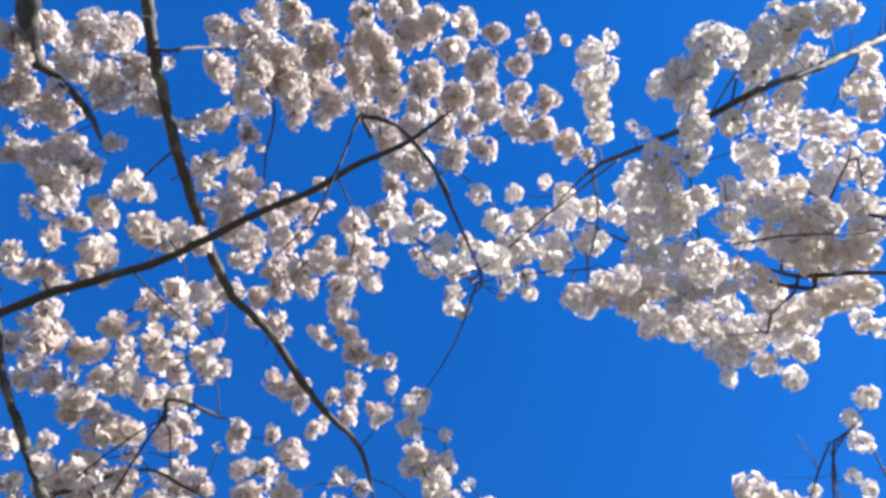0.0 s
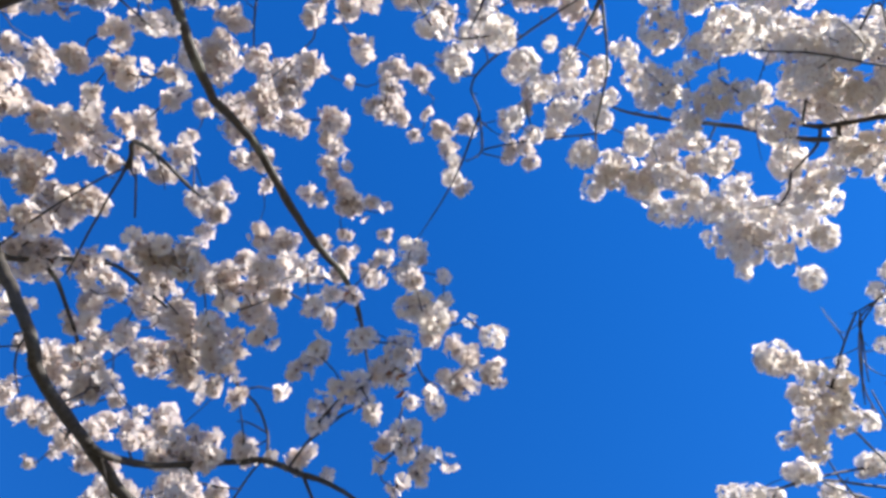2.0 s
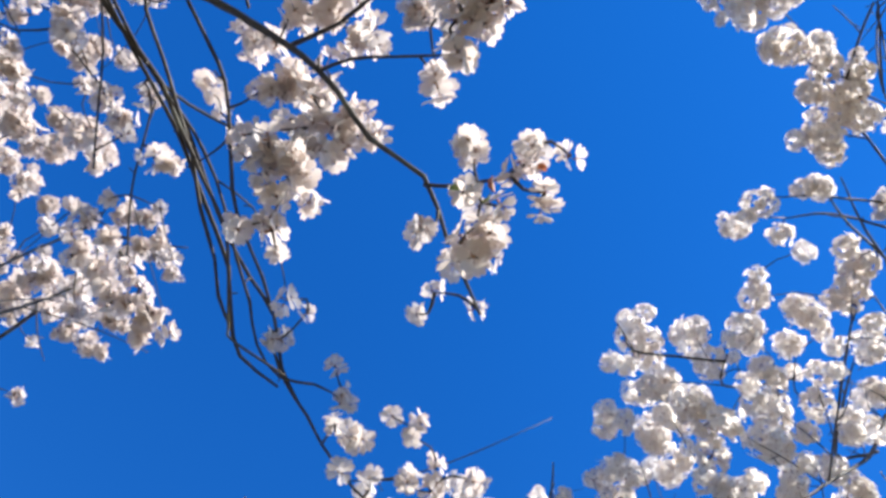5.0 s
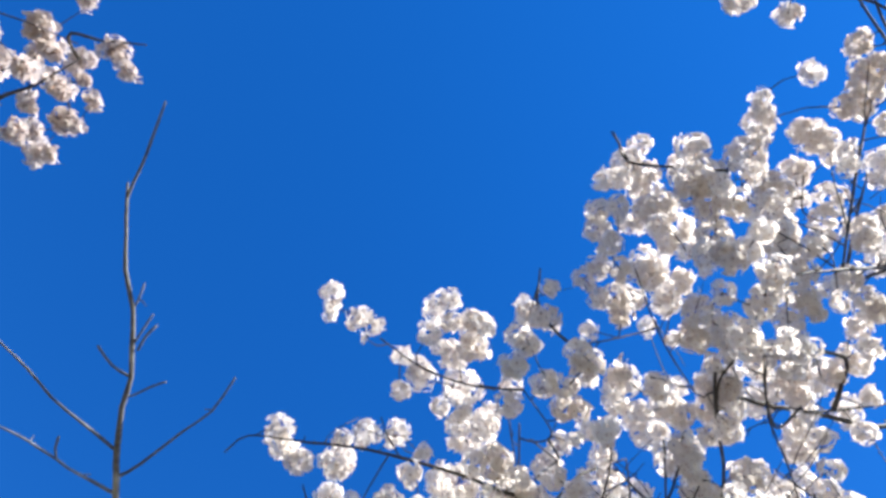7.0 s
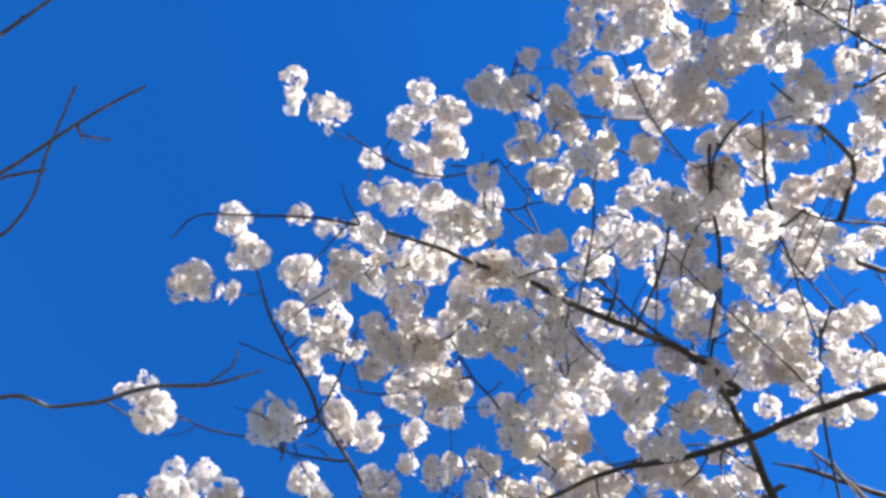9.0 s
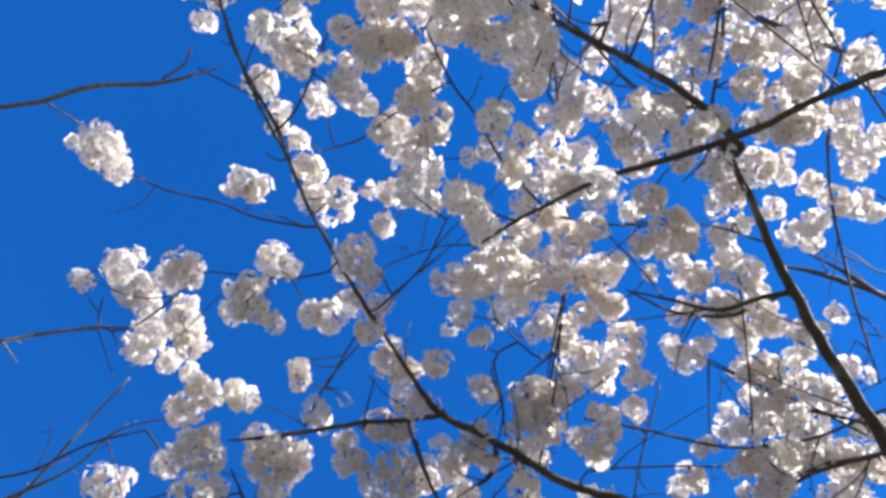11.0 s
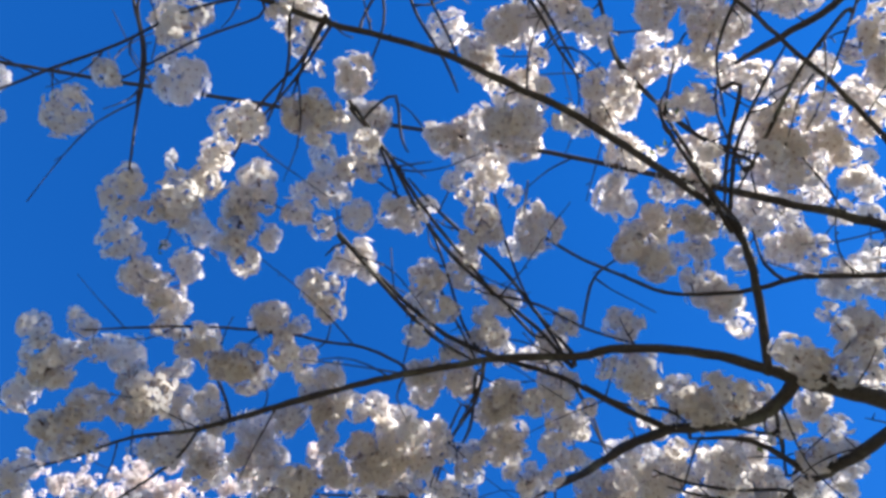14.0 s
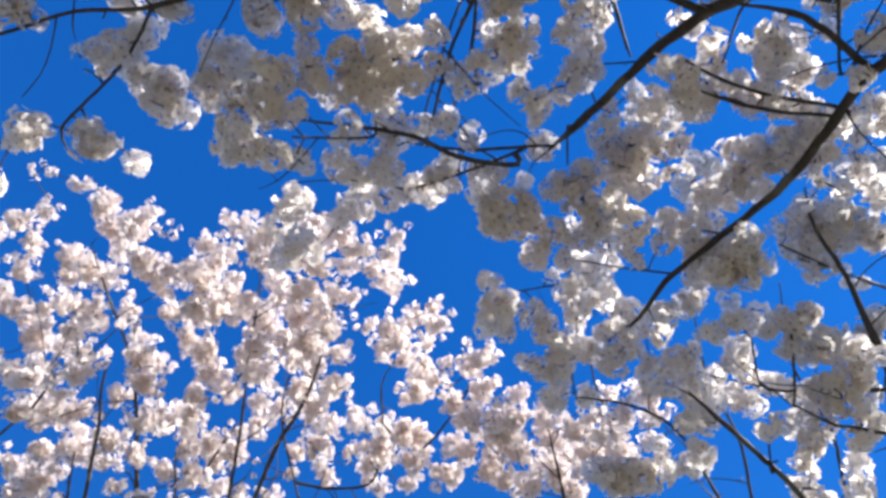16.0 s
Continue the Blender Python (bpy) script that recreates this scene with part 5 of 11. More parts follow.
bough(tree_c, "twig", (1.52, 8.77, 3.25, 0.0048), (1.47, 8.77, 3.25, 0.0044), (1.41, 8.75, 3.25, 0.0042), (1.38, 8.62, 3.29, 0.0028))
bough(tree_c, "twig", (1.24, 8.99, 3.31, 0.0051), (1.21, 8.96, 3.31, 0.0047), (1.16, 8.92, 3.32, 0.0045), (1.05, 8.90, 3.37, 0.0045), (0.91, 8.91, 3.42, 0.0028))
bough(tree_c, "twig", (0.91, 8.91, 3.42, 0.0033), (0.90, 8.88, 3.44, 0.0030), (0.90, 8.83, 3.48, 0.0028), (0.92, 8.76, 3.54, 0.0038), (0.92, 8.60, 3.65, 0.0028))
bough(tree_c, "twig", (0.92, 8.60, 3.65, 0.0043), (0.89, 8.60, 3.65, 0.0039), (0.70, 8.60, 3.56, 0.0028))
bough(tree_c, "twig", (0.21, 6.80, 3.49, 0.0047), (0.25, 6.76, 3.50, 0.0043), (0.30, 6.74, 3.52, 0.0041), (0.31, 6.86, 3.56, 0.0042), (0.33, 6.91, 3.58, 0.0028))
bough(tree_c, "twig", (1.01, 3.92, 4.02, 0.0037), (1.04, 3.96, 4.08, 0.0034), (1.04, 3.99, 4.11, 0.0033), (0.78, 3.97, 3.92, 0.0030), (0.64, 3.93, 3.83, 0.0028))
bough(tree_c, "twig", (0.80, 8.11, 3.57, 0.0059), (0.76, 8.10, 3.53, 0.0053), (0.70, 8.10, 3.50, 0.0051), (0.52, 8.12, 3.54, 0.0052), (0.34, 8.11, 3.59, 0.0028))
bough(tree_c, "twig", (0.70, 8.10, 3.50, 0.0065), (0.69, 8.11, 3.50, 0.0059), (0.57, 8.17, 3.53, 0.0044), (0.34, 8.27, 3.62, 0.0046), (0.28, 8.25, 3.63, 0.0028))
bough(tree_c, "branch", (0.67, 8.12, 3.50, 0.0091), (0.68, 8.15, 3.48, 0.0083), (0.51, 8.13, 3.47, 0.0082), (0.37, 8.07, 3.46, 0.0072), (0.19, 8.04, 3.45, 0.0054), (0.02, 8.02, 3.43, 0.0028))
bough(tree_c, "twig", (0.26, 8.05, 3.45, 0.0045), (0.25, 8.07, 3.45, 0.0041), (0.17, 8.06, 3.36, 0.0039), (0.06, 8.04, 3.25, 0.0028))
bough(tree_c, "twig", (0.81, 5.55, 3.91, 0.0042), (0.81, 5.48, 3.87, 0.0038), (0.80, 5.45, 3.84, 0.0036), (0.77, 5.66, 3.85, 0.0037), (0.75, 5.85, 3.85, 0.0028))
bough(tree_c, "twig", (0.77, 5.66, 3.85, 0.0045), (0.74, 5.66, 3.81, 0.0041), (0.69, 5.64, 3.78, 0.0039), (0.57, 5.53, 3.81, 0.0028))
bough(tree_c, "twig", (0.65, 5.60, 3.79, 0.0045), (0.60, 5.62, 3.79, 0.0041), (0.56, 5.67, 3.78, 0.0039), (0.59, 5.81, 3.72, 0.0039), (0.57, 5.92, 3.67, 0.0028))
bough(tree_c, "twig", (0.56, 5.69, 3.77, 0.0040), (0.55, 5.70, 3.77, 0.0036), (0.59, 5.82, 3.76, 0.0037), (0.60, 5.93, 3.75, 0.0028))
bough(tree_c, "twig", (-0.09, 4.96, 3.64, 0.0069), (-0.11, 4.92, 3.67, 0.0063), (-0.14, 4.86, 3.70, 0.0060), (-0.26, 4.64, 3.74, 0.0050), (-0.31, 4.47, 3.77, 0.0028))
bough(tree_c, "twig", (-0.19, 4.77, 3.71, 0.0033), (-0.20, 4.78, 3.71, 0.0030), (-0.36, 4.70, 3.69, 0.0028))
bough(tree_c, "twig", (1.16, 7.69, 3.25, 0.0053), (1.14, 7.64, 3.26, 0.0048), (1.08, 7.60, 3.26, 0.0046), (0.96, 7.59, 3.27, 0.0046), (0.85, 7.54, 3.29, 0.0028))
bough(tree_c, "twig", (-0.09, 4.88, 3.49, 0.0043), (-0.06, 4.85, 3.53, 0.0039), (-0.02, 4.78, 3.57, 0.0037), (0.05, 4.60, 3.61, 0.0028))
bough(tree_c, "twig", (-0.29, 6.08, 3.63, 0.0048), (-0.34, 6.06, 3.57, 0.0044), (-0.39, 6.07, 3.51, 0.0042), (-0.38, 6.31, 3.53, 0.0044), (-0.38, 6.40, 3.52, 0.0044), (-0.41, 6.50, 3.50, 0.0044), (-0.38, 6.64, 3.44, 0.0043), (-0.36, 6.83, 3.27, 0.0028))
bough(tree_c, "branch", (2.07, 3.77, 4.27, 0.0078), (2.01, 3.83, 4.32, 0.0071), (1.96, 3.86, 4.39, 0.0068), (2.00, 3.63, 4.46, 0.0068), (2.06, 3.42, 4.52, 0.0028))
bough(tree_c, "twig", (1.88, 4.92, 4.23, 0.0053), (1.95, 4.91, 4.15, 0.0048), (1.98, 4.86, 4.05, 0.0046), (1.69, 4.63, 3.89, 0.0042), (1.38, 4.37, 3.71, 0.0028))
bough(tree_c, "twig", (1.69, 4.63, 3.89, 0.0049), (1.67, 4.70, 3.88, 0.0044), (1.64, 4.74, 3.87, 0.0042), (1.54, 4.48, 3.91, 0.0042), (1.45, 4.27, 3.94, 0.0042), (1.43, 4.04, 3.97, 0.0028))
bough(tree_c, "twig", (0.64, 3.93, 3.83, 0.0059), (0.60, 3.91, 3.91, 0.0054), (0.56, 3.86, 4.01, 0.0051), (0.58, 3.80, 4.12, 0.0043), (0.59, 3.76, 4.18, 0.0028))
bough(tree_c, "twig", (0.56, 3.86, 4.01, 0.0034), (0.54, 3.86, 4.01, 0.0031), (0.57, 3.76, 4.03, 0.0028))
bough(tree_c, "twig", (2.00, 3.63, 4.46, 0.0047), (1.89, 3.63, 4.47, 0.0043), (1.79, 3.59, 4.50, 0.0041), (1.79, 3.43, 4.54, 0.0028))
bough(tree_c, "twig", (-0.64, 5.91, 3.74, 0.0042), (-0.58, 6.00, 3.72, 0.0039), (-0.55, 6.11, 3.70, 0.0037), (-0.66, 6.15, 3.69, 0.0028))
bough(tree_c, "branch", (1.84, 4.37, 4.16, 0.0103), (1.87, 4.26, 4.18, 0.0094), (1.86, 4.14, 4.16, 0.0090), (1.54, 3.98, 3.88, 0.0069), (1.28, 3.87, 3.65, 0.0028))
bough(tree_c, "twig", (0.40, 4.74, 3.51, 0.0039), (0.32, 4.78, 3.56, 0.0036), (0.22, 4.84, 3.65, 0.0034), (0.12, 4.91, 3.75, 0.0036), (-0.03, 4.96, 3.89, 0.0028))
bough(tree_c, "twig", (0.49, 4.11, 3.81, 0.0049), (0.41, 4.16, 3.92, 0.0045), (0.28, 4.19, 4.03, 0.0043), (0.11, 4.14, 4.08, 0.0043), (-0.05, 4.04, 4.13, 0.0028))
bough(tree_c, "twig", (-0.45, 5.37, 3.85, 0.0046), (-0.57, 5.48, 3.85, 0.0042), (-0.72, 5.58, 3.85, 0.0040), (-0.82, 5.57, 3.85, 0.0040), (-0.81, 5.47, 3.87, 0.0028))
bough(tree_c, "twig", (1.79, 3.53, 4.52, 0.0061), (1.59, 3.53, 4.45, 0.0055), (1.39, 3.50, 4.40, 0.0053), (1.41, 3.37, 4.43, 0.0028))
bough(tree_c, "twig", (1.41, 3.40, 4.43, 0.0068), (1.21, 3.39, 4.46, 0.0062), (1.00, 3.37, 4.49, 0.0059), (0.95, 3.29, 4.47, 0.0047), (0.92, 3.24, 4.47, 0.0028))
bough(tree_c, "twig", (1.00, 3.36, 4.49, 0.0035), (0.92, 3.24, 4.51, 0.0028))
bough(tree_d, "limb", (-2.40, 6.40, 1.80, 0.0300), (-1.47, 5.56, 2.55, 0.0130), (-0.53, 4.71, 2.61, 0.0097), (-0.52, 4.42, 2.67, 0.0081), (-0.51, 4.28, 2.70, 0.0076), (-0.51, 4.17, 2.73, 0.0079), (-0.50, 4.13, 2.73, 0.0074), (-0.49, 4.05, 2.75, 0.0069), (-0.48, 3.97, 2.77, 0.0072), (-0.47, 3.90, 2.79, 0.0072), (-0.46, 3.82, 2.80, 0.0067), (-0.46, 3.76, 2.82, 0.0061), (-0.45, 3.68, 2.84, 0.0056), (-0.43, 3.62, 2.85, 0.0050), (-0.43, 3.56, 2.87, 0.0050), (-0.43, 3.49, 2.89, 0.0044), (-0.44, 3.41, 2.90, 0.0044), (-0.44, 3.34, 2.92, 0.0039), (-0.44, 3.27, 2.94, 0.0033), (-0.41, 3.21, 2.95, 0.0028), (-0.39, 3.16, 2.96, 0.0028), (-0.36, 3.08, 2.98, 0.0022))
bough(tree_d, "limb", (-2.40, 6.40, 1.80, 0.0300), (-1.77, 5.63, 2.96, 0.0098), (-1.14, 4.87, 3.45, 0.0074), (-0.84, 4.82, 3.46, 0.0061), (-0.70, 4.80, 3.46, 0.0069), (-0.57, 4.76, 3.47, 0.0069), (-0.38, 4.75, 3.47, 0.0061), (-0.23, 4.71, 3.48, 0.0028))
bough(tree_d, "limb", (-2.40, 6.40, 1.80, 0.0300), (-1.97, 6.05, 3.16, 0.0115), (-1.53, 5.70, 3.92, 0.0086), (-1.24, 5.65, 3.90, 0.0072), (-1.04, 5.61, 3.88, 0.0071), (-0.84, 5.58, 3.86, 0.0060), (-0.72, 5.57, 3.84, 0.0028))
bough(tree_d, "limb", (-2.40, 6.40, 1.80, 0.0300), (-1.95, 6.47, 3.09, 0.0153), (-1.51, 6.54, 3.83, 0.0115), (-1.29, 6.33, 3.83, 0.0095), (-1.10, 6.15, 3.83, 0.0052), (-0.94, 5.98, 3.83, 0.0051), (-0.73, 5.76, 3.84, 0.0028))
bough(tree_d, "limb", (-2.40, 6.40, 1.80, 0.0300), (-1.98, 6.41, 3.13, 0.0154), (-1.57, 6.42, 3.90, 0.0115), (-1.30, 6.28, 3.86, 0.0096), (-0.96, 6.10, 3.81, 0.0041), (-0.77, 5.94, 3.79, 0.0040), (-0.57, 5.87, 3.75, 0.0028))
bough(tree_d, "twig", (-0.44, 3.29, 2.93, 0.0028), (-0.44, 3.24, 2.95, 0.0022))
bough(tree_d, "twig", (-0.50, 4.10, 2.74, 0.0042), (-0.54, 4.08, 2.75, 0.0037), (-0.59, 4.06, 2.75, 0.0028))
bough(tree_d, "twig", (-0.38, 4.74, 3.47, 0.0038), (-0.32, 4.70, 3.48, 0.0038), (-0.30, 4.65, 3.49, 0.0028))
bough(tree_d, "twig", (-0.42, 3.57, 2.87, 0.0026), (-0.40, 3.54, 2.87, 0.0026), (-0.38, 3.52, 2.88, 0.0022))
bough(tree_d, "twig", (-0.43, 3.62, 2.85, 0.0032), (-0.47, 3.60, 2.86, 0.0026), (-0.50, 3.56, 2.87, 0.0026))
bough(tree_d, "twig", (-0.46, 3.82, 2.81, 0.0037), (-0.41, 3.79, 2.81, 0.0032), (-0.33, 3.73, 2.83, 0.0026), (-0.27, 3.69, 2.84, 0.0022), (-0.22, 3.62, 2.85, 0.0022))
bough(tree_d, "twig", (-0.48, 3.94, 2.78, 0.0037), (-0.53, 3.92, 2.78, 0.0026), (-0.57, 3.89, 2.79, 0.0026))
bough(tree_d, "twig", (-0.46, 3.77, 2.82, 0.0042), (-0.53, 3.71, 2.83, 0.0032), (-0.59, 3.66, 2.84, 0.0026))
bough(tree_d, "twig", (-0.47, 3.85, 2.80, 0.0042), (-0.53, 3.82, 2.81, 0.0032), (-0.58, 3.78, 2.81, 0.0026), (-0.58, 3.74, 2.83, 0.0026))
bough(tree_d, "twig", (-1.20, 5.64, 3.89, 0.0041), (-1.15, 5.72, 3.88, 0.0028))
bough(tree_d, "twig", (-0.49, 4.07, 2.75, 0.0037), (-0.42, 4.03, 2.76, 0.0032), (-0.36, 3.99, 2.77, 0.0032), (-0.28, 3.94, 2.78, 0.0032), (-0.20, 3.90, 2.79, 0.0026))
bough(tree_d, "twig", (-0.49, 4.07, 2.75, 0.0032), (-0.43, 4.05, 2.75, 0.0032), (-0.37, 4.04, 2.76, 0.0026))
bough(tree_d, "twig", (-0.70, 4.80, 3.46, 0.0042), (-0.70, 4.80, 3.46, 0.0038), (-0.60, 4.86, 3.45, 0.0028))
bough(tree_d, "twig", (-0.44, 3.66, 2.85, 0.0024), (-0.43, 3.66, 2.85, 0.0022), (-0.39, 3.64, 2.85, 0.0022), (-0.36, 3.63, 2.85, 0.0022))
bough(tree_d, "twig", (-0.31, 3.96, 2.77, 0.0029), (-0.31, 3.98, 2.77, 0.0026), (-0.26, 3.99, 2.77, 0.0022))
bough(tree_d, "twig", (-0.51, 4.17, 2.73, 0.0041), (-0.49, 4.17, 2.73, 0.0037), (-0.43, 4.14, 2.73, 0.0032), (-0.39, 4.08, 2.75, 0.0026), (-0.37, 4.02, 2.76, 0.0026), (-0.32, 3.90, 2.79, 0.0022))
bough(tree_d, "twig", (-0.59, 3.66, 2.84, 0.0028), (-0.64, 3.61, 2.86, 0.0026), (-0.69, 3.56, 2.87, 0.0024), (-0.74, 3.51, 2.88, 0.0022))
bough(tree_d, "twig", (-0.58, 3.78, 2.81, 0.0028), (-0.62, 3.76, 2.82, 0.0026), (-0.66, 3.74, 2.83, 0.0024), (-0.73, 3.71, 2.84, 0.0022))
bough(tree_d, "twig", (-0.59, 4.06, 2.75, 0.0030), (-0.64, 4.01, 2.76, 0.0028), (-0.70, 3.98, 2.77, 0.0024))
bough(tree_d, "twig", (-0.64, 4.02, 2.77, 0.0026), (-0.63, 3.99, 2.78, 0.0024), (-0.60, 3.92, 2.79, 0.0020))
bough(tree_d, "twig", (-0.43, 3.49, 2.89, 0.0022), (-0.42, 3.47, 2.90, 0.0020), (-0.41, 3.44, 2.91, 0.0018))
bough(tree_d, "twig", (-0.43, 3.56, 2.87, 0.0024), (-0.41, 3.53, 2.88, 0.0022), (-0.39, 3.50, 2.89, 0.0018))
bough(tree_e, "limb", (-0.35, 11.60, 1.60, 0.0300), (-0.64, 11.10, 2.70, 0.0163), (-0.94, 10.59, 3.81, 0.0122), (-0.90, 9.81, 3.97, 0.0102), (-0.88, 9.44, 4.04, 0.0087), (-0.89, 9.18, 4.09, 0.0062), (-0.98, 8.89, 4.15, 0.0049), (-1.03, 8.70, 4.18, 0.0028))
bough(tree_e, "limb", (-0.35, 11.60, 1.60, 0.0300), (-0.89, 11.11, 2.83, 0.0146), (-1.42, 10.62, 4.06, 0.0109), (-1.17, 9.87, 4.02, 0.0091), (-1.03, 9.45, 4.00, 0.0074), (-0.99, 9.27, 4.00, 0.0060), (-0.91, 9.07, 3.98, 0.0028))
bough(tree_e, "limb", (-0.35, 11.60, 1.60, 0.0300), (-0.82, 11.09, 2.66, 0.0102), (-1.30, 10.58, 3.71, 0.0077), (-1.22, 9.83, 3.98, 0.0064), (-1.19, 9.63, 4.05, 0.0028))
bough(tree_e, "limb", (-0.35, 11.60, 1.60, 0.0300), (-0.55, 11.15, 2.85, 0.0176), (-0.75, 10.69, 4.09, 0.0132), (-0.43, 9.96, 4.16, 0.0110), (-0.31, 9.68, 4.19, 0.0107), (-0.17, 9.44, 4.20, 0.0092), (-0.08, 9.19, 4.23, 0.0052), (0.00, 8.86, 4.26, 0.0028))
bough(tree_e, "limb", (-0.35, 11.60, 1.60, 0.0300), (-0.51, 11.15, 2.79, 0.0150), (-0.67, 10.69, 3.98, 0.0113), (-0.53, 9.91, 4.10, 0.0094), (-0.46, 9.54, 4.16, 0.0066), (-0.42, 9.26, 4.20, 0.0052), (-0.35, 8.87, 4.26, 0.0038), (-0.36, 8.69, 4.29, 0.0028))
bough(tree_e, "limb", (-0.35, 11.60, 1.60, 0.0300), (-0.53, 11.09, 2.66, 0.0102), (-0.72, 10.57, 3.72, 0.0077), (-0.73, 9.82, 3.98, 0.0064), (-0.73, 9.62, 4.05, 0.0028))
bough(tree_e, "limb", (-0.35, 11.60, 1.60, 0.0300), (-0.21, 11.16, 2.82, 0.0087), (-0.07, 10.72, 4.03, 0.0065), (-0.21, 9.94, 4.14, 0.0054), (-0.28, 9.53, 4.20, 0.0053), (-0.22, 9.25, 4.24, 0.0028))
bough(tree_e, "limb", (-0.35, 11.60, 1.60, 0.0300), (0.44, 11.03, 2.64, 0.0120), (1.22, 10.47, 3.67, 0.0090), (1.02, 9.74, 3.93, 0.0075), (0.98, 9.59, 3.98, 0.0062), (0.93, 9.40, 4.05, 0.0028))
bough(tree_e, "limb", (-0.35, 11.60, 1.60, 0.0300), (-1.19, 10.78, 2.78, 0.0096), (-2.02, 9.97, 3.95, 0.0072), (-1.41, 9.45, 3.92, 0.0060), (-1.23, 9.30, 3.90, 0.0059), (-1.17, 9.22, 3.91, 0.0047), (-1.03, 9.08, 3.90, 0.0028))
bough(tree_e, "limb", (-0.35, 11.60, 1.60, 0.0300), (0.83, 11.03, 2.63, 0.0119), (2.01, 10.45, 3.66, 0.0089), (1.84, 9.71, 3.92, 0.0075), (1.78, 9.47, 4.01, 0.0062), (1.63, 9.20, 4.10, 0.0050), (1.57, 8.96, 4.18, 0.0028))
bough(tree_e, "limb", (-0.35, 11.60, 1.60, 0.0300), (1.06, 11.02, 2.63, 0.0119), (2.47, 10.43, 3.67, 0.0089), (2.26, 9.71, 3.92, 0.0075), (2.18, 9.42, 4.02, 0.0062), (2.00, 9.14, 4.12, 0.0050), (1.94, 8.81, 4.23, 0.0028))
bough(tree_e, "limb", (-0.35, 11.60, 1.60, 0.0300), (0.54, 11.04, 2.64, 0.0120), (1.43, 10.48, 3.67, 0.0090), (1.32, 9.73, 3.93, 0.0075), (1.29, 9.54, 3.99, 0.0062), (1.16, 9.30, 4.07, 0.0050), (1.11, 9.11, 4.14, 0.0028))
bough(tree_e, "branch", (-0.73, 9.74, 4.01, 0.0074), (-0.69, 9.76, 4.02, 0.0068), (-0.64, 9.76, 4.04, 0.0065), (-0.54, 9.63, 4.16, 0.0053), (-0.49, 9.57, 4.22, 0.0028))
bough(tree_e, "branch", (-0.22, 9.86, 4.15, 0.0077), (-0.04, 9.88, 4.14, 0.0070), (0.15, 9.82, 4.13, 0.0067), (0.20, 9.50, 4.12, 0.0052), (0.20, 9.29, 4.12, 0.0038), (0.26, 9.17, 4.11, 0.0028))
bough(tree_e, "twig", (0.20, 9.50, 4.12, 0.0058), (0.28, 9.55, 4.07, 0.0053), (0.39, 9.56, 4.03, 0.0051), (0.54, 9.37, 4.07, 0.0050), (0.59, 9.27, 4.09, 0.0028))

spray(tree_a, (-1.80, -0.03, 4.57, 0.067), (-1.73, -0.06, 4.74, 0.094), (-1.89, 0.19, 4.64, 0.082), (-1.90, 0.30, 4.79, 0.075), (-1.99, 0.47, 4.72, 0.062), (-1.66, 0.43, 4.38, 0.088), (-1.52, 0.41, 4.34, 0.076), (-1.37, 0.15, 4.50, 0.089))
spray(tree_a, (-1.79, -0.05, 5.16, 0.107), (-2.12, 0.11, 5.62, 0.123), (-1.04, 0.76, 4.98, 0.046), (-0.88, 0.74, 4.88, 0.062), (-0.82, 0.82, 5.02, 0.070), (-0.69, 0.85, 4.95, 0.056))
spray(tree_a, (-1.35, -0.03, 4.59, 0.090), (-1.14, 0.10, 4.21, 0.080), (-1.08, 0.13, 4.91, 0.089), (-0.68, 0.20, 3.97, 0.073), (-0.73, 0.32, 4.10, 0.043), (-1.00, 0.51, 4.53, 0.051), (-0.90, 0.59, 4.57, 0.060), (-0.97, 0.69, 4.69, 0.062))
spray(tree_a, (-1.27, 0.45, 3.79, 0.070), (-1.26, 0.42, 3.96, 0.057), (-1.05, 0.23, 4.09, 0.056), (-0.86, 0.28, 3.89, 0.039), (-0.82, 0.25, 4.05, 0.057), (-0.93, 0.77, 4.44, 0.070), (-0.70, 0.87, 4.19, 0.064), (-0.66, 0.96, 4.16, 0.054))
spray(tree_a, (-1.18, 0.45, 3.53, 0.039), (-1.22, 0.59, 3.40, 0.023), (-1.28, 0.67, 3.53, 0.024), (-1.22, 0.71, 3.55, 0.029), (-1.22, 0.79, 3.50, 0.048), (-1.23, 0.86, 3.58, 0.042), (-1.23, 0.87, 3.47, 0.048), (-1.43, 0.93, 3.64, 0.044))
spray(tree_a, (-1.09, 0.49, 3.53, 0.034), (-0.98, 0.59, 3.34, 0.026), (-0.93, 0.75, 3.33, 0.041), (-0.86, 0.83, 3.27, 0.021), (-0.79, 0.77, 3.27, 0.043), (-0.73, 0.79, 3.24, 0.040), (-0.79, 0.92, 3.40, 0.035))
spray(tree_a, (-0.94, 0.47, 3.41, 0.040), (-0.75, 0.43, 3.23, 0.053), (-0.77, 0.53, 3.42, 0.052), (-0.69, 0.60, 3.20, 0.040), (-0.70, 0.68, 3.25, 0.035), (-0.69, 0.68, 3.36, 0.037), (-0.71, 0.85, 3.37, 0.038), (-0.79, 0.94, 3.40, 0.021))
spray(tree_a, (-0.90, 0.38, 3.46, 0.042), (-0.97, 0.57, 3.41, 0.052), (-0.90, 0.90, 3.31, 0.041), (-0.92, 1.00, 3.39, 0.040), (-0.85, 1.04, 3.42, 0.024), (-0.79, 0.98, 3.35, 0.030), (-0.86, 0.92, 3.43, 0.028))
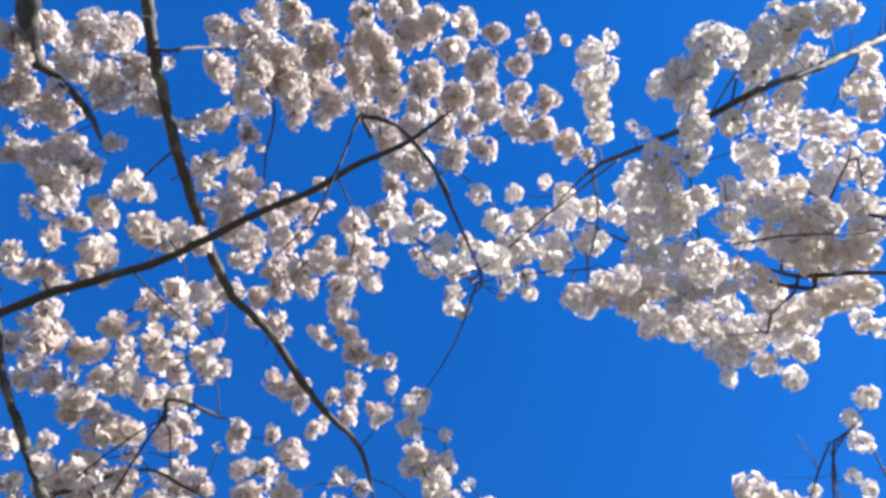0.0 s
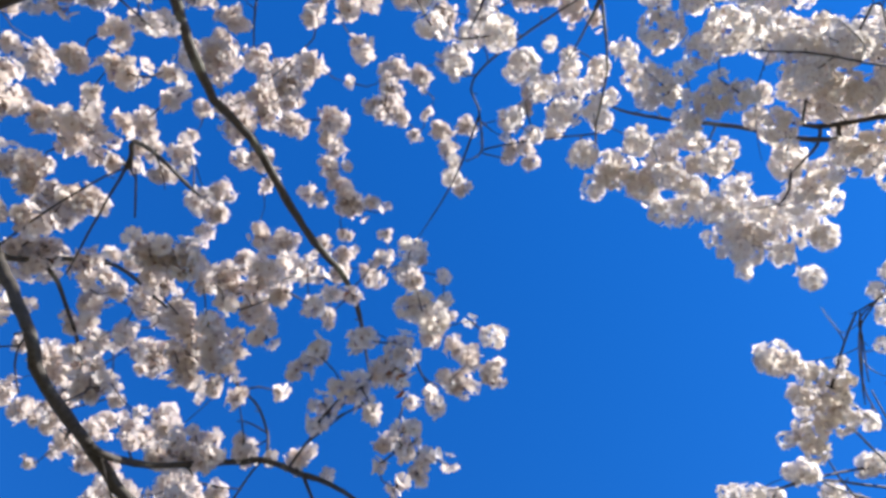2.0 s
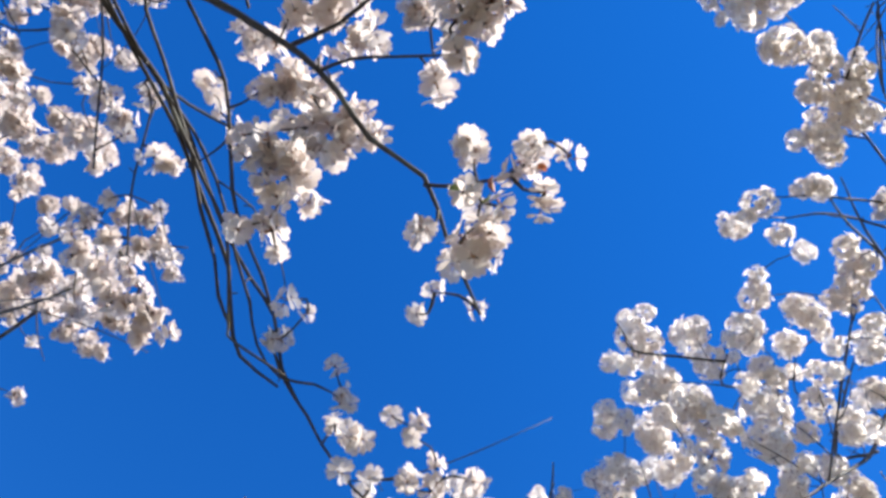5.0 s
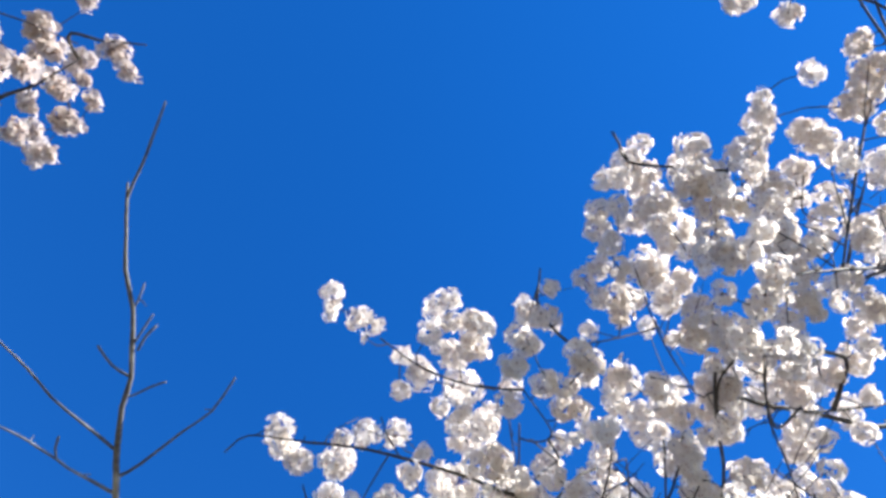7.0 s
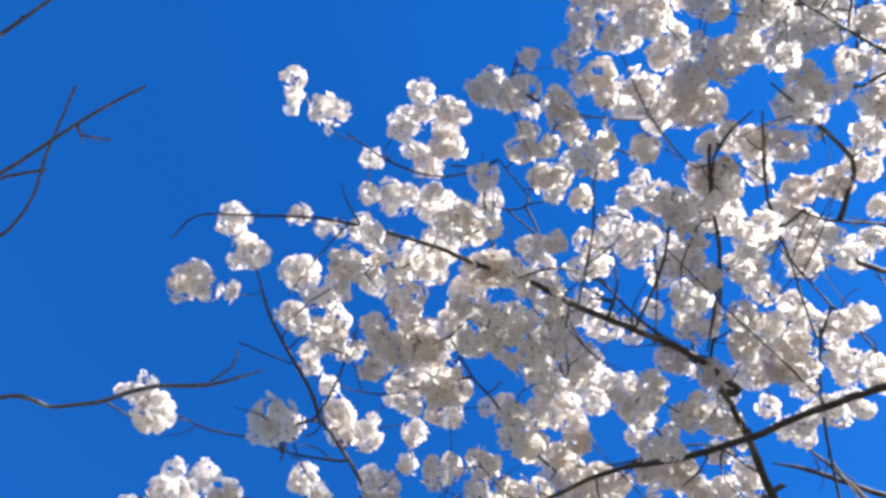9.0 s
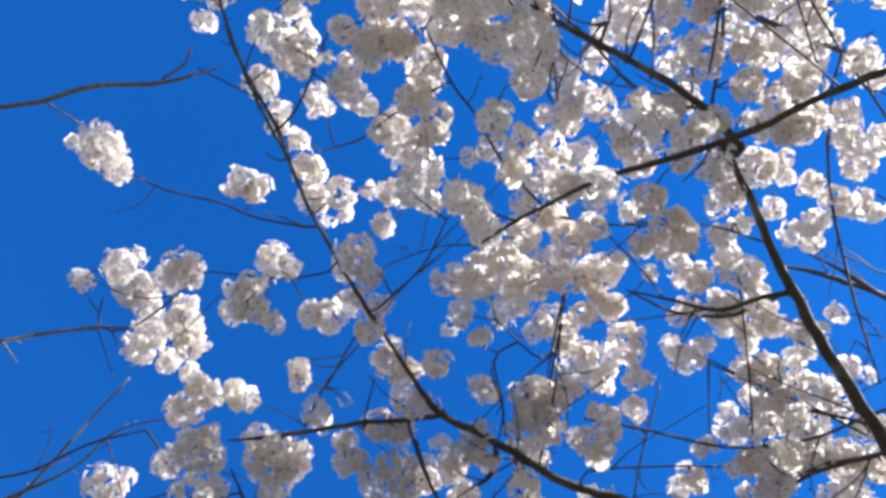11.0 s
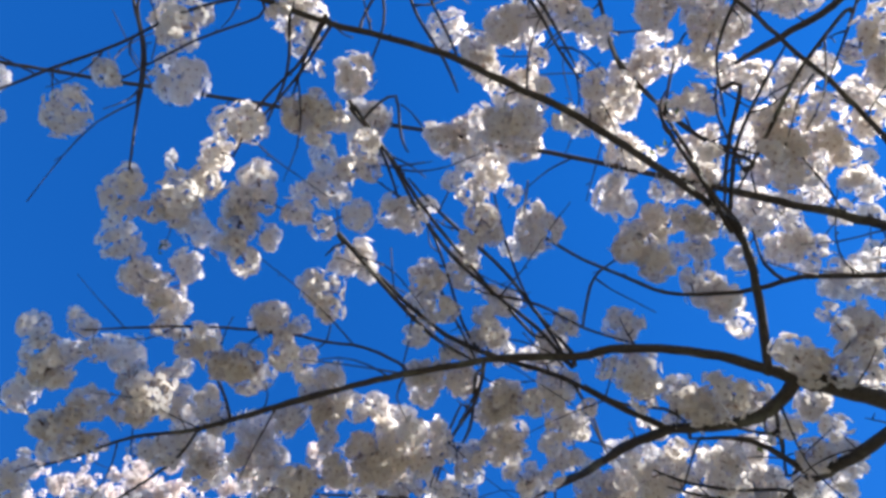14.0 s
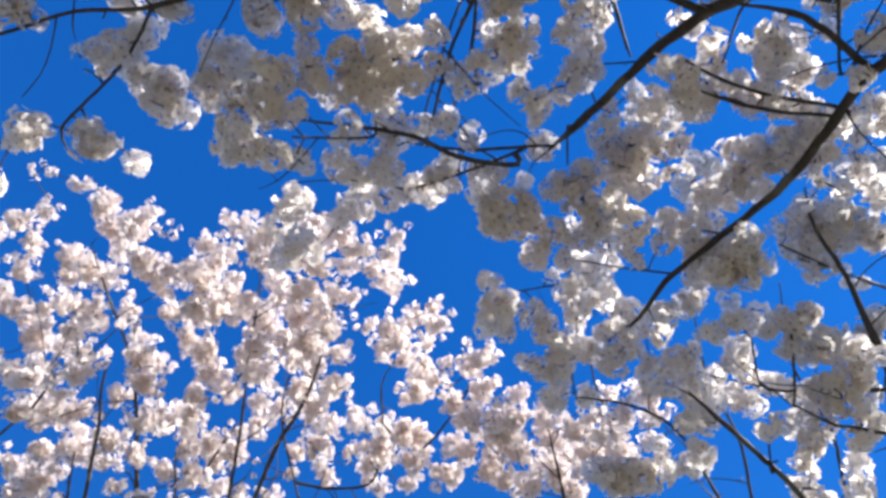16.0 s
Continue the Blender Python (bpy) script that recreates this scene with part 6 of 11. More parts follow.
spray(tree_a, (-1.30, -0.05, 5.74, 0.109), (-1.11, -0.01, 5.65, 0.123), (-0.78, 0.07, 4.89, 0.100), (-0.84, 0.13, 4.62, 0.080), (-0.75, 0.22, 4.82, 0.099), (-0.78, 0.35, 5.14, 0.083), (-0.73, 0.23, 5.45, 0.133), (-0.64, 0.34, 5.56, 0.107))
spray(tree_a, (-0.47, 0.03, 4.21, 0.089), (-0.42, 0.07, 4.76, 0.096), (-0.26, 0.00, 4.21, 0.078), (-0.20, 0.10, 4.18, 0.069), (-0.20, 0.22, 4.45, 0.077), (-0.15, 0.40, 5.51, 0.092), (-0.18, 0.45, 4.95, 0.092), (-0.27, 0.43, 4.59, 0.071))
spray(tree_a, (-0.16, -0.03, 4.74, 0.083), (-0.06, -0.05, 4.66, 0.069), (0.04, 0.05, 4.97, 0.077), (0.04, 0.26, 4.75, 0.086), (-0.02, 0.54, 5.91, 0.102), (0.05, 0.74, 6.15, 0.108), (0.19, 0.56, 5.17, 0.071), (0.18, 0.56, 6.49, 0.096))
spray(tree_a, (-0.38, 0.22, 4.78, 0.074), (-0.08, 0.14, 4.29, 0.082), (0.39, 0.28, 5.23, 0.070), (0.39, 0.42, 5.21, 0.085), (0.53, 0.44, 5.09, 0.082), (0.61, 0.52, 5.04, 0.068), (0.51, 0.30, 5.04, 0.067))
spray(tree_a, (0.18, -0.10, 6.69, 0.107), (0.37, -0.06, 6.57, 0.094), (0.21, 0.14, 5.67, 0.109), (0.29, 0.36, 6.38, 0.130), (0.41, 0.14, 5.45, 0.074), (0.67, 0.01, 5.43, 0.035), (0.56, 0.02, 5.73, 0.078))
spray(tree_a, (-0.10, 0.44, 4.09, 0.059), (-0.54, 0.58, 4.40, 0.034), (-0.72, 0.81, 4.94, 0.054), (-0.74, 0.85, 4.55, 0.061), (-0.81, 0.82, 4.66, 0.062), (-1.05, 0.98, 5.04, 0.071), (-0.97, 0.95, 4.96, 0.038))
spray(tree_a, (-0.56, 0.83, 4.06, 0.061), (-0.61, 1.01, 4.34, 0.058), (-0.44, 1.04, 4.14, 0.043), (-0.44, 0.99, 4.26, 0.063), (-0.48, 1.14, 4.51, 0.041), (-0.50, 1.19, 4.43, 0.049), (-0.46, 1.28, 4.44, 0.049))
spray(tree_a, (-0.47, 0.77, 3.94, 0.048), (-0.38, 0.64, 3.69, 0.031), (-0.30, 0.54, 3.66, 0.042), (-0.16, 0.48, 3.69, 0.025), (-0.19, 0.53, 3.61, 0.029), (-0.24, 0.57, 3.47, 0.046), (-0.26, 0.64, 3.48, 0.039), (-0.25, 0.74, 3.63, 0.034))
spray(tree_a, (-0.78, 1.00, 4.17, 0.054), (-0.82, 1.12, 4.27, 0.050), (-0.72, 1.12, 4.20, 0.051), (-0.73, 1.25, 4.39, 0.040), (-0.60, 1.31, 4.51, 0.034), (-0.55, 1.34, 4.47, 0.036))
spray(tree_a, (-0.90, 0.93, 4.17, 0.041), (-0.79, 1.04, 3.63, 0.045), (-0.67, 1.18, 3.48, 0.030), (-0.63, 1.33, 3.37, 0.041), (-0.59, 1.34, 3.48, 0.044), (-0.50, 1.31, 3.35, 0.046), (-0.52, 1.36, 3.37, 0.040))
spray(tree_a, (-0.41, 1.31, 4.38, 0.053), (-0.29, 1.30, 4.17, 0.034), (-0.25, 1.34, 4.30, 0.024), (-0.45, 1.49, 4.40, 0.032), (-0.45, 1.60, 4.41, 0.051))
spray(tree_a, (-0.62, 1.33, 4.52, 0.038), (-0.69, 1.48, 4.31, 0.060), (-0.69, 1.61, 4.50, 0.031), (-0.70, 1.63, 4.41, 0.047), (-0.55, 1.59, 4.15, 0.029), (-0.55, 1.51, 4.01, 0.040), (-0.46, 1.61, 4.28, 0.049))
spray(tree_a, (-1.38, 1.01, 3.61, 0.044), (-1.29, 1.05, 3.59, 0.048), (-1.12, 1.02, 3.42, 0.049), (-1.16, 1.09, 3.45, 0.041), (-1.11, 1.17, 3.49, 0.051), (-1.00, 1.10, 3.37, 0.031), (-0.99, 1.12, 3.39, 0.049))
spray(tree_a, (-0.90, 1.24, 4.05, 0.022), (-0.97, 1.44, 3.66, 0.030), (-0.96, 1.62, 3.79, 0.051), (-0.71, 1.40, 3.59, 0.041), (-0.86, 1.45, 3.80, 0.024), (-0.70, 1.50, 3.93, 0.038), (-0.58, 1.48, 3.80, 0.044))
spray(tree_a, (-1.14, 1.13, 3.53, 0.043), (-1.27, 1.19, 3.69, 0.042), (-1.10, 1.29, 3.30, 0.035), (-1.08, 1.33, 3.46, 0.035), (-1.02, 1.36, 3.41, 0.028), (-0.95, 1.39, 3.43, 0.027), (-0.87, 1.40, 3.41, 0.022), (-0.96, 1.53, 3.42, 0.036))
spray(tree_a, (-0.99, 0.91, 3.33, 0.034), (-1.00, 0.97, 3.41, 0.042), (-1.04, 0.97, 3.56, 0.033), (-0.96, 0.87, 3.44, 0.039), (-1.13, 0.92, 3.50, 0.044), (-1.09, 1.09, 3.17, 0.040), (-1.03, 1.13, 3.19, 0.041))
spray(tree_a, (-1.18, 1.19, 3.15, 0.036), (-1.15, 1.23, 3.33, 0.043), (-1.14, 1.27, 3.40, 0.050), (-1.14, 1.29, 3.47, 0.037), (-1.23, 1.40, 3.59, 0.040), (-1.03, 1.30, 3.43, 0.040), (-1.10, 1.36, 3.62, 0.039))
spray(tree_a, (-1.32, 1.56, 4.03, 0.048), (-1.14, 1.66, 3.77, 0.031), (-1.05, 1.91, 3.64, 0.018), (-0.94, 1.95, 3.60, 0.049), (-1.03, 2.09, 3.46, 0.037), (-1.16, 2.17, 3.51, 0.053), (-1.05, 2.08, 3.47, 0.041))
spray(tree_a, (-1.14, 1.51, 3.64, 0.057), (-1.05, 1.47, 3.32, 0.029), (-0.96, 1.44, 3.28, 0.031), (-0.99, 1.51, 3.26, 0.026), (-0.93, 1.58, 3.18, 0.047), (-0.92, 1.59, 3.43, 0.036), (-0.73, 1.52, 3.24, 0.036), (-0.67, 1.51, 3.24, 0.045))
spray(tree_a, (-1.30, 1.73, 4.36, 0.070), (-1.24, 1.83, 4.37, 0.045), (-1.34, 1.83, 4.42, 0.059), (-1.28, 2.02, 4.34, 0.076), (-1.30, 2.01, 4.21, 0.027), (-1.17, 1.79, 4.16, 0.033), (-1.19, 1.93, 3.78, 0.028))
spray(tree_a, (-1.19, 1.67, 4.29, 0.037), (-0.87, 1.55, 3.98, 0.043), (-1.06, 1.48, 4.45, 0.047), (-0.79, 1.46, 4.33, 0.048), (-1.14, 1.20, 4.26, 0.053))
spray(tree_a, (-0.51, 1.36, 3.59, 0.028), (-0.37, 1.38, 3.48, 0.017), (-0.30, 1.47, 3.56, 0.029))
spray(tree_a, (-0.36, 1.29, 3.24, 0.018), (-0.52, 1.39, 3.27, 0.045), (-0.50, 1.42, 3.28, 0.035), (-0.48, 1.44, 3.21, 0.038), (-0.55, 1.48, 3.23, 0.038), (-0.59, 1.53, 3.21, 0.032), (-0.60, 1.55, 3.15, 0.027), (-0.57, 1.60, 3.19, 0.036))
spray(tree_a, (-0.28, 1.49, 4.11, 0.040), (-0.32, 1.66, 4.30, 0.033), (-0.15, 1.66, 4.28, 0.022), (-0.13, 1.57, 4.37, 0.046), (-0.13, 1.49, 3.82, 0.044), (-0.10, 1.72, 4.12, 0.047), (-0.01, 1.72, 4.04, 0.041), (0.03, 1.79, 3.89, 0.043))
spray(tree_a, (-1.01, 1.31, 3.44, 0.021), (-0.73, 1.44, 3.32, 0.047), (-0.73, 1.43, 3.34, 0.040), (-0.70, 1.47, 3.30, 0.036), (-0.62, 1.45, 3.27, 0.046), (-0.55, 1.34, 3.16, 0.033), (-0.56, 1.26, 3.09, 0.034), (-0.58, 1.21, 3.01, 0.029))
spray(tree_a, (-0.64, 1.16, 3.02, 0.046), (-0.60, 1.18, 3.04, 0.041), (-0.74, 1.29, 3.23, 0.047), (-0.52, 1.33, 2.95, 0.034), (-0.51, 1.38, 2.94, 0.031), (-0.31, 1.39, 2.89, 0.035), (-0.27, 1.35, 2.90, 0.035), (-0.20, 1.42, 2.88, 0.040))
spray(tree_a, (-0.68, 1.54, 3.32, 0.032), (-0.45, 1.62, 3.23, 0.021), (-0.31, 1.59, 3.01, 0.015), (-0.27, 1.53, 2.96, 0.018), (-0.29, 1.51, 2.97, 0.024), (-0.22, 1.49, 3.03, 0.024), (-0.20, 1.54, 3.02, 0.025), (-0.11, 1.59, 3.14, 0.016))
spray(tree_a, (-1.12, 1.77, 3.59, 0.038), (-0.94, 1.99, 3.21, 0.036), (-1.01, 2.18, 3.43, 0.025), (-0.91, 2.13, 3.58, 0.039), (-0.91, 2.28, 3.57, 0.040), (-1.14, 2.25, 3.61, 0.051), (-1.16, 2.30, 3.47, 0.043))
spray(tree_a, (-1.02, 2.06, 4.14, 0.040), (-0.98, 2.04, 3.98, 0.025), (-1.23, 2.18, 3.89, 0.028), (-1.17, 2.30, 4.01, 0.055), (-1.29, 2.27, 4.09, 0.050), (-1.54, 2.33, 4.07, 0.040), (-1.55, 2.30, 4.21, 0.055), (-1.62, 2.39, 4.45, 0.060))
spray(tree_a, (-1.54, 2.08, 3.91, 0.051), (-1.42, 1.93, 3.64, 0.032), (-1.35, 2.40, 3.67, 0.038), (-1.11, 2.53, 3.79, 0.028), (-1.22, 2.61, 3.81, 0.022), (-1.17, 2.80, 3.60, 0.026), (-1.12, 2.83, 3.57, 0.021))
spray(tree_a, (-2.01, 2.54, 4.64, 0.059), (-1.79, 2.50, 4.41, 0.035), (-1.71, 2.36, 4.22, 0.045), (-1.74, 2.24, 4.26, 0.067), (-1.85, 2.31, 4.56, 0.070), (-1.64, 2.04, 4.31, 0.056), (-1.50, 2.01, 4.23, 0.044), (-1.78, 2.02, 4.35, 0.064))
spray(tree_a, (-1.85, 2.46, 4.17, 0.035), (-1.89, 2.55, 4.41, 0.038), (-1.55, 2.42, 4.12, 0.054), (-1.53, 2.55, 4.14, 0.027), (-1.45, 2.51, 4.10, 0.046), (-1.53, 2.52, 4.27, 0.046), (-1.41, 2.61, 4.16, 0.045), (-1.58, 2.72, 4.12, 0.045))
spray(tree_a, (-0.67, 1.77, 3.00, 0.035), (-0.67, 1.82, 2.99, 0.032), (-0.59, 1.87, 2.95, 0.025), (-0.56, 1.86, 2.87, 0.025), (-0.57, 1.79, 2.87, 0.036), (-0.68, 1.78, 3.15, 0.039), (-0.69, 1.79, 3.22, 0.036), (-0.52, 1.81, 2.87, 0.019))
spray(tree_a, (-0.77, 1.83, 3.26, 0.049), (-0.69, 1.79, 3.22, 0.048), (-0.80, 1.81, 3.24, 0.047), (-0.68, 1.83, 2.95, 0.033), (-0.71, 1.76, 3.15, 0.048), (-0.62, 1.73, 3.11, 0.041), (-0.56, 1.81, 3.25, 0.029), (-0.42, 1.84, 2.87, 0.012))
spray(tree_a, (-0.68, 1.79, 3.23, 0.036), (-0.76, 1.89, 2.98, 0.027), (-0.44, 1.85, 2.86, 0.024), (-0.36, 1.92, 2.89, 0.012), (-0.28, 1.87, 2.80, 0.017))
spray(tree_a, (-1.62, 2.55, 3.78, 0.041), (-1.67, 2.70, 4.13, 0.027), (-1.74, 2.87, 4.23, 0.051), (-1.57, 2.81, 4.13, 0.033), (-1.67, 2.77, 4.23, 0.040), (-1.69, 2.91, 4.09, 0.045), (-1.68, 2.96, 4.12, 0.032), (-1.55, 2.93, 4.07, 0.067))
spray(tree_a, (-0.15, 1.41, 2.94, 0.028), (-0.14, 1.43, 2.93, 0.023), (-0.11, 1.40, 2.89, 0.030), (-0.16, 1.48, 2.86, 0.035), (-0.28, 1.50, 2.86, 0.025), (-0.16, 1.64, 2.92, 0.014), (-0.12, 1.67, 2.88, 0.017), (-0.04, 1.71, 2.83, 0.013))
spray(tree_a, (-0.07, 1.74, 3.88, 0.049), (0.08, 1.75, 3.75, 0.044), (0.07, 1.78, 3.75, 0.036), (0.16, 1.80, 3.71, 0.027), (0.08, 1.91, 3.84, 0.023), (0.03, 1.92, 3.87, 0.043), (-0.00, 1.79, 3.15, 0.025), (-0.07, 1.69, 3.02, 0.027))
spray(tree_a, (-0.09, 1.57, 2.92, 0.032), (-0.10, 1.65, 2.98, 0.031), (-0.15, 1.64, 3.00, 0.027), (-0.07, 1.74, 3.01, 0.019), (-0.13, 1.79, 2.82, 0.028), (-0.10, 1.78, 2.79, 0.024), (-0.12, 1.82, 2.78, 0.019), (-0.08, 1.83, 2.80, 0.032))
spray(tree_a, (0.07, 1.66, 2.74, 0.021), (-0.02, 1.68, 2.74, 0.027), (-0.01, 1.72, 2.71, 0.027), (0.01, 1.77, 2.71, 0.036), (-0.02, 1.85, 2.72, 0.041), (-0.01, 1.90, 2.67, 0.025), (0.00, 1.93, 2.66, 0.036), (-0.02, 1.98, 2.71, 0.024))
spray(tree_a, (0.16, 1.70, 2.81, 0.013), (0.18, 1.75, 2.82, 0.019), (0.12, 1.78, 2.68, 0.022), (0.07, 1.71, 2.62, 0.028), (0.07, 1.67, 2.60, 0.022), (0.11, 1.67, 2.60, 0.020), (0.09, 1.81, 2.57, 0.036), (0.13, 1.83, 2.55, 0.019))
spray(tree_a, (-1.40, 1.12, 4.28, 0.038), (-0.88, 0.97, 4.92, 0.056), (-0.76, 0.96, 4.89, 0.050), (-0.80, 1.07, 4.89, 0.038), (-0.60, 0.81, 4.93, 0.036), (-0.47, 0.86, 4.95, 0.033), (-0.30, 0.84, 4.95, 0.031))
spray(tree_a, (-0.32, 1.02, 5.04, 0.040), (-0.16, 1.13, 5.19, 0.041), (-0.09, 1.03, 5.15, 0.039), (-0.02, 1.10, 5.06, 0.059), (0.00, 1.22, 5.21, 0.051), (0.10, 1.12, 5.27, 0.062), (0.30, 1.08, 5.12, 0.060))
spray(tree_a, (-0.12, 0.84, 4.95, 0.056), (0.05, 1.38, 5.18, 0.057), (0.08, 1.38, 4.95, 0.046), (0.36, 1.26, 5.36, 0.065), (0.47, 1.22, 5.38, 0.053), (0.42, 1.00, 5.07, 0.048), (0.44, 0.91, 5.02, 0.058), (0.46, 1.30, 5.24, 0.051))
spray(tree_a, (-0.18, 1.59, 2.55, 0.031), (-0.21, 1.61, 2.55, 0.024), (-0.21, 1.62, 2.59, 0.035), (-0.18, 1.66, 2.56, 0.019), (-0.19, 1.66, 2.54, 0.024), (-0.17, 1.63, 2.54, 0.024), (-0.13, 1.64, 2.54, 0.028), (-0.11, 1.67, 2.53, 0.020))
spray(tree_a, (-0.23, 1.67, 2.53, 0.020), (-0.22, 1.69, 2.56, 0.030), (-0.17, 1.70, 2.52, 0.017), (-0.30, 1.75, 3.04, 0.021), (-0.42, 1.81, 3.21, 0.035), (-0.48, 1.78, 3.17, 0.019), (-0.30, 1.85, 2.80, 0.014))
spray(tree_a, (-1.41, 2.86, 4.03, 0.062), (-1.44, 2.99, 4.25, 0.072), (-1.42, 3.01, 4.10, 0.046), (-1.28, 3.01, 4.07, 0.045), (-1.18, 2.93, 4.07, 0.045), (-1.19, 2.85, 4.06, 0.055), (-1.05, 2.74, 4.09, 0.045), (-0.96, 2.74, 4.03, 0.044))
spray(tree_a, (-1.14, 2.64, 4.18, 0.049), (-1.01, 2.64, 4.09, 0.044), (-1.21, 2.91, 4.58, 0.057), (-1.15, 3.00, 4.56, 0.041), (-1.27, 3.12, 4.49, 0.041))
spray(tree_a, (-0.15, 1.70, 2.74, 0.018), (-0.06, 1.81, 2.78, 0.029), (-0.08, 1.88, 2.78, 0.034), (-0.12, 1.90, 2.79, 0.020), (-0.14, 1.91, 2.79, 0.017), (-0.17, 1.89, 2.78, 0.029), (-0.16, 1.87, 2.79, 0.020), (-0.18, 1.95, 2.77, 0.009))
spray(tree_a, (0.11, 1.86, 2.46, 0.029), (0.12, 1.88, 2.47, 0.017), (0.14, 1.87, 2.45, 0.018), (0.09, 1.91, 2.45, 0.010), (0.07, 1.90, 2.48, 0.019), (0.06, 1.89, 2.49, 0.021), (0.06, 1.91, 2.50, 0.021), (0.05, 1.86, 2.51, 0.027))
spray(tree_a, (-0.06, 1.98, 2.75, 0.034), (-0.06, 2.01, 2.74, 0.026), (-0.09, 2.02, 2.75, 0.024), (-0.13, 2.01, 2.77, 0.030), (-0.14, 1.95, 2.76, 0.034), (-0.18, 1.96, 2.76, 0.014), (-0.20, 2.04, 2.81, 0.033), (-0.22, 2.07, 2.85, 0.018))
spray(tree_a, (-0.13, 2.12, 2.76, 0.035), (-0.16, 2.12, 2.76, 0.027), (-0.17, 2.15, 2.76, 0.022), (-0.12, 2.14, 2.75, 0.024), (-0.09, 2.15, 2.71, 0.029), (-0.14, 2.18, 2.71, 0.023), (-0.10, 2.19, 2.66, 0.025), (-0.06, 2.19, 2.67, 0.025))
spray(tree_a, (-0.08, 2.10, 2.74, 0.025), (-0.02, 2.17, 2.69, 0.029), (0.01, 2.20, 2.68, 0.017), (-0.00, 2.21, 2.66, 0.013), (-0.04, 2.22, 2.66, 0.016), (-0.05, 2.20, 2.67, 0.029), (-0.07, 2.22, 2.63, 0.019), (-0.10, 2.21, 2.62, 0.026))
spray(tree_a, (-0.16, 2.19, 2.64, 0.020), (-0.15, 2.21, 2.57, 0.026), (-0.17, 2.22, 2.55, 0.013), (-0.14, 2.25, 2.55, 0.022), (-0.13, 2.26, 2.54, 0.020), (-0.12, 2.28, 2.54, 0.015), (-0.13, 2.32, 2.52, 0.018), (-0.13, 2.36, 2.54, 0.012))
spray(tree_a, (-0.23, 2.22, 2.75, 0.018), (-0.27, 2.21, 2.86, 0.019), (-0.31, 2.18, 2.90, 0.013), (-0.33, 2.14, 2.93, 0.024), (-0.35, 2.12, 2.94, 0.016), (-0.46, 2.15, 2.94, 0.024), (-0.44, 2.26, 2.88, 0.024), (-0.41, 2.27, 2.87, 0.016))
spray(tree_a, (-0.11, 2.23, 2.55, 0.030), (-0.09, 2.25, 2.55, 0.021), (-0.08, 2.29, 2.57, 0.022), (-0.18, 2.32, 2.52, 0.018), (-0.15, 2.47, 2.64, 0.021), (-0.13, 2.52, 2.72, 0.012), (-0.18, 2.57, 2.72, 0.022), (-0.10, 2.66, 2.80, 0.020))
spray(tree_a, (0.19, 1.92, 2.41, 0.019), (0.20, 1.93, 2.41, 0.010), (0.20, 1.94, 2.41, 0.013), (0.22, 1.91, 2.41, 0.008), (0.23, 1.89, 2.42, 0.017), (0.22, 1.88, 2.42, 0.012), (0.24, 1.93, 2.41, 0.011), (0.18, 2.01, 2.41, 0.020))
spray(tree_a, (0.13, 2.02, 2.42, 0.018), (0.13, 2.05, 2.41, 0.015), (0.15, 2.05, 2.41, 0.020), (0.16, 2.04, 2.41, 0.014), (0.17, 2.03, 2.41, 0.017), (0.19, 2.03, 2.41, 0.014), (0.13, 2.08, 2.40, 0.016), (0.14, 2.09, 2.40, 0.013))
spray(tree_a, (0.11, 2.13, 2.48, 0.017), (0.11, 2.11, 2.49, 0.013), (0.15, 2.20, 2.39, 0.010), (0.18, 2.26, 2.37, 0.015), (0.17, 2.29, 2.37, 0.015), (0.15, 2.32, 2.36, 0.015), (0.13, 2.33, 2.38, 0.018))
spray(tree_a, (-1.49, 2.94, 4.47, 0.049), (-1.55, 3.02, 4.71, 0.053), (-1.41, 2.95, 4.66, 0.064), (-1.41, 3.04, 4.68, 0.043), (-1.42, 3.06, 4.51, 0.050), (-1.39, 3.09, 4.50, 0.034), (-1.53, 3.23, 4.70, 0.052), (-1.40, 3.20, 4.51, 0.063))
spray(tree_a, (-1.54, 3.14, 4.49, 0.041), (-1.67, 3.27, 4.74, 0.059), (-1.62, 3.25, 4.49, 0.057), (-1.60, 3.35, 4.57, 0.059), (-1.51, 3.35, 4.47, 0.044), (-1.46, 3.34, 4.44, 0.032), (-1.34, 3.23, 4.47, 0.027), (-1.74, 3.11, 4.76, 0.034))
spray(tree_a, (-0.76, 2.01, 3.26, 0.040), (-0.68, 2.16, 3.22, 0.033), (-0.62, 2.21, 3.16, 0.036), (-0.61, 2.24, 3.14, 0.019), (-0.66, 2.42, 3.02, 0.027), (-0.63, 2.46, 3.03, 0.027), (-0.71, 2.50, 3.05, 0.035), (-0.73, 2.45, 3.07, 0.023))
spray(tree_a, (-1.46, 2.40, 4.34, 0.063), (-1.89, 3.18, 4.53, 0.048), (-1.58, 3.20, 3.85, 0.024), (-1.46, 3.25, 3.84, 0.028), (-1.25, 2.96, 3.66, 0.018), (-1.04, 2.63, 3.45, 0.024), (-0.93, 2.69, 3.39, 0.035), (-0.71, 2.62, 3.48, 0.016))
spray(tree_a, (0.04, 1.85, 2.46, 0.023), (0.08, 1.86, 2.48, 0.024), (0.22, 2.19, 2.37, 0.013), (0.26, 2.20, 2.36, 0.013), (0.23, 2.24, 2.35, 0.012), (0.23, 2.26, 2.35, 0.008), (0.09, 2.29, 2.39, 0.013), (0.16, 2.43, 2.49, 0.010))
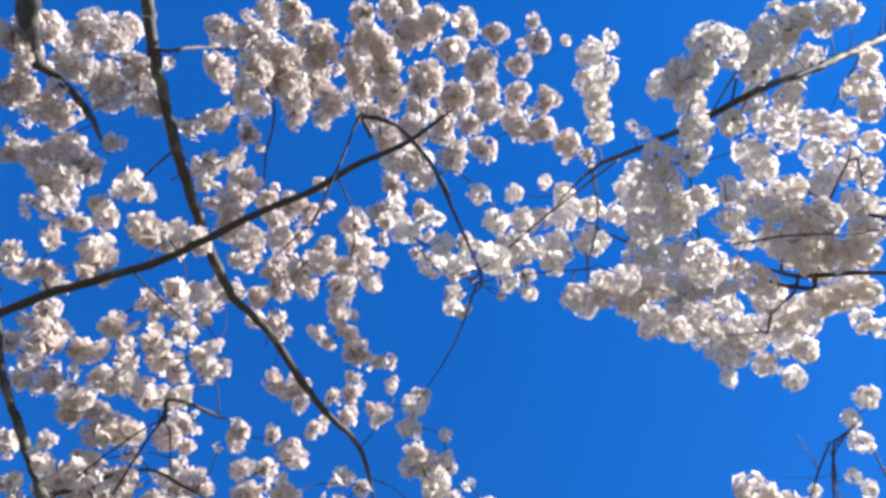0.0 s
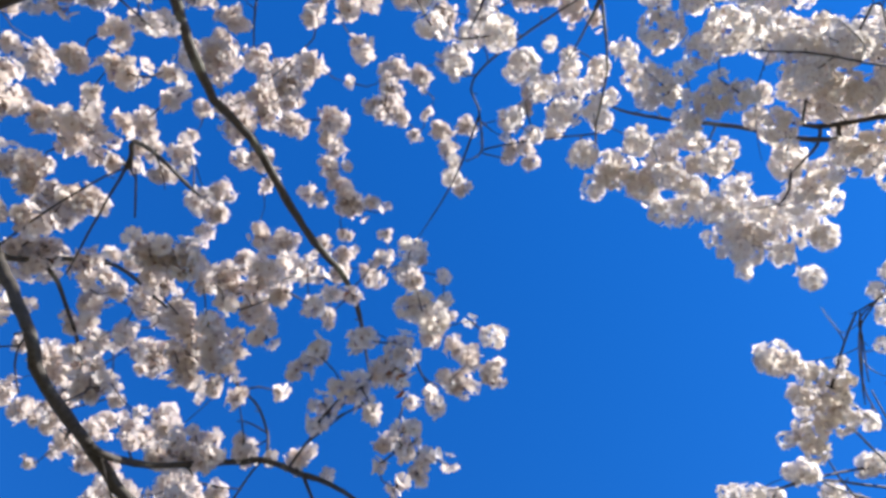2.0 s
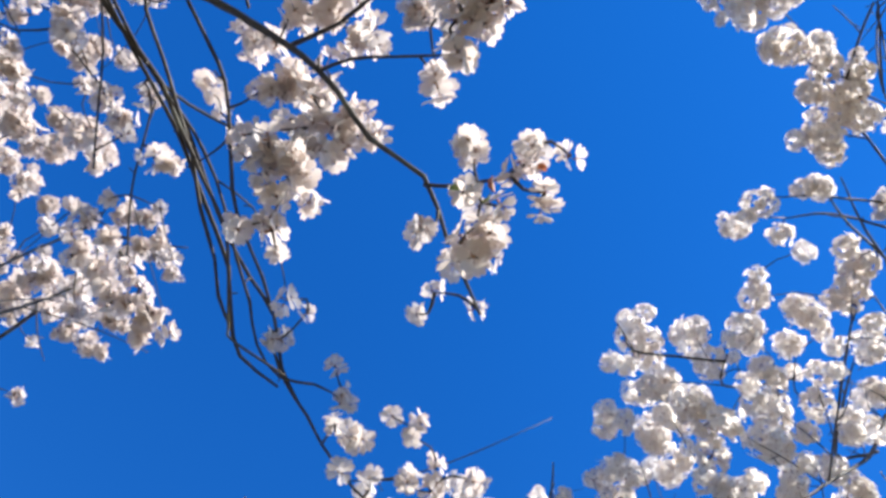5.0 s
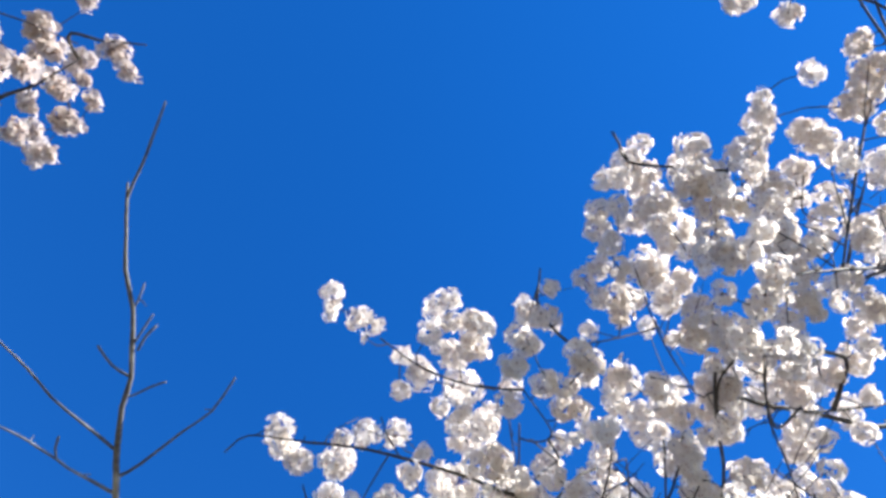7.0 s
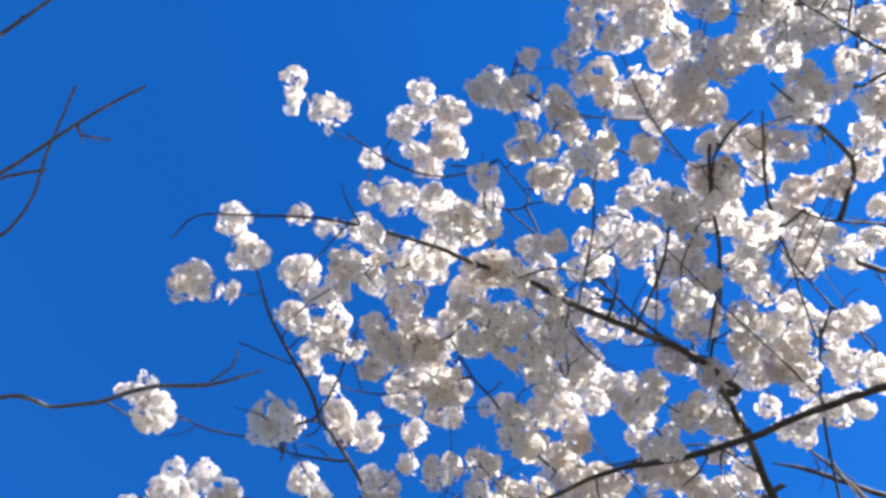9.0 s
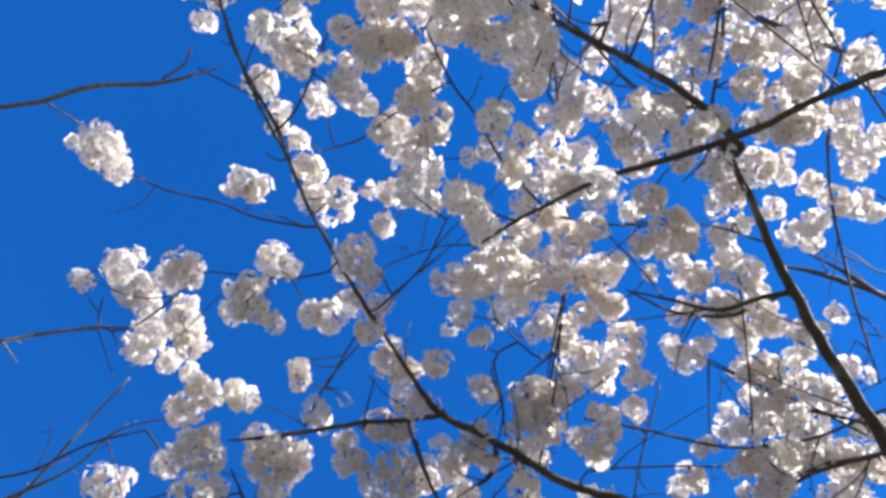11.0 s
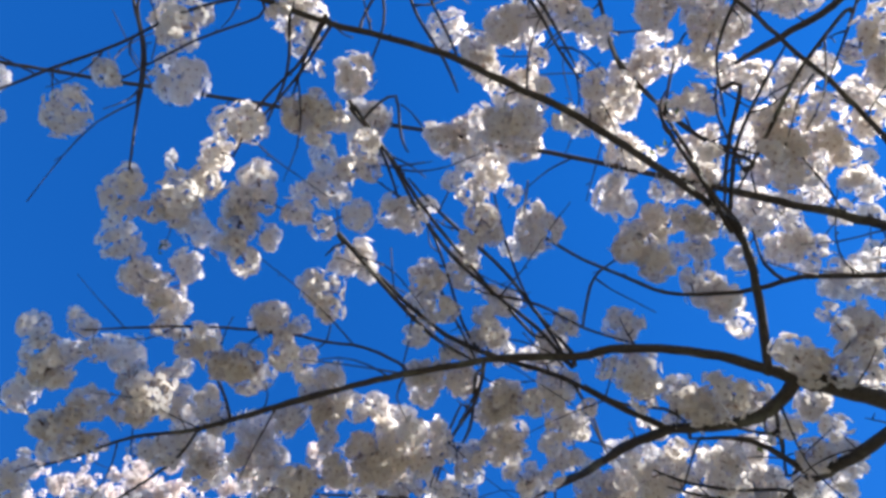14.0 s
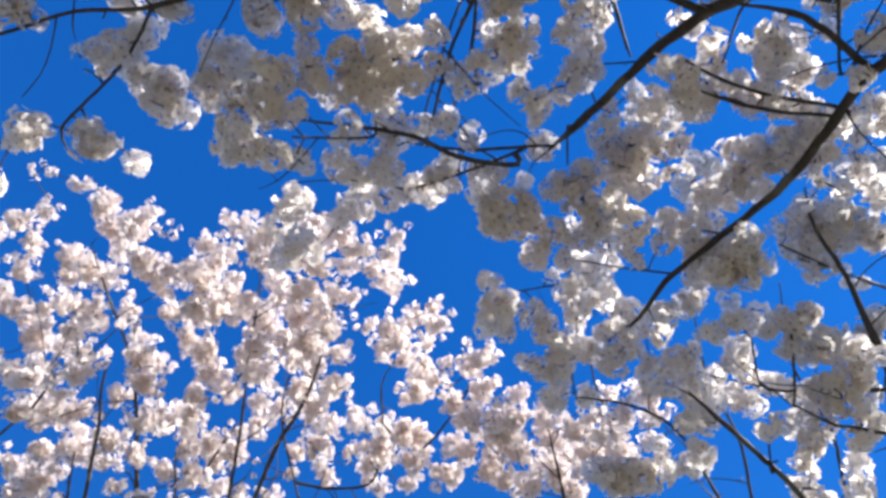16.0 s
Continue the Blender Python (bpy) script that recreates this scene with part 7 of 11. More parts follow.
spray(tree_a, (-0.25, 2.03, 2.87, 0.015), (-0.53, 2.49, 2.91, 0.025), (-0.51, 2.53, 2.90, 0.023), (-0.57, 2.53, 2.90, 0.025), (-0.57, 2.56, 2.89, 0.021), (-0.51, 2.62, 2.87, 0.017), (-0.47, 2.58, 2.88, 0.017), (-0.45, 2.62, 2.87, 0.017))
spray(tree_a, (-0.09, 2.71, 2.76, 0.021), (-0.08, 2.70, 2.77, 0.019), (-0.08, 2.71, 2.67, 0.021), (-0.05, 2.70, 2.61, 0.020), (-0.03, 2.71, 2.61, 0.018), (-0.07, 2.78, 2.63, 0.017), (-0.02, 2.81, 2.65, 0.021), (0.05, 2.80, 2.63, 0.017))
spray(tree_a, (0.10, 2.43, 2.56, 0.019), (0.07, 2.49, 2.63, 0.014), (0.06, 2.72, 2.63, 0.019), (0.10, 2.77, 2.63, 0.013), (0.09, 2.82, 2.62, 0.017), (0.17, 2.80, 2.62, 0.017), (0.02, 2.71, 2.69, 0.014), (-0.59, 2.48, 2.92, 0.035))
spray(tree_a, (-0.81, 2.44, 3.42, 0.023), (-0.63, 2.60, 3.37, 0.015), (-0.67, 2.47, 3.42, 0.019), (-0.73, 2.62, 3.03, 0.028), (-0.65, 2.61, 2.95, 0.022))
spray(tree_a, (-2.16, 0.29, 6.05, 0.128), (-1.77, 0.24, 5.58, 0.108), (-1.70, 0.29, 4.61, 0.086), (-0.84, 0.45, 4.26, 0.046), (-0.43, 0.40, 5.47, 0.087), (-2.00, 0.77, 5.04, 0.092), (-1.45, 0.73, 5.63, 0.079), (-1.09, 0.52, 3.41, 0.038))
spray(tree_a, (-0.72, 0.44, 5.70, 0.066), (-0.64, 0.78, 3.23, 0.026), (-0.65, 0.50, 3.31, 0.046), (-0.32, 0.56, 3.32, 0.037), (-0.26, 0.58, 3.31, 0.034), (-0.24, 0.46, 3.34, 0.034), (-0.38, 1.03, 5.67, 0.089), (-0.33, 0.95, 6.04, 0.081))
spray(tree_a, (-0.24, 1.07, 5.61, 0.068), (-1.50, 1.59, 4.48, 0.042), (-1.38, 1.52, 5.65, 0.085), (-1.08, 1.27, 3.07, 0.042), (-1.26, 1.32, 3.41, 0.050), (-1.06, 1.32, 3.09, 0.040), (-0.67, 1.56, 3.20, 0.028), (-0.60, 1.37, 3.35, 0.043))
spray(tree_a, (-0.41, 1.31, 3.15, 0.029), (-0.40, 1.36, 4.36, 0.059), (-0.38, 1.52, 3.55, 0.026), (-0.33, 1.34, 3.16, 0.035), (-0.20, 1.37, 3.00, 0.038), (-0.11, 1.36, 2.95, 0.034), (-1.57, 1.62, 5.76, 0.102), (-1.39, 1.61, 4.45, 0.051))
spray(tree_a, (-1.40, 1.73, 5.12, 0.063), (-1.25, 1.61, 4.38, 0.041), (-0.32, 1.68, 4.40, 0.051), (-0.29, 1.67, 4.64, 0.033), (-0.13, 1.62, 3.44, 0.039), (-0.01, 1.85, 3.77, 0.038), (0.05, 1.93, 3.87, 0.049), (0.15, 1.82, 3.71, 0.037))
spray(tree_a, (-2.06, 2.23, 4.35, 0.069), (-1.79, 2.13, 4.10, 0.054), (-1.40, 2.47, 4.55, 0.081), (-0.77, 1.82, 2.99, 0.029), (-0.49, 1.79, 2.89, 0.023), (-0.55, 1.77, 3.15, 0.029), (0.16, 2.26, 2.39, 0.020), (0.22, 2.20, 2.38, 0.023))
spray(tree_a, (-1.31, 2.64, 3.95, 0.038), (-0.53, 2.55, 2.89, 0.029), (-0.49, 2.58, 2.88, 0.029))
spray(tree_a, (-0.79, -0.12, 4.78, 0.061), (-0.77, -0.14, 5.26, 0.081), (-0.79, -0.07, 5.32, 0.071), (-0.35, -0.09, 4.65, 0.058), (-0.22, -0.11, 4.59, 0.057), (-0.18, -0.16, 5.18, 0.068), (0.51, -0.08, 5.64, 0.045), (-1.86, 0.05, 4.77, 0.061))
spray(tree_a, (-1.23, 0.35, 4.11, 0.038), (-0.83, 0.39, 3.42, 0.040), (0.27, 0.40, 5.47, 0.089), (-1.20, 0.55, 3.40, 0.031), (-1.22, 0.69, 4.93, 0.046), (-1.14, 0.60, 3.38, 0.035), (-1.13, 0.78, 4.82, 0.044), (-1.10, 0.62, 3.40, 0.039))
spray(tree_a, (-1.00, 0.73, 4.60, 0.057), (-0.98, 0.45, 3.46, 0.032), (-0.81, 0.69, 3.34, 0.031), (-0.34, 0.83, 6.29, 0.103), (0.73, 0.59, 5.03, 0.046), (-1.19, 1.13, 3.17, 0.030), (-1.07, 1.17, 3.33, 0.040), (-1.03, 1.06, 4.94, 0.077))
spray(tree_a, (-0.94, 0.94, 4.50, 0.046), (-0.97, 1.05, 4.14, 0.046), (-1.20, 1.65, 4.30, 0.041), (-0.60, 1.46, 3.80, 0.043), (-0.50, 1.46, 4.18, 0.033), (-0.29, 1.56, 4.65, 0.029), (-1.14, 1.86, 4.22, 0.036), (-1.09, 1.59, 3.52, 0.042))
spray(tree_a, (-0.38, 1.50, 3.68, 0.032), (-1.07, 1.59, 3.51, 0.032), (-0.24, 1.60, 2.57, 0.015), (-0.14, 1.68, 2.81, 0.021), (-0.06, 1.73, 2.77, 0.021), (-0.05, 1.76, 3.44, 0.038), (0.02, 1.91, 2.49, 0.024), (0.07, 1.82, 2.50, 0.020))
spray(tree_a, (0.09, 1.79, 2.64, 0.021), (0.11, 1.90, 2.46, 0.020), (0.12, 1.74, 2.65, 0.024), (0.16, 1.79, 3.71, 0.032), (0.24, 1.90, 2.42, 0.016), (-1.76, 2.10, 4.35, 0.067), (-1.70, 2.19, 4.48, 0.065), (-1.04, 2.29, 3.79, 0.060))
spray(tree_a, (-0.99, 2.38, 3.70, 0.039), (-0.20, 2.20, 2.67, 0.023), (-0.17, 2.06, 2.79, 0.016), (-0.02, 2.06, 2.73, 0.030), (0.01, 2.04, 2.66, 0.018), (-1.25, 2.83, 3.64, 0.028))
spray(tree_b, (0.70, 0.01, 4.57, 0.040), (0.67, 0.13, 4.50, 0.061), (0.70, 0.40, 4.66, 0.066), (0.73, 0.32, 4.88, 0.079), (0.69, 0.21, 4.96, 0.071), (0.74, 0.08, 5.11, 0.083), (0.50, 0.69, 4.93, 0.041), (0.60, 0.74, 4.97, 0.045))
spray(tree_b, (-0.11, 0.50, 3.38, 0.040), (-0.06, 0.48, 3.44, 0.025), (-0.01, 0.50, 3.26, 0.033), (-0.04, 0.67, 3.59, 0.046), (0.16, 0.69, 3.69, 0.057), (0.09, 0.69, 3.78, 0.050), (0.04, 0.78, 3.87, 0.052), (0.19, 0.66, 4.06, 0.055))
spray(tree_b, (-0.09, 0.53, 4.28, 0.059), (0.13, 0.57, 4.15, 0.045), (0.28, 0.78, 4.10, 0.068), (0.26, 0.99, 4.30, 0.050), (0.36, 1.06, 4.35, 0.038), (0.40, 0.89, 4.47, 0.047), (0.49, 0.99, 4.53, 0.067), (0.61, 1.17, 4.57, 0.078))
spray(tree_b, (-0.14, 1.47, 4.11, 0.054), (-0.16, 1.56, 4.08, 0.049), (-0.01, 1.56, 4.03, 0.034), (-0.10, 1.63, 3.95, 0.067), (-0.15, 1.65, 3.94, 0.048), (-0.05, 1.67, 3.86, 0.065), (0.08, 1.66, 3.84, 0.027), (0.16, 1.67, 3.72, 0.044))
spray(tree_b, (0.68, 0.15, 3.79, 0.046), (0.70, 0.12, 3.71, 0.050), (0.74, 0.10, 3.65, 0.060), (0.73, 0.18, 3.65, 0.052), (0.77, 0.28, 3.67, 0.050), (0.69, 0.38, 3.79, 0.057), (0.72, 0.47, 3.80, 0.068), (0.76, 0.56, 3.76, 0.077))
spray(tree_b, (0.78, 0.02, 3.68, 0.060), (0.89, 0.04, 3.80, 0.064), (1.05, 0.12, 3.96, 0.060), (1.08, 0.03, 4.02, 0.070), (1.22, 0.07, 4.19, 0.065), (1.25, -0.01, 4.19, 0.054), (1.14, 0.23, 4.14, 0.054), (1.01, 0.29, 4.00, 0.058))
spray(tree_b, (1.44, 0.16, 4.47, 0.061), (1.46, 0.09, 4.39, 0.058), (1.38, 0.24, 4.37, 0.071), (1.37, 0.34, 4.51, 0.063), (1.63, 0.20, 4.31, 0.069), (1.67, 0.10, 4.35, 0.046), (1.70, 0.29, 4.35, 0.059), (1.90, 0.46, 4.61, 0.052))
spray(tree_b, (0.68, 0.31, 3.93, 0.030), (0.66, 0.45, 3.89, 0.050), (0.69, 0.55, 3.92, 0.062), (0.74, 0.67, 4.00, 0.076), (0.83, 0.74, 3.87, 0.058), (0.86, 0.54, 3.86, 0.060), (0.81, 0.38, 3.81, 0.058), (0.81, 0.69, 3.63, 0.074))
spray(tree_b, (1.12, 0.56, 4.26, 0.035), (1.06, 0.66, 4.03, 0.066), (1.03, 0.89, 3.98, 0.055), (0.93, 0.91, 4.00, 0.071), (0.87, 0.97, 3.99, 0.041), (0.87, 0.81, 4.13, 0.042), (0.83, 0.84, 4.33, 0.058), (0.90, 0.90, 4.36, 0.058))
spray(tree_b, (1.45, 0.53, 4.81, 0.079), (1.56, 0.63, 4.91, 0.088), (1.63, 0.48, 4.87, 0.071), (1.71, 0.40, 4.78, 0.077), (1.83, 0.42, 4.75, 0.076), (1.97, 0.62, 4.71, 0.069), (1.97, 0.76, 4.59, 0.054), (1.82, 0.72, 4.52, 0.073))
spray(tree_b, (1.37, 0.70, 4.57, 0.080), (1.44, 0.74, 4.44, 0.077), (1.52, 0.76, 4.40, 0.076), (1.54, 0.86, 4.43, 0.084), (1.60, 0.88, 4.38, 0.076), (1.68, 0.90, 4.35, 0.075), (1.80, 0.90, 4.35, 0.063), (1.85, 0.83, 4.46, 0.078))
spray(tree_b, (2.09, 0.64, 5.37, 0.116), (1.99, 0.63, 4.92, 0.088), (1.82, 0.69, 4.80, 0.079), (1.60, 0.70, 4.69, 0.083), (1.49, 0.90, 4.55, 0.075), (1.60, 0.97, 4.57, 0.076), (1.60, 0.98, 4.46, 0.053), (1.73, 0.94, 4.55, 0.075))
spray(tree_b, (1.58, 0.74, 4.31, 0.073), (1.40, 0.82, 4.25, 0.072), (1.38, 1.04, 4.41, 0.078), (1.46, 1.15, 4.48, 0.054), (1.68, 1.15, 4.42, 0.079), (1.75, 1.11, 4.38, 0.065), (1.83, 1.08, 4.35, 0.072), (1.83, 0.97, 4.55, 0.063))
spray(tree_b, (1.10, 1.23, 5.06, 0.096), (1.15, 1.31, 5.04, 0.073), (1.07, 1.35, 5.03, 0.075), (1.01, 1.40, 5.01, 0.088), (0.96, 1.37, 5.02, 0.060), (0.85, 1.36, 5.02, 0.058), (0.84, 1.32, 5.03, 0.054), (0.89, 1.29, 5.05, 0.090))
spray(tree_b, (0.99, 1.06, 4.40, 0.057), (1.12, 1.18, 4.37, 0.065), (1.08, 1.32, 4.51, 0.069), (1.00, 1.27, 4.53, 0.069), (0.95, 1.24, 4.55, 0.042), (0.88, 1.13, 4.70, 0.081), (0.75, 0.93, 4.70, 0.042), (0.72, 0.80, 4.82, 0.064))
spray(tree_b, (0.77, 1.40, 5.03, 0.071), (0.79, 1.06, 5.05, 0.065), (0.72, 0.99, 4.90, 0.075), (0.58, 1.01, 4.78, 0.058), (0.49, 0.88, 4.95, 0.060), (0.59, 1.03, 5.06, 0.059), (0.55, 1.10, 5.04, 0.065), (0.65, 0.94, 5.21, 0.081))
spray(tree_b, (1.37, 1.49, 4.82, 0.077), (1.54, 1.37, 5.03, 0.042), (1.43, 1.31, 5.15, 0.047), (1.32, 1.29, 5.04, 0.058), (1.27, 1.29, 5.04, 0.054), (1.30, 1.18, 5.08, 0.066), (1.22, 1.15, 5.08, 0.075), (1.06, 0.97, 5.13, 0.060))
spray(tree_b, (1.72, 1.75, 5.32, 0.100), (1.80, 1.71, 5.32, 0.114), (1.76, 1.84, 5.29, 0.071), (1.62, 1.80, 5.17, 0.069), (1.61, 1.87, 5.05, 0.055), (1.78, 1.76, 5.01, 0.075), (1.91, 1.62, 5.04, 0.099), (1.98, 1.67, 4.99, 0.082))
spray(tree_b, (1.65, 1.53, 4.98, 0.090), (1.72, 1.43, 4.83, 0.092), (1.91, 1.45, 4.91, 0.080), (1.92, 1.23, 4.68, 0.078), (1.96, 1.21, 4.69, 0.067), (1.92, 1.26, 4.48, 0.054), (1.73, 1.30, 4.66, 0.087), (1.65, 1.37, 4.64, 0.065))
spray(tree_b, (2.09, 1.98, 5.25, 0.089), (1.96, 1.65, 5.34, 0.114), (1.68, 1.59, 5.36, 0.114), (1.62, 1.73, 5.32, 0.098), (1.51, 1.76, 5.31, 0.046), (1.45, 1.56, 5.21, 0.109), (1.59, 1.47, 5.24, 0.078), (1.25, 1.55, 5.12, 0.107))
spray(tree_b, (2.09, 1.73, 4.59, 0.065), (1.98, 1.80, 4.51, 0.048), (2.00, 1.89, 4.44, 0.057), (1.89, 1.97, 4.29, 0.038), (1.97, 2.03, 4.28, 0.041), (1.72, 2.12, 4.26, 0.055), (1.70, 2.18, 4.25, 0.064), (1.61, 2.21, 4.25, 0.056))
spray(tree_b, (1.42, 2.02, 4.26, 0.082), (1.37, 2.03, 4.26, 0.045), (1.50, 2.05, 4.25, 0.045), (1.59, 2.10, 4.26, 0.069), (1.54, 2.19, 4.26, 0.056), (1.66, 2.28, 4.22, 0.056), (1.73, 2.28, 4.22, 0.077), (1.85, 2.30, 4.22, 0.046))
spray(tree_b, (0.39, 0.84, 5.34, 0.060), (0.63, 0.81, 5.12, 0.059), (0.75, 0.87, 5.10, 0.059), (1.00, 0.87, 5.16, 0.084), (1.38, 1.20, 4.90, 0.063), (1.58, 1.23, 4.68, 0.104), (1.75, 1.06, 4.59, 0.064), (1.40, 0.92, 4.65, 0.057))
spray(tree_b, (0.34, 0.79, 4.60, 0.059), (0.72, 0.73, 4.41, 0.051), (1.10, 1.52, 4.98, 0.064), (0.03, 1.31, 4.81, 0.054), (0.04, 1.23, 4.83, 0.036), (1.48, 2.37, 4.19, 0.046), (1.58, 2.35, 4.20, 0.072))
spray(tree_b, (1.61, 2.42, 4.18, 0.064), (1.62, 2.56, 4.22, 0.052), (1.55, 2.57, 4.23, 0.047), (1.54, 2.78, 4.34, 0.050), (1.32, 2.73, 4.29, 0.068), (1.32, 2.60, 4.10, 0.063), (2.03, 2.65, 4.42, 0.070), (2.02, 2.72, 4.45, 0.032))
spray(tree_b, (1.68, 3.22, 4.78, 0.072), (1.92, 3.14, 4.53, 0.060), (1.97, 3.06, 4.49, 0.074), (1.97, 2.98, 4.55, 0.050), (2.04, 2.97, 4.53, 0.074), (1.93, 2.88, 4.51, 0.065))
spray(tree_b, (1.17, -0.06, 4.13, 0.056), (1.31, -0.06, 4.22, 0.062), (1.45, -0.06, 4.32, 0.069), (1.58, -0.08, 4.40, 0.057), (1.32, 1.01, 4.52, 0.057), (1.96, 1.27, 4.40, 0.046))
spray(tree_c, (1.37, 3.46, 4.78, 0.070), (1.09, 3.43, 4.01, 0.049), (1.15, 3.47, 3.98, 0.061), (1.16, 3.38, 3.89, 0.042), (1.26, 3.48, 3.95, 0.039), (1.13, 3.39, 3.98, 0.055), (1.19, 3.48, 3.62, 0.047), (1.13, 3.59, 3.74, 0.050))
spray(tree_c, (1.69, 3.17, 4.78, 0.057), (1.56, 3.26, 4.51, 0.058), (1.43, 3.38, 4.42, 0.035), (1.60, 3.46, 4.48, 0.066), (1.84, 3.55, 4.63, 0.049), (1.65, 3.49, 4.43, 0.056), (1.37, 3.36, 4.12, 0.058), (1.37, 3.44, 4.51, 0.084))
spray(tree_c, (1.95, 3.30, 4.71, 0.070), (1.98, 3.36, 4.69, 0.056), (1.87, 3.31, 4.38, 0.052), (1.94, 3.53, 4.56, 0.069), (1.86, 3.62, 4.42, 0.084), (1.73, 3.67, 4.26, 0.057), (1.58, 3.72, 4.20, 0.079), (1.52, 3.54, 4.28, 0.085))
spray(tree_c, (1.78, 3.34, 4.20, 0.043), (1.85, 3.45, 4.72, 0.038), (1.96, 3.15, 4.47, 0.052), (2.01, 3.08, 4.46, 0.029), (2.01, 3.19, 4.35, 0.057), (2.17, 3.47, 4.61, 0.041), (2.25, 3.65, 4.57, 0.063), (2.08, 3.71, 4.29, 0.044))
spray(tree_c, (1.17, 3.57, 3.49, 0.053), (1.19, 3.60, 3.50, 0.045), (1.17, 3.66, 3.52, 0.045), (1.16, 3.70, 3.52, 0.045), (1.10, 3.78, 3.47, 0.054), (1.13, 3.80, 3.46, 0.036), (1.26, 3.81, 3.50, 0.027), (1.43, 3.93, 3.76, 0.049))
spray(tree_c, (1.07, 3.67, 3.58, 0.041), (1.19, 3.72, 4.02, 0.034), (1.15, 3.91, 3.92, 0.045), (1.13, 3.95, 3.93, 0.064), (1.08, 3.98, 3.97, 0.041), (1.21, 4.06, 3.90, 0.045), (1.42, 4.06, 4.06, 0.060), (1.46, 4.03, 4.00, 0.047))
spray(tree_c, (0.96, 3.44, 4.47, 0.058), (1.19, 3.57, 4.83, 0.085), (1.12, 3.59, 4.56, 0.069), (1.11, 3.63, 4.36, 0.064), (1.22, 3.73, 4.52, 0.068), (1.18, 3.70, 4.20, 0.037), (1.23, 3.91, 4.37, 0.047), (1.17, 3.91, 4.63, 0.081))
spray(tree_c, (1.17, 3.48, 4.83, 0.084), (1.32, 3.42, 4.80, 0.060), (1.21, 3.94, 4.62, 0.073), (1.80, 4.39, 4.34, 0.049), (1.66, 4.44, 3.83, 0.046), (1.93, 4.59, 4.50, 0.070))
spray(tree_c, (0.79, 3.59, 3.89, 0.047), (0.79, 3.71, 4.04, 0.051), (0.86, 3.71, 3.98, 0.050), (0.86, 3.83, 4.03, 0.058), (0.81, 3.86, 4.09, 0.052), (0.89, 3.90, 4.03, 0.059), (0.81, 3.53, 4.21, 0.056))
spray(tree_c, (1.52, 3.96, 3.85, 0.046), (1.26, 4.19, 3.94, 0.056), (1.23, 4.26, 3.79, 0.053), (1.07, 4.23, 3.35, 0.039), (1.19, 4.31, 3.84, 0.043), (1.05, 4.31, 3.55, 0.044), (1.02, 4.26, 3.57, 0.049), (0.99, 4.21, 3.61, 0.044))
spray(tree_c, (1.60, 3.79, 3.84, 0.039), (1.54, 3.60, 3.92, 0.048), (1.90, 3.65, 4.21, 0.061), (1.96, 3.92, 4.23, 0.071), (1.96, 4.04, 4.26, 0.064), (1.91, 4.07, 4.10, 0.049), (1.93, 4.17, 4.18, 0.051))
spray(tree_c, (1.75, 4.29, 4.37, 0.060), (1.85, 4.24, 4.21, 0.057), (1.92, 4.42, 4.06, 0.054), (2.00, 4.32, 4.18, 0.051), (1.87, 4.70, 3.99, 0.049), (1.96, 4.91, 4.01, 0.063), (1.87, 4.92, 4.09, 0.058))
spray(tree_c, (0.95, 4.07, 3.75, 0.053), (0.85, 4.06, 3.82, 0.040), (0.70, 3.96, 3.69, 0.024), (0.68, 3.98, 3.69, 0.045), (0.63, 4.06, 3.72, 0.046), (0.56, 4.02, 3.70, 0.041), (0.63, 4.16, 3.77, 0.054))
spray(tree_c, (0.70, 4.08, 3.45, 0.046), (0.82, 4.13, 3.74, 0.046), (0.65, 4.20, 3.63, 0.031), (0.75, 4.23, 3.72, 0.047), (0.64, 4.34, 3.55, 0.040), (0.59, 4.37, 3.66, 0.046), (0.64, 4.62, 4.12, 0.069))
spray(tree_c, (1.11, 4.49, 4.67, 0.087), (1.07, 4.46, 4.26, 0.075), (0.80, 4.39, 3.84, 0.049), (0.91, 4.66, 4.52, 0.058), (0.81, 4.71, 4.06, 0.057), (0.95, 4.80, 4.16, 0.069), (0.78, 4.85, 3.80, 0.058))
spray(tree_c, (0.95, 4.25, 3.92, 0.045), (1.22, 4.18, 3.98, 0.063), (1.13, 4.24, 3.31, 0.044), (1.22, 4.42, 3.58, 0.037), (1.24, 4.60, 3.62, 0.031), (1.35, 4.63, 3.70, 0.033), (1.36, 4.62, 3.65, 0.043), (1.60, 4.66, 3.99, 0.054))
spray(tree_c, (1.36, 4.94, 4.83, 0.060), (1.11, 4.88, 4.33, 0.063), (1.26, 5.00, 3.77, 0.054), (1.10, 4.90, 3.57, 0.048), (0.99, 4.83, 3.63, 0.056))
spray(tree_c, (1.07, 4.41, 3.64, 0.058), (1.00, 4.48, 3.47, 0.039), (0.99, 4.44, 3.32, 0.039), (0.95, 4.87, 3.34, 0.048), (0.78, 5.06, 3.85, 0.063), (0.71, 5.07, 3.93, 0.065), (0.66, 5.23, 3.94, 0.058))
spray(tree_c, (1.95, 4.84, 4.28, 0.075), (1.59, 4.84, 3.85, 0.059), (1.56, 4.87, 3.90, 0.073), (1.54, 4.87, 3.91, 0.062), (0.89, 5.00, 4.26, 0.057), (0.91, 5.08, 4.07, 0.061))
spray(tree_c, (1.84, 4.88, 3.80, 0.047), (1.64, 5.03, 4.26, 0.066), (1.92, 5.11, 4.61, 0.045), (1.83, 5.10, 4.24, 0.058), (1.90, 5.16, 4.14, 0.071), (2.08, 5.20, 4.32, 0.060), (2.13, 5.22, 4.28, 0.049), (2.01, 5.01, 4.24, 0.074))
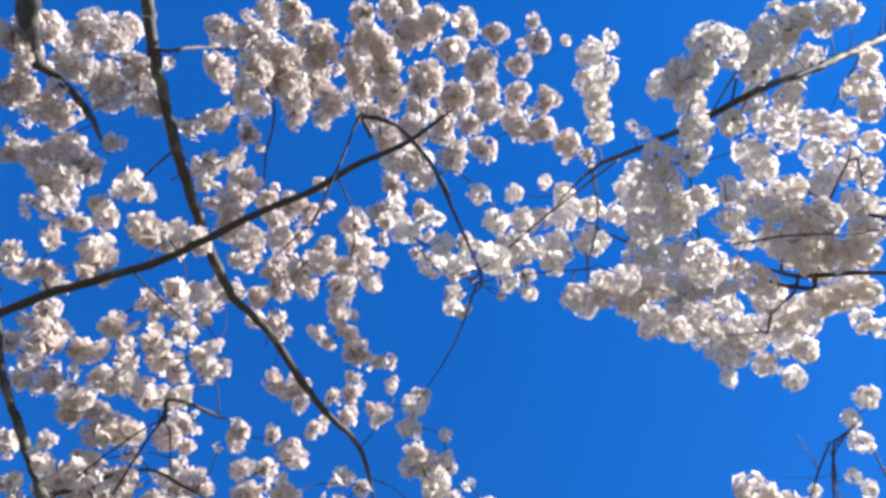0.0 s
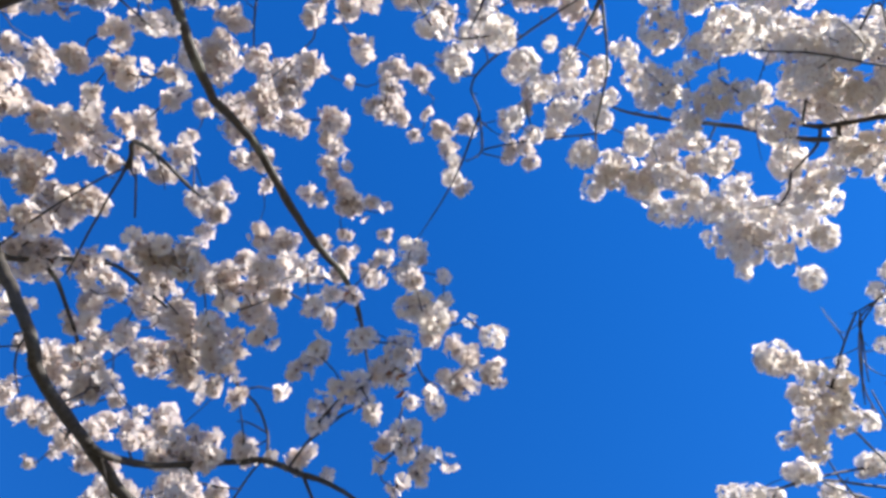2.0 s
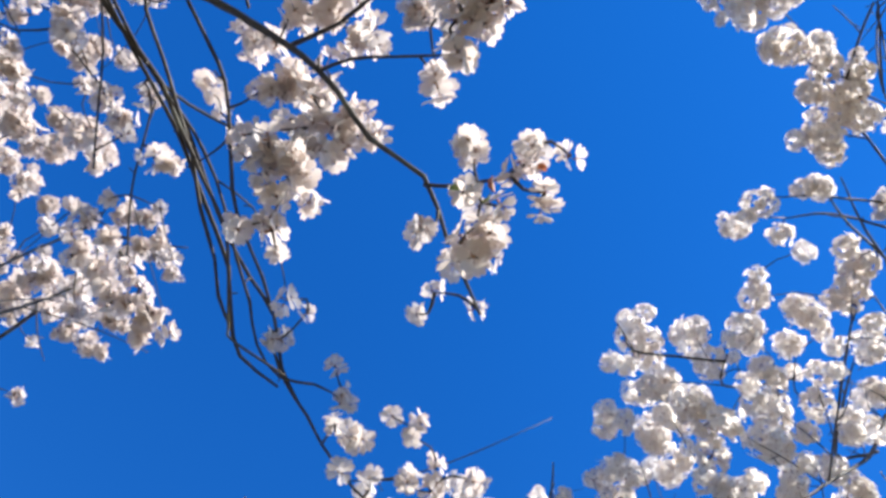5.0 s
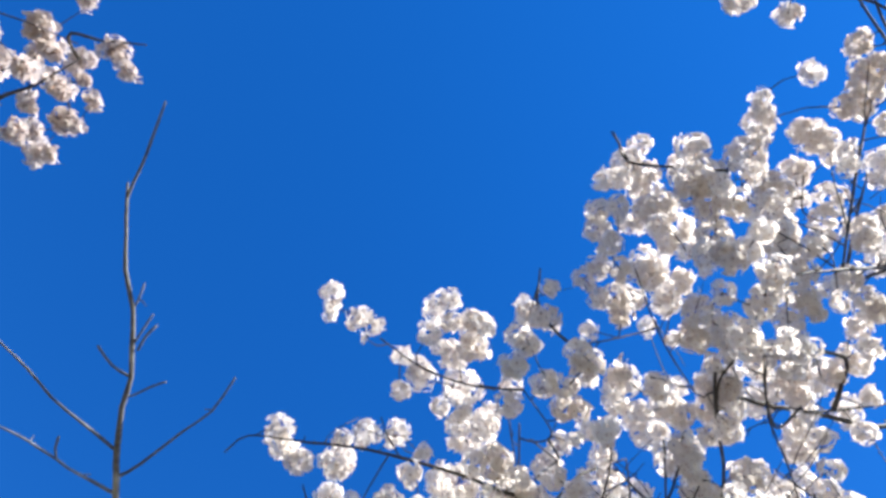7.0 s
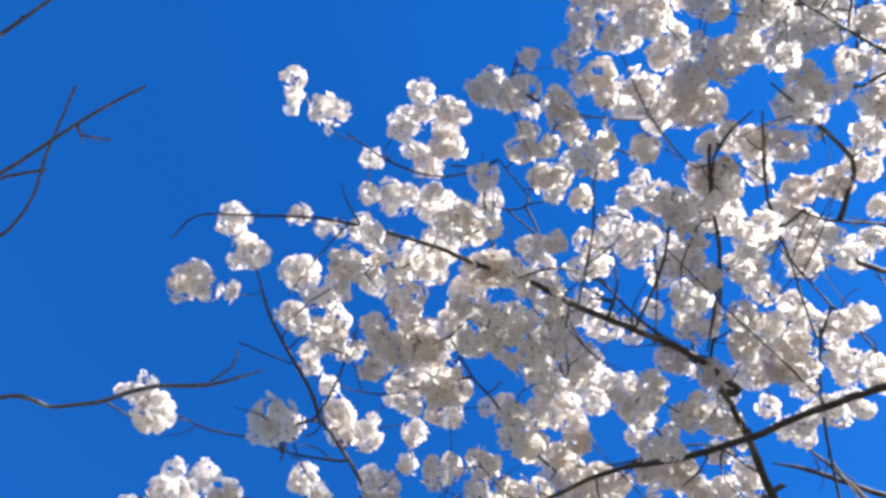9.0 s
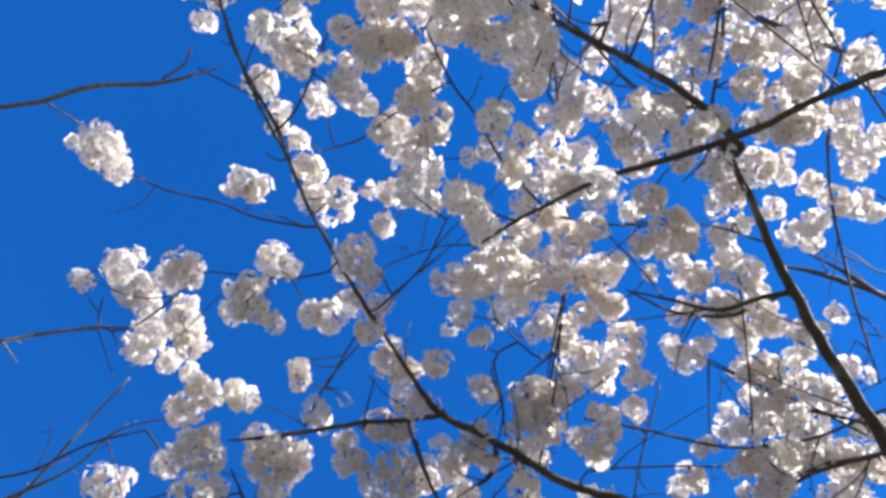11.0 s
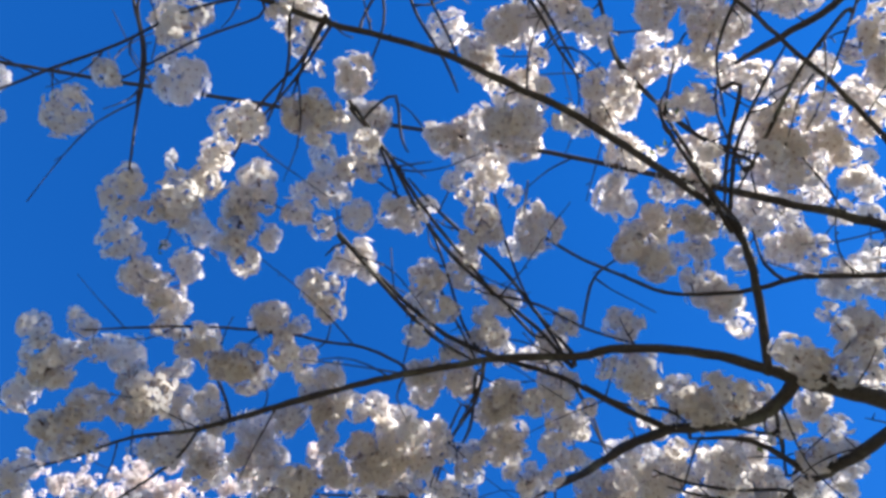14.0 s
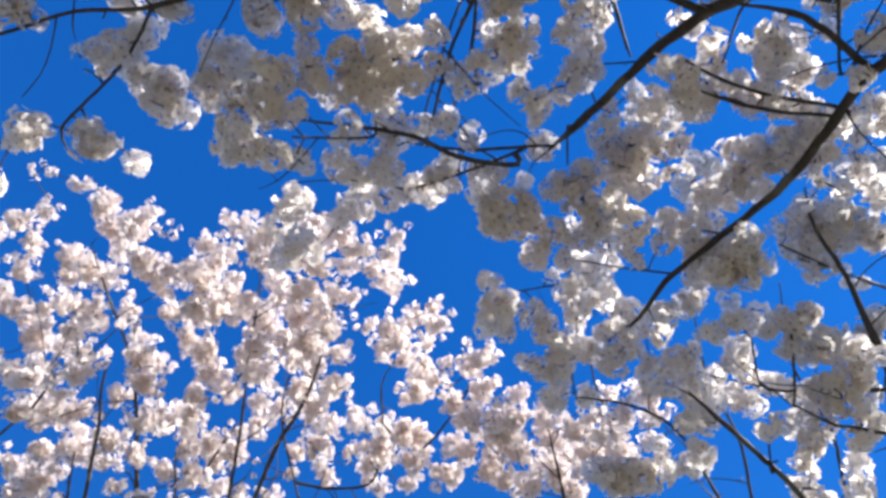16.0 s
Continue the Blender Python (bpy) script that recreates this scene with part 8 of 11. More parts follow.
spray(tree_c, (-0.23, 3.85, 4.10, 0.052), (-0.24, 3.91, 4.12, 0.036), (-0.13, 3.95, 4.11, 0.054), (-0.06, 3.96, 4.06, 0.043), (-0.10, 4.02, 4.08, 0.029), (0.03, 4.14, 4.19, 0.046), (0.09, 4.30, 4.42, 0.061), (0.11, 4.34, 4.41, 0.070))
spray(tree_c, (0.23, 3.89, 4.17, 0.054), (0.17, 4.00, 4.37, 0.059), (0.15, 4.02, 4.13, 0.054), (0.19, 4.11, 4.20, 0.046), (0.32, 4.08, 4.15, 0.070), (0.36, 4.11, 4.14, 0.037))
spray(tree_c, (0.32, 3.95, 4.10, 0.053), (0.37, 3.97, 4.03, 0.035), (0.56, 3.93, 4.04, 0.035), (0.62, 3.96, 4.04, 0.035), (0.49, 3.89, 3.70, 0.044), (0.46, 3.87, 3.73, 0.051), (0.42, 3.89, 3.53, 0.052), (0.44, 4.17, 3.81, 0.049))
spray(tree_c, (0.03, 4.27, 4.13, 0.050), (-0.10, 4.35, 3.87, 0.034), (-0.06, 4.37, 3.96, 0.035), (0.02, 4.36, 3.93, 0.048), (0.09, 4.32, 3.61, 0.045), (0.13, 4.40, 3.85, 0.040), (0.12, 4.38, 3.53, 0.030))
spray(tree_c, (0.19, 4.24, 3.93, 0.042), (0.26, 4.28, 3.88, 0.050), (0.31, 4.29, 3.62, 0.045), (0.35, 4.31, 3.50, 0.029), (0.40, 4.31, 3.59, 0.044), (0.45, 4.28, 3.53, 0.038), (0.50, 4.32, 4.28, 0.059), (0.48, 4.42, 3.68, 0.051))
spray(tree_c, (-0.16, 4.29, 3.78, 0.039), (-0.35, 4.45, 3.89, 0.058), (-0.38, 4.40, 3.91, 0.046), (-0.42, 4.33, 3.91, 0.058), (-0.47, 4.52, 4.10, 0.046), (-0.23, 4.56, 4.07, 0.086), (-0.14, 4.58, 3.82, 0.041), (-0.12, 4.58, 3.53, 0.036))
spray(tree_c, (-0.41, 4.42, 3.47, 0.054), (-0.44, 4.45, 3.49, 0.049), (-0.35, 4.44, 3.42, 0.041), (-0.32, 4.48, 3.55, 0.020), (-0.11, 4.66, 3.72, 0.040), (-0.06, 4.67, 3.68, 0.065), (-0.03, 4.61, 3.67, 0.043), (0.05, 4.67, 3.59, 0.019))
spray(tree_c, (0.02, 4.40, 3.56, 0.064), (0.08, 4.42, 3.52, 0.043), (0.13, 4.43, 3.40, 0.028), (0.16, 4.54, 3.64, 0.046), (0.22, 4.51, 3.58, 0.045), (0.19, 4.61, 3.75, 0.051), (0.15, 4.63, 3.53, 0.040), (0.19, 4.66, 3.50, 0.056))
spray(tree_c, (-0.00, 4.49, 3.60, 0.037), (0.10, 4.60, 3.56, 0.046), (0.09, 4.70, 3.72, 0.049), (0.09, 4.74, 3.56, 0.042), (0.10, 4.79, 3.76, 0.046), (0.16, 4.81, 3.62, 0.035), (0.19, 4.88, 3.67, 0.040), (0.23, 4.86, 3.74, 0.058))
spray(tree_c, (0.02, 4.68, 3.53, 0.025), (-0.18, 4.88, 3.92, 0.043), (-0.05, 4.81, 3.92, 0.040), (0.00, 4.82, 3.90, 0.027), (-0.10, 4.92, 3.85, 0.040), (-0.06, 5.02, 3.82, 0.066), (-0.06, 5.12, 3.90, 0.064), (0.04, 5.09, 3.79, 0.055))
spray(tree_c, (0.25, 4.43, 3.73, 0.084), (0.31, 4.47, 4.07, 0.062), (0.36, 4.47, 3.38, 0.040), (0.40, 4.52, 3.47, 0.038), (0.46, 4.60, 3.51, 0.050), (0.51, 4.64, 3.49, 0.055), (0.56, 4.63, 3.36, 0.055), (0.54, 4.54, 3.38, 0.051))
spray(tree_c, (0.24, 4.61, 3.48, 0.069), (0.27, 4.65, 3.49, 0.050), (0.32, 4.72, 3.50, 0.046), (0.30, 4.79, 3.53, 0.060), (0.36, 4.84, 3.65, 0.050), (0.36, 4.99, 3.80, 0.022))
spray(tree_c, (0.40, 4.57, 3.36, 0.052), (0.44, 4.49, 3.36, 0.033), (0.48, 4.47, 3.69, 0.046), (0.53, 4.45, 3.65, 0.056), (0.51, 4.53, 3.46, 0.044), (0.65, 4.64, 3.54, 0.050), (0.65, 4.73, 3.77, 0.058), (0.61, 4.74, 3.47, 0.051))
spray(tree_c, (0.93, 4.76, 4.37, 0.063), (0.72, 4.84, 3.85, 0.044), (0.73, 4.95, 3.81, 0.061), (0.61, 4.91, 3.60, 0.055), (0.58, 4.99, 3.54, 0.054), (0.52, 4.83, 3.44, 0.053), (0.50, 4.85, 3.32, 0.043), (0.44, 5.07, 3.57, 0.056))
spray(tree_c, (1.01, 5.18, 4.34, 0.064), (0.92, 5.43, 4.01, 0.070), (0.99, 5.36, 3.94, 0.053), (0.96, 5.40, 3.98, 0.069), (0.80, 5.24, 3.74, 0.061), (0.78, 5.37, 4.04, 0.069), (0.76, 5.18, 3.78, 0.048), (0.77, 5.05, 3.70, 0.059))
spray(tree_c, (-0.72, 4.90, 3.76, 0.046), (-0.76, 4.93, 3.79, 0.032), (-0.67, 4.95, 3.69, 0.072), (-0.69, 5.02, 3.81, 0.055), (-0.77, 5.37, 4.05, 0.045), (-0.73, 5.36, 3.84, 0.069), (-0.79, 5.50, 4.08, 0.082), (-0.75, 5.56, 4.07, 0.064))
spray(tree_c, (-0.03, 4.55, 2.85, 0.048), (-0.07, 4.59, 2.89, 0.024), (-0.05, 4.64, 3.55, 0.046), (0.29, 4.95, 3.70, 0.046), (0.34, 5.08, 3.58, 0.044), (0.42, 5.05, 3.36, 0.044), (0.46, 5.08, 3.33, 0.050))
spray(tree_c, (-0.29, 5.06, 3.84, 0.056), (-0.26, 5.09, 3.83, 0.033), (-0.22, 5.33, 3.92, 0.067), (-0.14, 5.34, 3.81, 0.046), (-0.17, 5.34, 3.69, 0.032), (-0.31, 5.40, 3.73, 0.033), (-0.26, 5.43, 3.57, 0.045), (-0.15, 5.49, 3.63, 0.032))
spray(tree_c, (0.21, 5.09, 3.81, 0.049), (0.18, 5.18, 3.77, 0.044), (0.09, 5.28, 3.76, 0.066), (0.02, 5.40, 4.02, 0.061), (0.14, 5.35, 3.74, 0.055), (0.09, 5.43, 3.74, 0.040), (0.02, 5.54, 3.99, 0.062))
spray(tree_c, (0.29, 5.03, 3.44, 0.046), (0.52, 5.16, 3.57, 0.044), (0.63, 5.19, 3.59, 0.051), (0.69, 5.36, 3.72, 0.061), (0.63, 5.39, 3.78, 0.068), (0.56, 5.44, 3.92, 0.068), (0.50, 5.33, 3.68, 0.064), (0.45, 5.38, 3.73, 0.061))
spray(tree_c, (-0.52, 5.36, 3.85, 0.069), (-0.49, 5.38, 3.85, 0.051), (-0.52, 5.50, 3.86, 0.047), (-0.50, 5.54, 3.78, 0.072), (-0.66, 5.60, 3.86, 0.071), (-0.73, 5.70, 3.94, 0.061), (-0.58, 5.69, 3.83, 0.047), (-0.48, 5.61, 3.78, 0.064))
spray(tree_c, (-0.17, 5.35, 3.41, 0.057), (-0.12, 5.37, 3.39, 0.041), (-0.07, 5.51, 3.82, 0.050), (-0.01, 5.52, 3.82, 0.065), (0.14, 5.53, 3.72, 0.055), (0.21, 5.60, 3.77, 0.034), (0.19, 5.67, 3.80, 0.065), (0.25, 5.70, 3.76, 0.057))
spray(tree_c, (0.36, 5.64, 3.70, 0.055), (0.28, 5.69, 3.75, 0.040), (0.28, 5.79, 3.70, 0.050), (0.16, 5.91, 3.79, 0.066), (0.04, 5.97, 3.74, 0.028), (0.04, 6.03, 3.73, 0.047), (0.09, 6.02, 3.74, 0.047), (0.15, 6.16, 3.67, 0.051))
spray(tree_c, (-0.43, 5.71, 3.68, 0.044), (-0.40, 5.75, 3.68, 0.049), (-0.48, 5.80, 3.68, 0.067), (-0.45, 5.93, 3.63, 0.071), (-0.37, 5.96, 3.62, 0.044), (-0.34, 6.01, 3.54, 0.043), (-0.40, 6.00, 3.49, 0.063), (-0.55, 6.00, 3.68, 0.057))
spray(tree_c, (-0.29, 5.74, 3.65, 0.048), (-0.26, 5.95, 3.76, 0.058), (-0.19, 5.97, 3.70, 0.069), (-0.25, 6.00, 3.69, 0.050), (-0.15, 6.04, 3.71, 0.065), (-0.11, 6.02, 3.71, 0.046), (-0.11, 5.97, 3.71, 0.046), (-0.05, 5.83, 3.73, 0.050))
spray(tree_c, (-0.09, 5.66, 3.67, 0.044), (-0.24, 6.17, 3.62, 0.045), (-0.19, 6.19, 3.63, 0.034), (-0.09, 6.21, 3.64, 0.051), (-0.00, 6.22, 3.61, 0.032), (0.12, 6.29, 3.60, 0.027), (0.15, 6.31, 3.60, 0.057), (0.19, 6.35, 3.58, 0.034))
spray(tree_c, (0.82, 5.43, 4.00, 0.069), (0.78, 5.59, 3.98, 0.069), (0.74, 5.65, 4.04, 0.046), (0.84, 5.59, 3.94, 0.044), (0.86, 5.49, 3.76, 0.049), (0.99, 5.53, 3.98, 0.055), (1.04, 5.62, 3.93, 0.054), (1.08, 5.63, 3.89, 0.036))
spray(tree_c, (0.38, 5.40, 3.82, 0.046), (0.45, 5.53, 3.88, 0.052), (0.51, 5.56, 3.72, 0.040), (0.68, 5.80, 3.80, 0.059), (0.68, 5.86, 3.76, 0.065), (0.76, 5.86, 3.79, 0.052), (0.75, 5.91, 3.75, 0.065))
spray(tree_c, (0.93, 5.80, 4.04, 0.065), (0.98, 5.82, 3.97, 0.056), (1.01, 5.78, 3.99, 0.046), (1.10, 5.79, 3.92, 0.049), (0.93, 5.84, 3.74, 0.042), (0.91, 5.88, 3.59, 0.043), (0.86, 5.87, 3.59, 0.054), (0.68, 5.89, 3.61, 0.033))
spray(tree_c, (0.85, 5.82, 3.93, 0.062), (0.74, 5.83, 3.84, 0.072), (0.65, 5.96, 3.71, 0.050), (0.55, 5.99, 3.67, 0.045), (0.50, 5.95, 3.67, 0.050), (0.44, 5.97, 3.67, 0.050), (0.42, 6.03, 3.69, 0.051), (0.46, 6.09, 3.63, 0.050))
spray(tree_c, (1.97, 4.94, 4.27, 0.047), (1.72, 5.21, 4.29, 0.054), (1.81, 5.31, 4.29, 0.054), (1.87, 5.33, 4.25, 0.054), (1.69, 5.66, 3.89, 0.036))
spray(tree_c, (1.36, 5.09, 3.89, 0.050), (1.35, 5.31, 3.83, 0.050), (1.18, 5.20, 3.77, 0.044), (1.13, 5.19, 3.80, 0.062), (1.03, 5.09, 3.71, 0.060))
spray(tree_c, (1.07, 5.27, 3.88, 0.057), (1.05, 5.18, 3.97, 0.047), (1.30, 5.53, 3.99, 0.049), (1.51, 5.57, 4.12, 0.051), (1.56, 5.73, 3.89, 0.068), (1.50, 5.76, 3.89, 0.049))
spray(tree_c, (1.32, 5.75, 4.03, 0.064), (1.53, 5.85, 3.80, 0.059), (1.58, 5.80, 3.83, 0.067), (1.68, 5.71, 3.93, 0.044), (1.77, 5.91, 3.89, 0.054), (1.85, 6.03, 3.83, 0.060), (1.96, 6.05, 3.82, 0.061), (1.67, 6.00, 3.77, 0.053))
spray(tree_c, (2.12, 6.09, 4.49, 0.087), (2.20, 6.14, 4.48, 0.087), (1.94, 5.79, 4.03, 0.057), (1.86, 6.24, 3.85, 0.071), (1.66, 6.24, 3.71, 0.036), (1.63, 6.27, 3.61, 0.034), (1.55, 6.21, 3.67, 0.042), (1.48, 6.24, 3.69, 0.042))
spray(tree_c, (1.42, 5.89, 3.73, 0.028), (1.45, 5.97, 3.68, 0.050), (1.45, 6.01, 3.72, 0.047), (1.51, 6.00, 3.73, 0.059), (1.58, 6.11, 3.72, 0.047), (1.46, 6.13, 3.71, 0.042), (1.37, 6.01, 3.67, 0.027), (1.28, 5.97, 3.74, 0.035))
spray(tree_c, (1.48, 5.87, 3.54, 0.059), (1.75, 6.05, 3.81, 0.066), (1.25, 6.07, 3.71, 0.058), (1.21, 6.30, 3.70, 0.052), (1.12, 6.25, 3.61, 0.050), (1.05, 6.24, 3.56, 0.044), (1.10, 6.34, 3.58, 0.031))
spray(tree_c, (-0.87, 6.18, 3.85, 0.070), (-0.82, 6.21, 3.84, 0.038), (-0.83, 6.31, 3.79, 0.030), (-0.89, 6.30, 3.78, 0.062), (-0.34, 6.39, 3.54, 0.040), (-0.25, 6.42, 3.51, 0.049), (-0.26, 6.46, 3.46, 0.039), (-0.32, 6.53, 3.46, 0.048))
spray(tree_c, (-0.30, 6.69, 3.47, 0.079), (-0.43, 6.66, 3.31, 0.033), (-0.42, 6.68, 3.29, 0.034), (-0.49, 6.76, 3.21, 0.064), (-0.68, 6.77, 3.21, 0.030), (-0.75, 6.75, 3.22, 0.056), (-0.41, 6.99, 3.26, 0.055), (-0.37, 6.94, 3.24, 0.042))
spray(tree_c, (0.00, 6.40, 3.49, 0.062), (0.04, 6.47, 3.47, 0.055), (0.09, 6.52, 3.46, 0.040), (0.06, 6.58, 3.43, 0.048), (0.01, 6.52, 3.43, 0.048), (0.09, 6.66, 3.44, 0.027), (0.09, 6.75, 3.40, 0.039), (0.11, 6.78, 3.37, 0.048))
spray(tree_c, (0.19, 6.67, 3.49, 0.064), (0.17, 6.71, 3.49, 0.045), (0.14, 6.85, 3.90, 0.068), (0.20, 6.84, 3.89, 0.067), (0.20, 6.85, 3.89, 0.065), (0.21, 6.87, 3.45, 0.050), (0.22, 6.94, 3.47, 0.047), (0.25, 6.92, 3.57, 0.029))
spray(tree_c, (0.42, 6.38, 3.53, 0.034), (0.46, 6.35, 3.51, 0.049), (0.52, 6.34, 3.60, 0.064), (0.58, 6.31, 3.49, 0.061), (0.56, 6.38, 3.49, 0.048), (0.55, 6.28, 3.61, 0.063), (0.49, 6.27, 3.60, 0.045))
spray(tree_c, (0.77, 6.49, 3.72, 0.054), (0.82, 6.50, 3.71, 0.044), (0.87, 6.66, 3.68, 0.030), (0.96, 6.71, 3.58, 0.048), (0.92, 6.79, 3.61, 0.045), (0.87, 6.83, 3.63, 0.037), (0.94, 6.83, 3.67, 0.045), (1.01, 6.91, 3.71, 0.064))
spray(tree_c, (0.44, 6.59, 3.65, 0.029), (0.54, 6.60, 3.69, 0.061), (0.55, 6.64, 3.70, 0.057), (0.58, 6.67, 3.75, 0.051), (0.71, 6.74, 3.58, 0.060), (0.72, 6.92, 3.81, 0.052), (0.72, 6.92, 3.82, 0.060), (0.68, 6.89, 3.84, 0.064))
spray(tree_c, (0.51, 6.87, 3.85, 0.057), (0.47, 6.90, 3.85, 0.060), (0.57, 6.86, 3.85, 0.072), (0.60, 6.80, 3.38, 0.061), (0.58, 6.83, 3.37, 0.039), (0.64, 6.94, 3.81, 0.048), (0.58, 6.96, 3.49, 0.061), (0.56, 6.93, 3.84, 0.068))
spray(tree_c, (0.44, 6.91, 3.85, 0.066), (0.40, 6.88, 3.85, 0.040), (0.39, 7.08, 3.59, 0.035), (0.33, 7.10, 3.54, 0.057), (0.28, 7.09, 3.55, 0.050), (0.18, 7.09, 3.49, 0.049), (0.08, 7.12, 3.47, 0.040), (0.01, 7.07, 3.45, 0.048))
spray(tree_c, (-0.09, 6.80, 3.35, 0.060), (-0.15, 6.84, 3.38, 0.039), (-0.19, 6.90, 3.38, 0.051), (-0.22, 6.96, 3.35, 0.057), (-0.27, 6.99, 3.30, 0.070), (-0.29, 7.04, 3.31, 0.044), (-0.47, 7.06, 3.32, 0.030))
spray(tree_c, (0.04, 6.79, 3.37, 0.048), (0.04, 6.76, 3.38, 0.044), (0.10, 6.83, 3.33, 0.036), (0.15, 6.80, 3.38, 0.033), (0.16, 6.94, 3.41, 0.046), (0.08, 6.97, 3.40, 0.031), (-0.11, 6.98, 3.48, 0.061))
spray(tree_c, (0.90, 6.19, 3.52, 0.044), (0.89, 6.11, 3.67, 0.041), (0.68, 6.08, 3.57, 0.044), (0.82, 6.29, 3.60, 0.034), (1.06, 6.34, 3.58, 0.046), (1.07, 6.50, 3.66, 0.056), (1.07, 6.48, 3.75, 0.050), (1.23, 6.52, 3.74, 0.037))
spray(tree_c, (1.32, 6.36, 3.77, 0.062), (1.28, 6.45, 3.79, 0.056), (1.36, 6.53, 3.78, 0.063), (1.47, 6.43, 3.74, 0.054), (1.43, 6.42, 3.83, 0.064), (1.39, 6.44, 3.64, 0.055), (1.27, 6.56, 3.61, 0.048))
spray(tree_c, (1.04, 6.68, 3.81, 0.065), (1.04, 6.73, 3.78, 0.047), (1.10, 6.65, 3.80, 0.065), (1.22, 6.66, 3.61, 0.036), (1.20, 6.61, 3.59, 0.048), (1.21, 6.53, 3.62, 0.055), (1.35, 6.68, 3.76, 0.062), (1.37, 6.69, 3.62, 0.060))
spray(tree_c, (1.06, 6.93, 3.66, 0.045), (1.01, 7.03, 3.75, 0.040), (1.00, 7.09, 3.79, 0.063), (1.06, 7.11, 3.79, 0.055), (1.08, 7.09, 3.52, 0.049), (1.06, 7.15, 3.48, 0.049), (1.03, 7.19, 3.44, 0.039), (1.06, 7.21, 3.40, 0.060))
spray(tree_c, (1.58, 6.72, 3.85, 0.066), (1.66, 6.72, 3.60, 0.043), (1.72, 6.83, 3.58, 0.044), (1.63, 6.90, 3.55, 0.048))
spray(tree_c, (1.61, 6.55, 3.49, 0.037), (1.61, 6.60, 3.51, 0.046), (1.71, 6.60, 3.52, 0.050), (1.79, 6.61, 3.51, 0.050), (1.65, 6.51, 3.49, 0.049), (1.67, 6.45, 3.39, 0.046))
spray(tree_c, (1.45, 6.87, 3.53, 0.052), (1.48, 6.89, 3.53, 0.048), (1.48, 6.97, 3.54, 0.056), (1.57, 6.96, 3.58, 0.050), (1.54, 6.87, 3.60, 0.049), (1.59, 6.86, 3.55, 0.049), (1.54, 6.77, 3.55, 0.044), (1.49, 6.69, 3.57, 0.044))
spray(tree_c, (1.40, 6.85, 3.51, 0.060), (1.37, 6.89, 3.43, 0.045), (1.21, 6.90, 3.47, 0.042), (1.22, 6.92, 3.65, 0.055), (1.22, 7.02, 3.64, 0.050), (1.26, 7.00, 3.62, 0.055))
spray(tree_c, (1.84, 6.88, 3.51, 0.042), (1.68, 6.96, 3.51, 0.043), (1.64, 6.85, 3.64, 0.037), (1.85, 7.04, 3.73, 0.049), (1.77, 7.12, 3.71, 0.044), (1.81, 7.30, 3.65, 0.054))
spray(tree_c, (0.27, 6.11, 3.72, 0.052), (0.18, 6.18, 3.67, 0.051), (0.35, 6.20, 3.62, 0.041), (0.53, 7.02, 3.50, 0.048), (0.55, 7.09, 3.46, 0.055), (0.58, 7.14, 3.49, 0.049), (0.50, 7.29, 3.54, 0.050), (0.39, 7.28, 3.46, 0.063))
spray(tree_c, (-0.15, 7.03, 3.42, 0.053), (-0.08, 7.03, 3.43, 0.043), (-0.16, 7.15, 3.37, 0.042), (-0.13, 7.20, 3.38, 0.047), (-0.07, 7.14, 3.43, 0.039), (0.04, 7.28, 3.44, 0.040))
spray(tree_c, (0.13, 7.26, 3.58, 0.059), (0.18, 7.23, 3.58, 0.051), (0.08, 7.30, 3.42, 0.062), (0.10, 7.35, 3.40, 0.048), (0.01, 7.40, 3.39, 0.033), (-0.06, 7.38, 3.38, 0.055), (-0.09, 7.36, 3.38, 0.039), (-0.15, 7.49, 3.33, 0.061))
spray(tree_c, (0.74, 7.16, 3.60, 0.075), (0.72, 7.21, 3.60, 0.047), (0.72, 7.11, 3.61, 0.047), (0.59, 7.34, 3.51, 0.034), (0.63, 7.37, 3.50, 0.050), (0.58, 7.40, 3.38, 0.033), (0.52, 7.52, 3.49, 0.058), (0.46, 7.51, 3.42, 0.041))
spray(tree_c, (-0.45, 7.25, 3.39, 0.060), (-0.39, 7.29, 3.38, 0.065), (-0.36, 7.34, 3.37, 0.054), (-0.38, 7.40, 3.37, 0.039), (-0.31, 7.46, 3.35, 0.039), (-0.25, 7.46, 3.34, 0.046), (-0.26, 7.42, 3.35, 0.048), (-0.22, 7.52, 3.35, 0.048))
spray(tree_c, (-0.61, 7.39, 3.35, 0.043), (-0.63, 7.36, 3.35, 0.026), (-0.58, 7.46, 3.34, 0.040), (-0.58, 7.48, 3.41, 0.045), (-0.57, 7.55, 3.49, 0.066), (-0.51, 7.57, 3.43, 0.034), (-0.52, 7.59, 3.40, 0.054), (-0.50, 7.65, 3.33, 0.055))
spray(tree_c, (-0.69, 7.43, 3.26, 0.052), (-0.66, 7.47, 3.23, 0.058), (-0.63, 7.50, 3.23, 0.035), (-0.72, 7.50, 3.25, 0.042), (-0.65, 7.64, 3.29, 0.043), (-0.62, 7.63, 3.33, 0.062), (-0.69, 7.69, 3.28, 0.064), (-0.72, 7.66, 3.26, 0.046))
spray(tree_c, (-0.12, 7.50, 3.32, 0.043), (-0.17, 7.51, 3.32, 0.051), (-0.14, 7.55, 3.34, 0.052), (-0.26, 7.62, 3.33, 0.041), (-0.41, 7.58, 3.38, 0.048), (-0.44, 7.61, 3.33, 0.077), (-0.48, 7.67, 3.34, 0.038), (-0.41, 7.69, 3.45, 0.070))
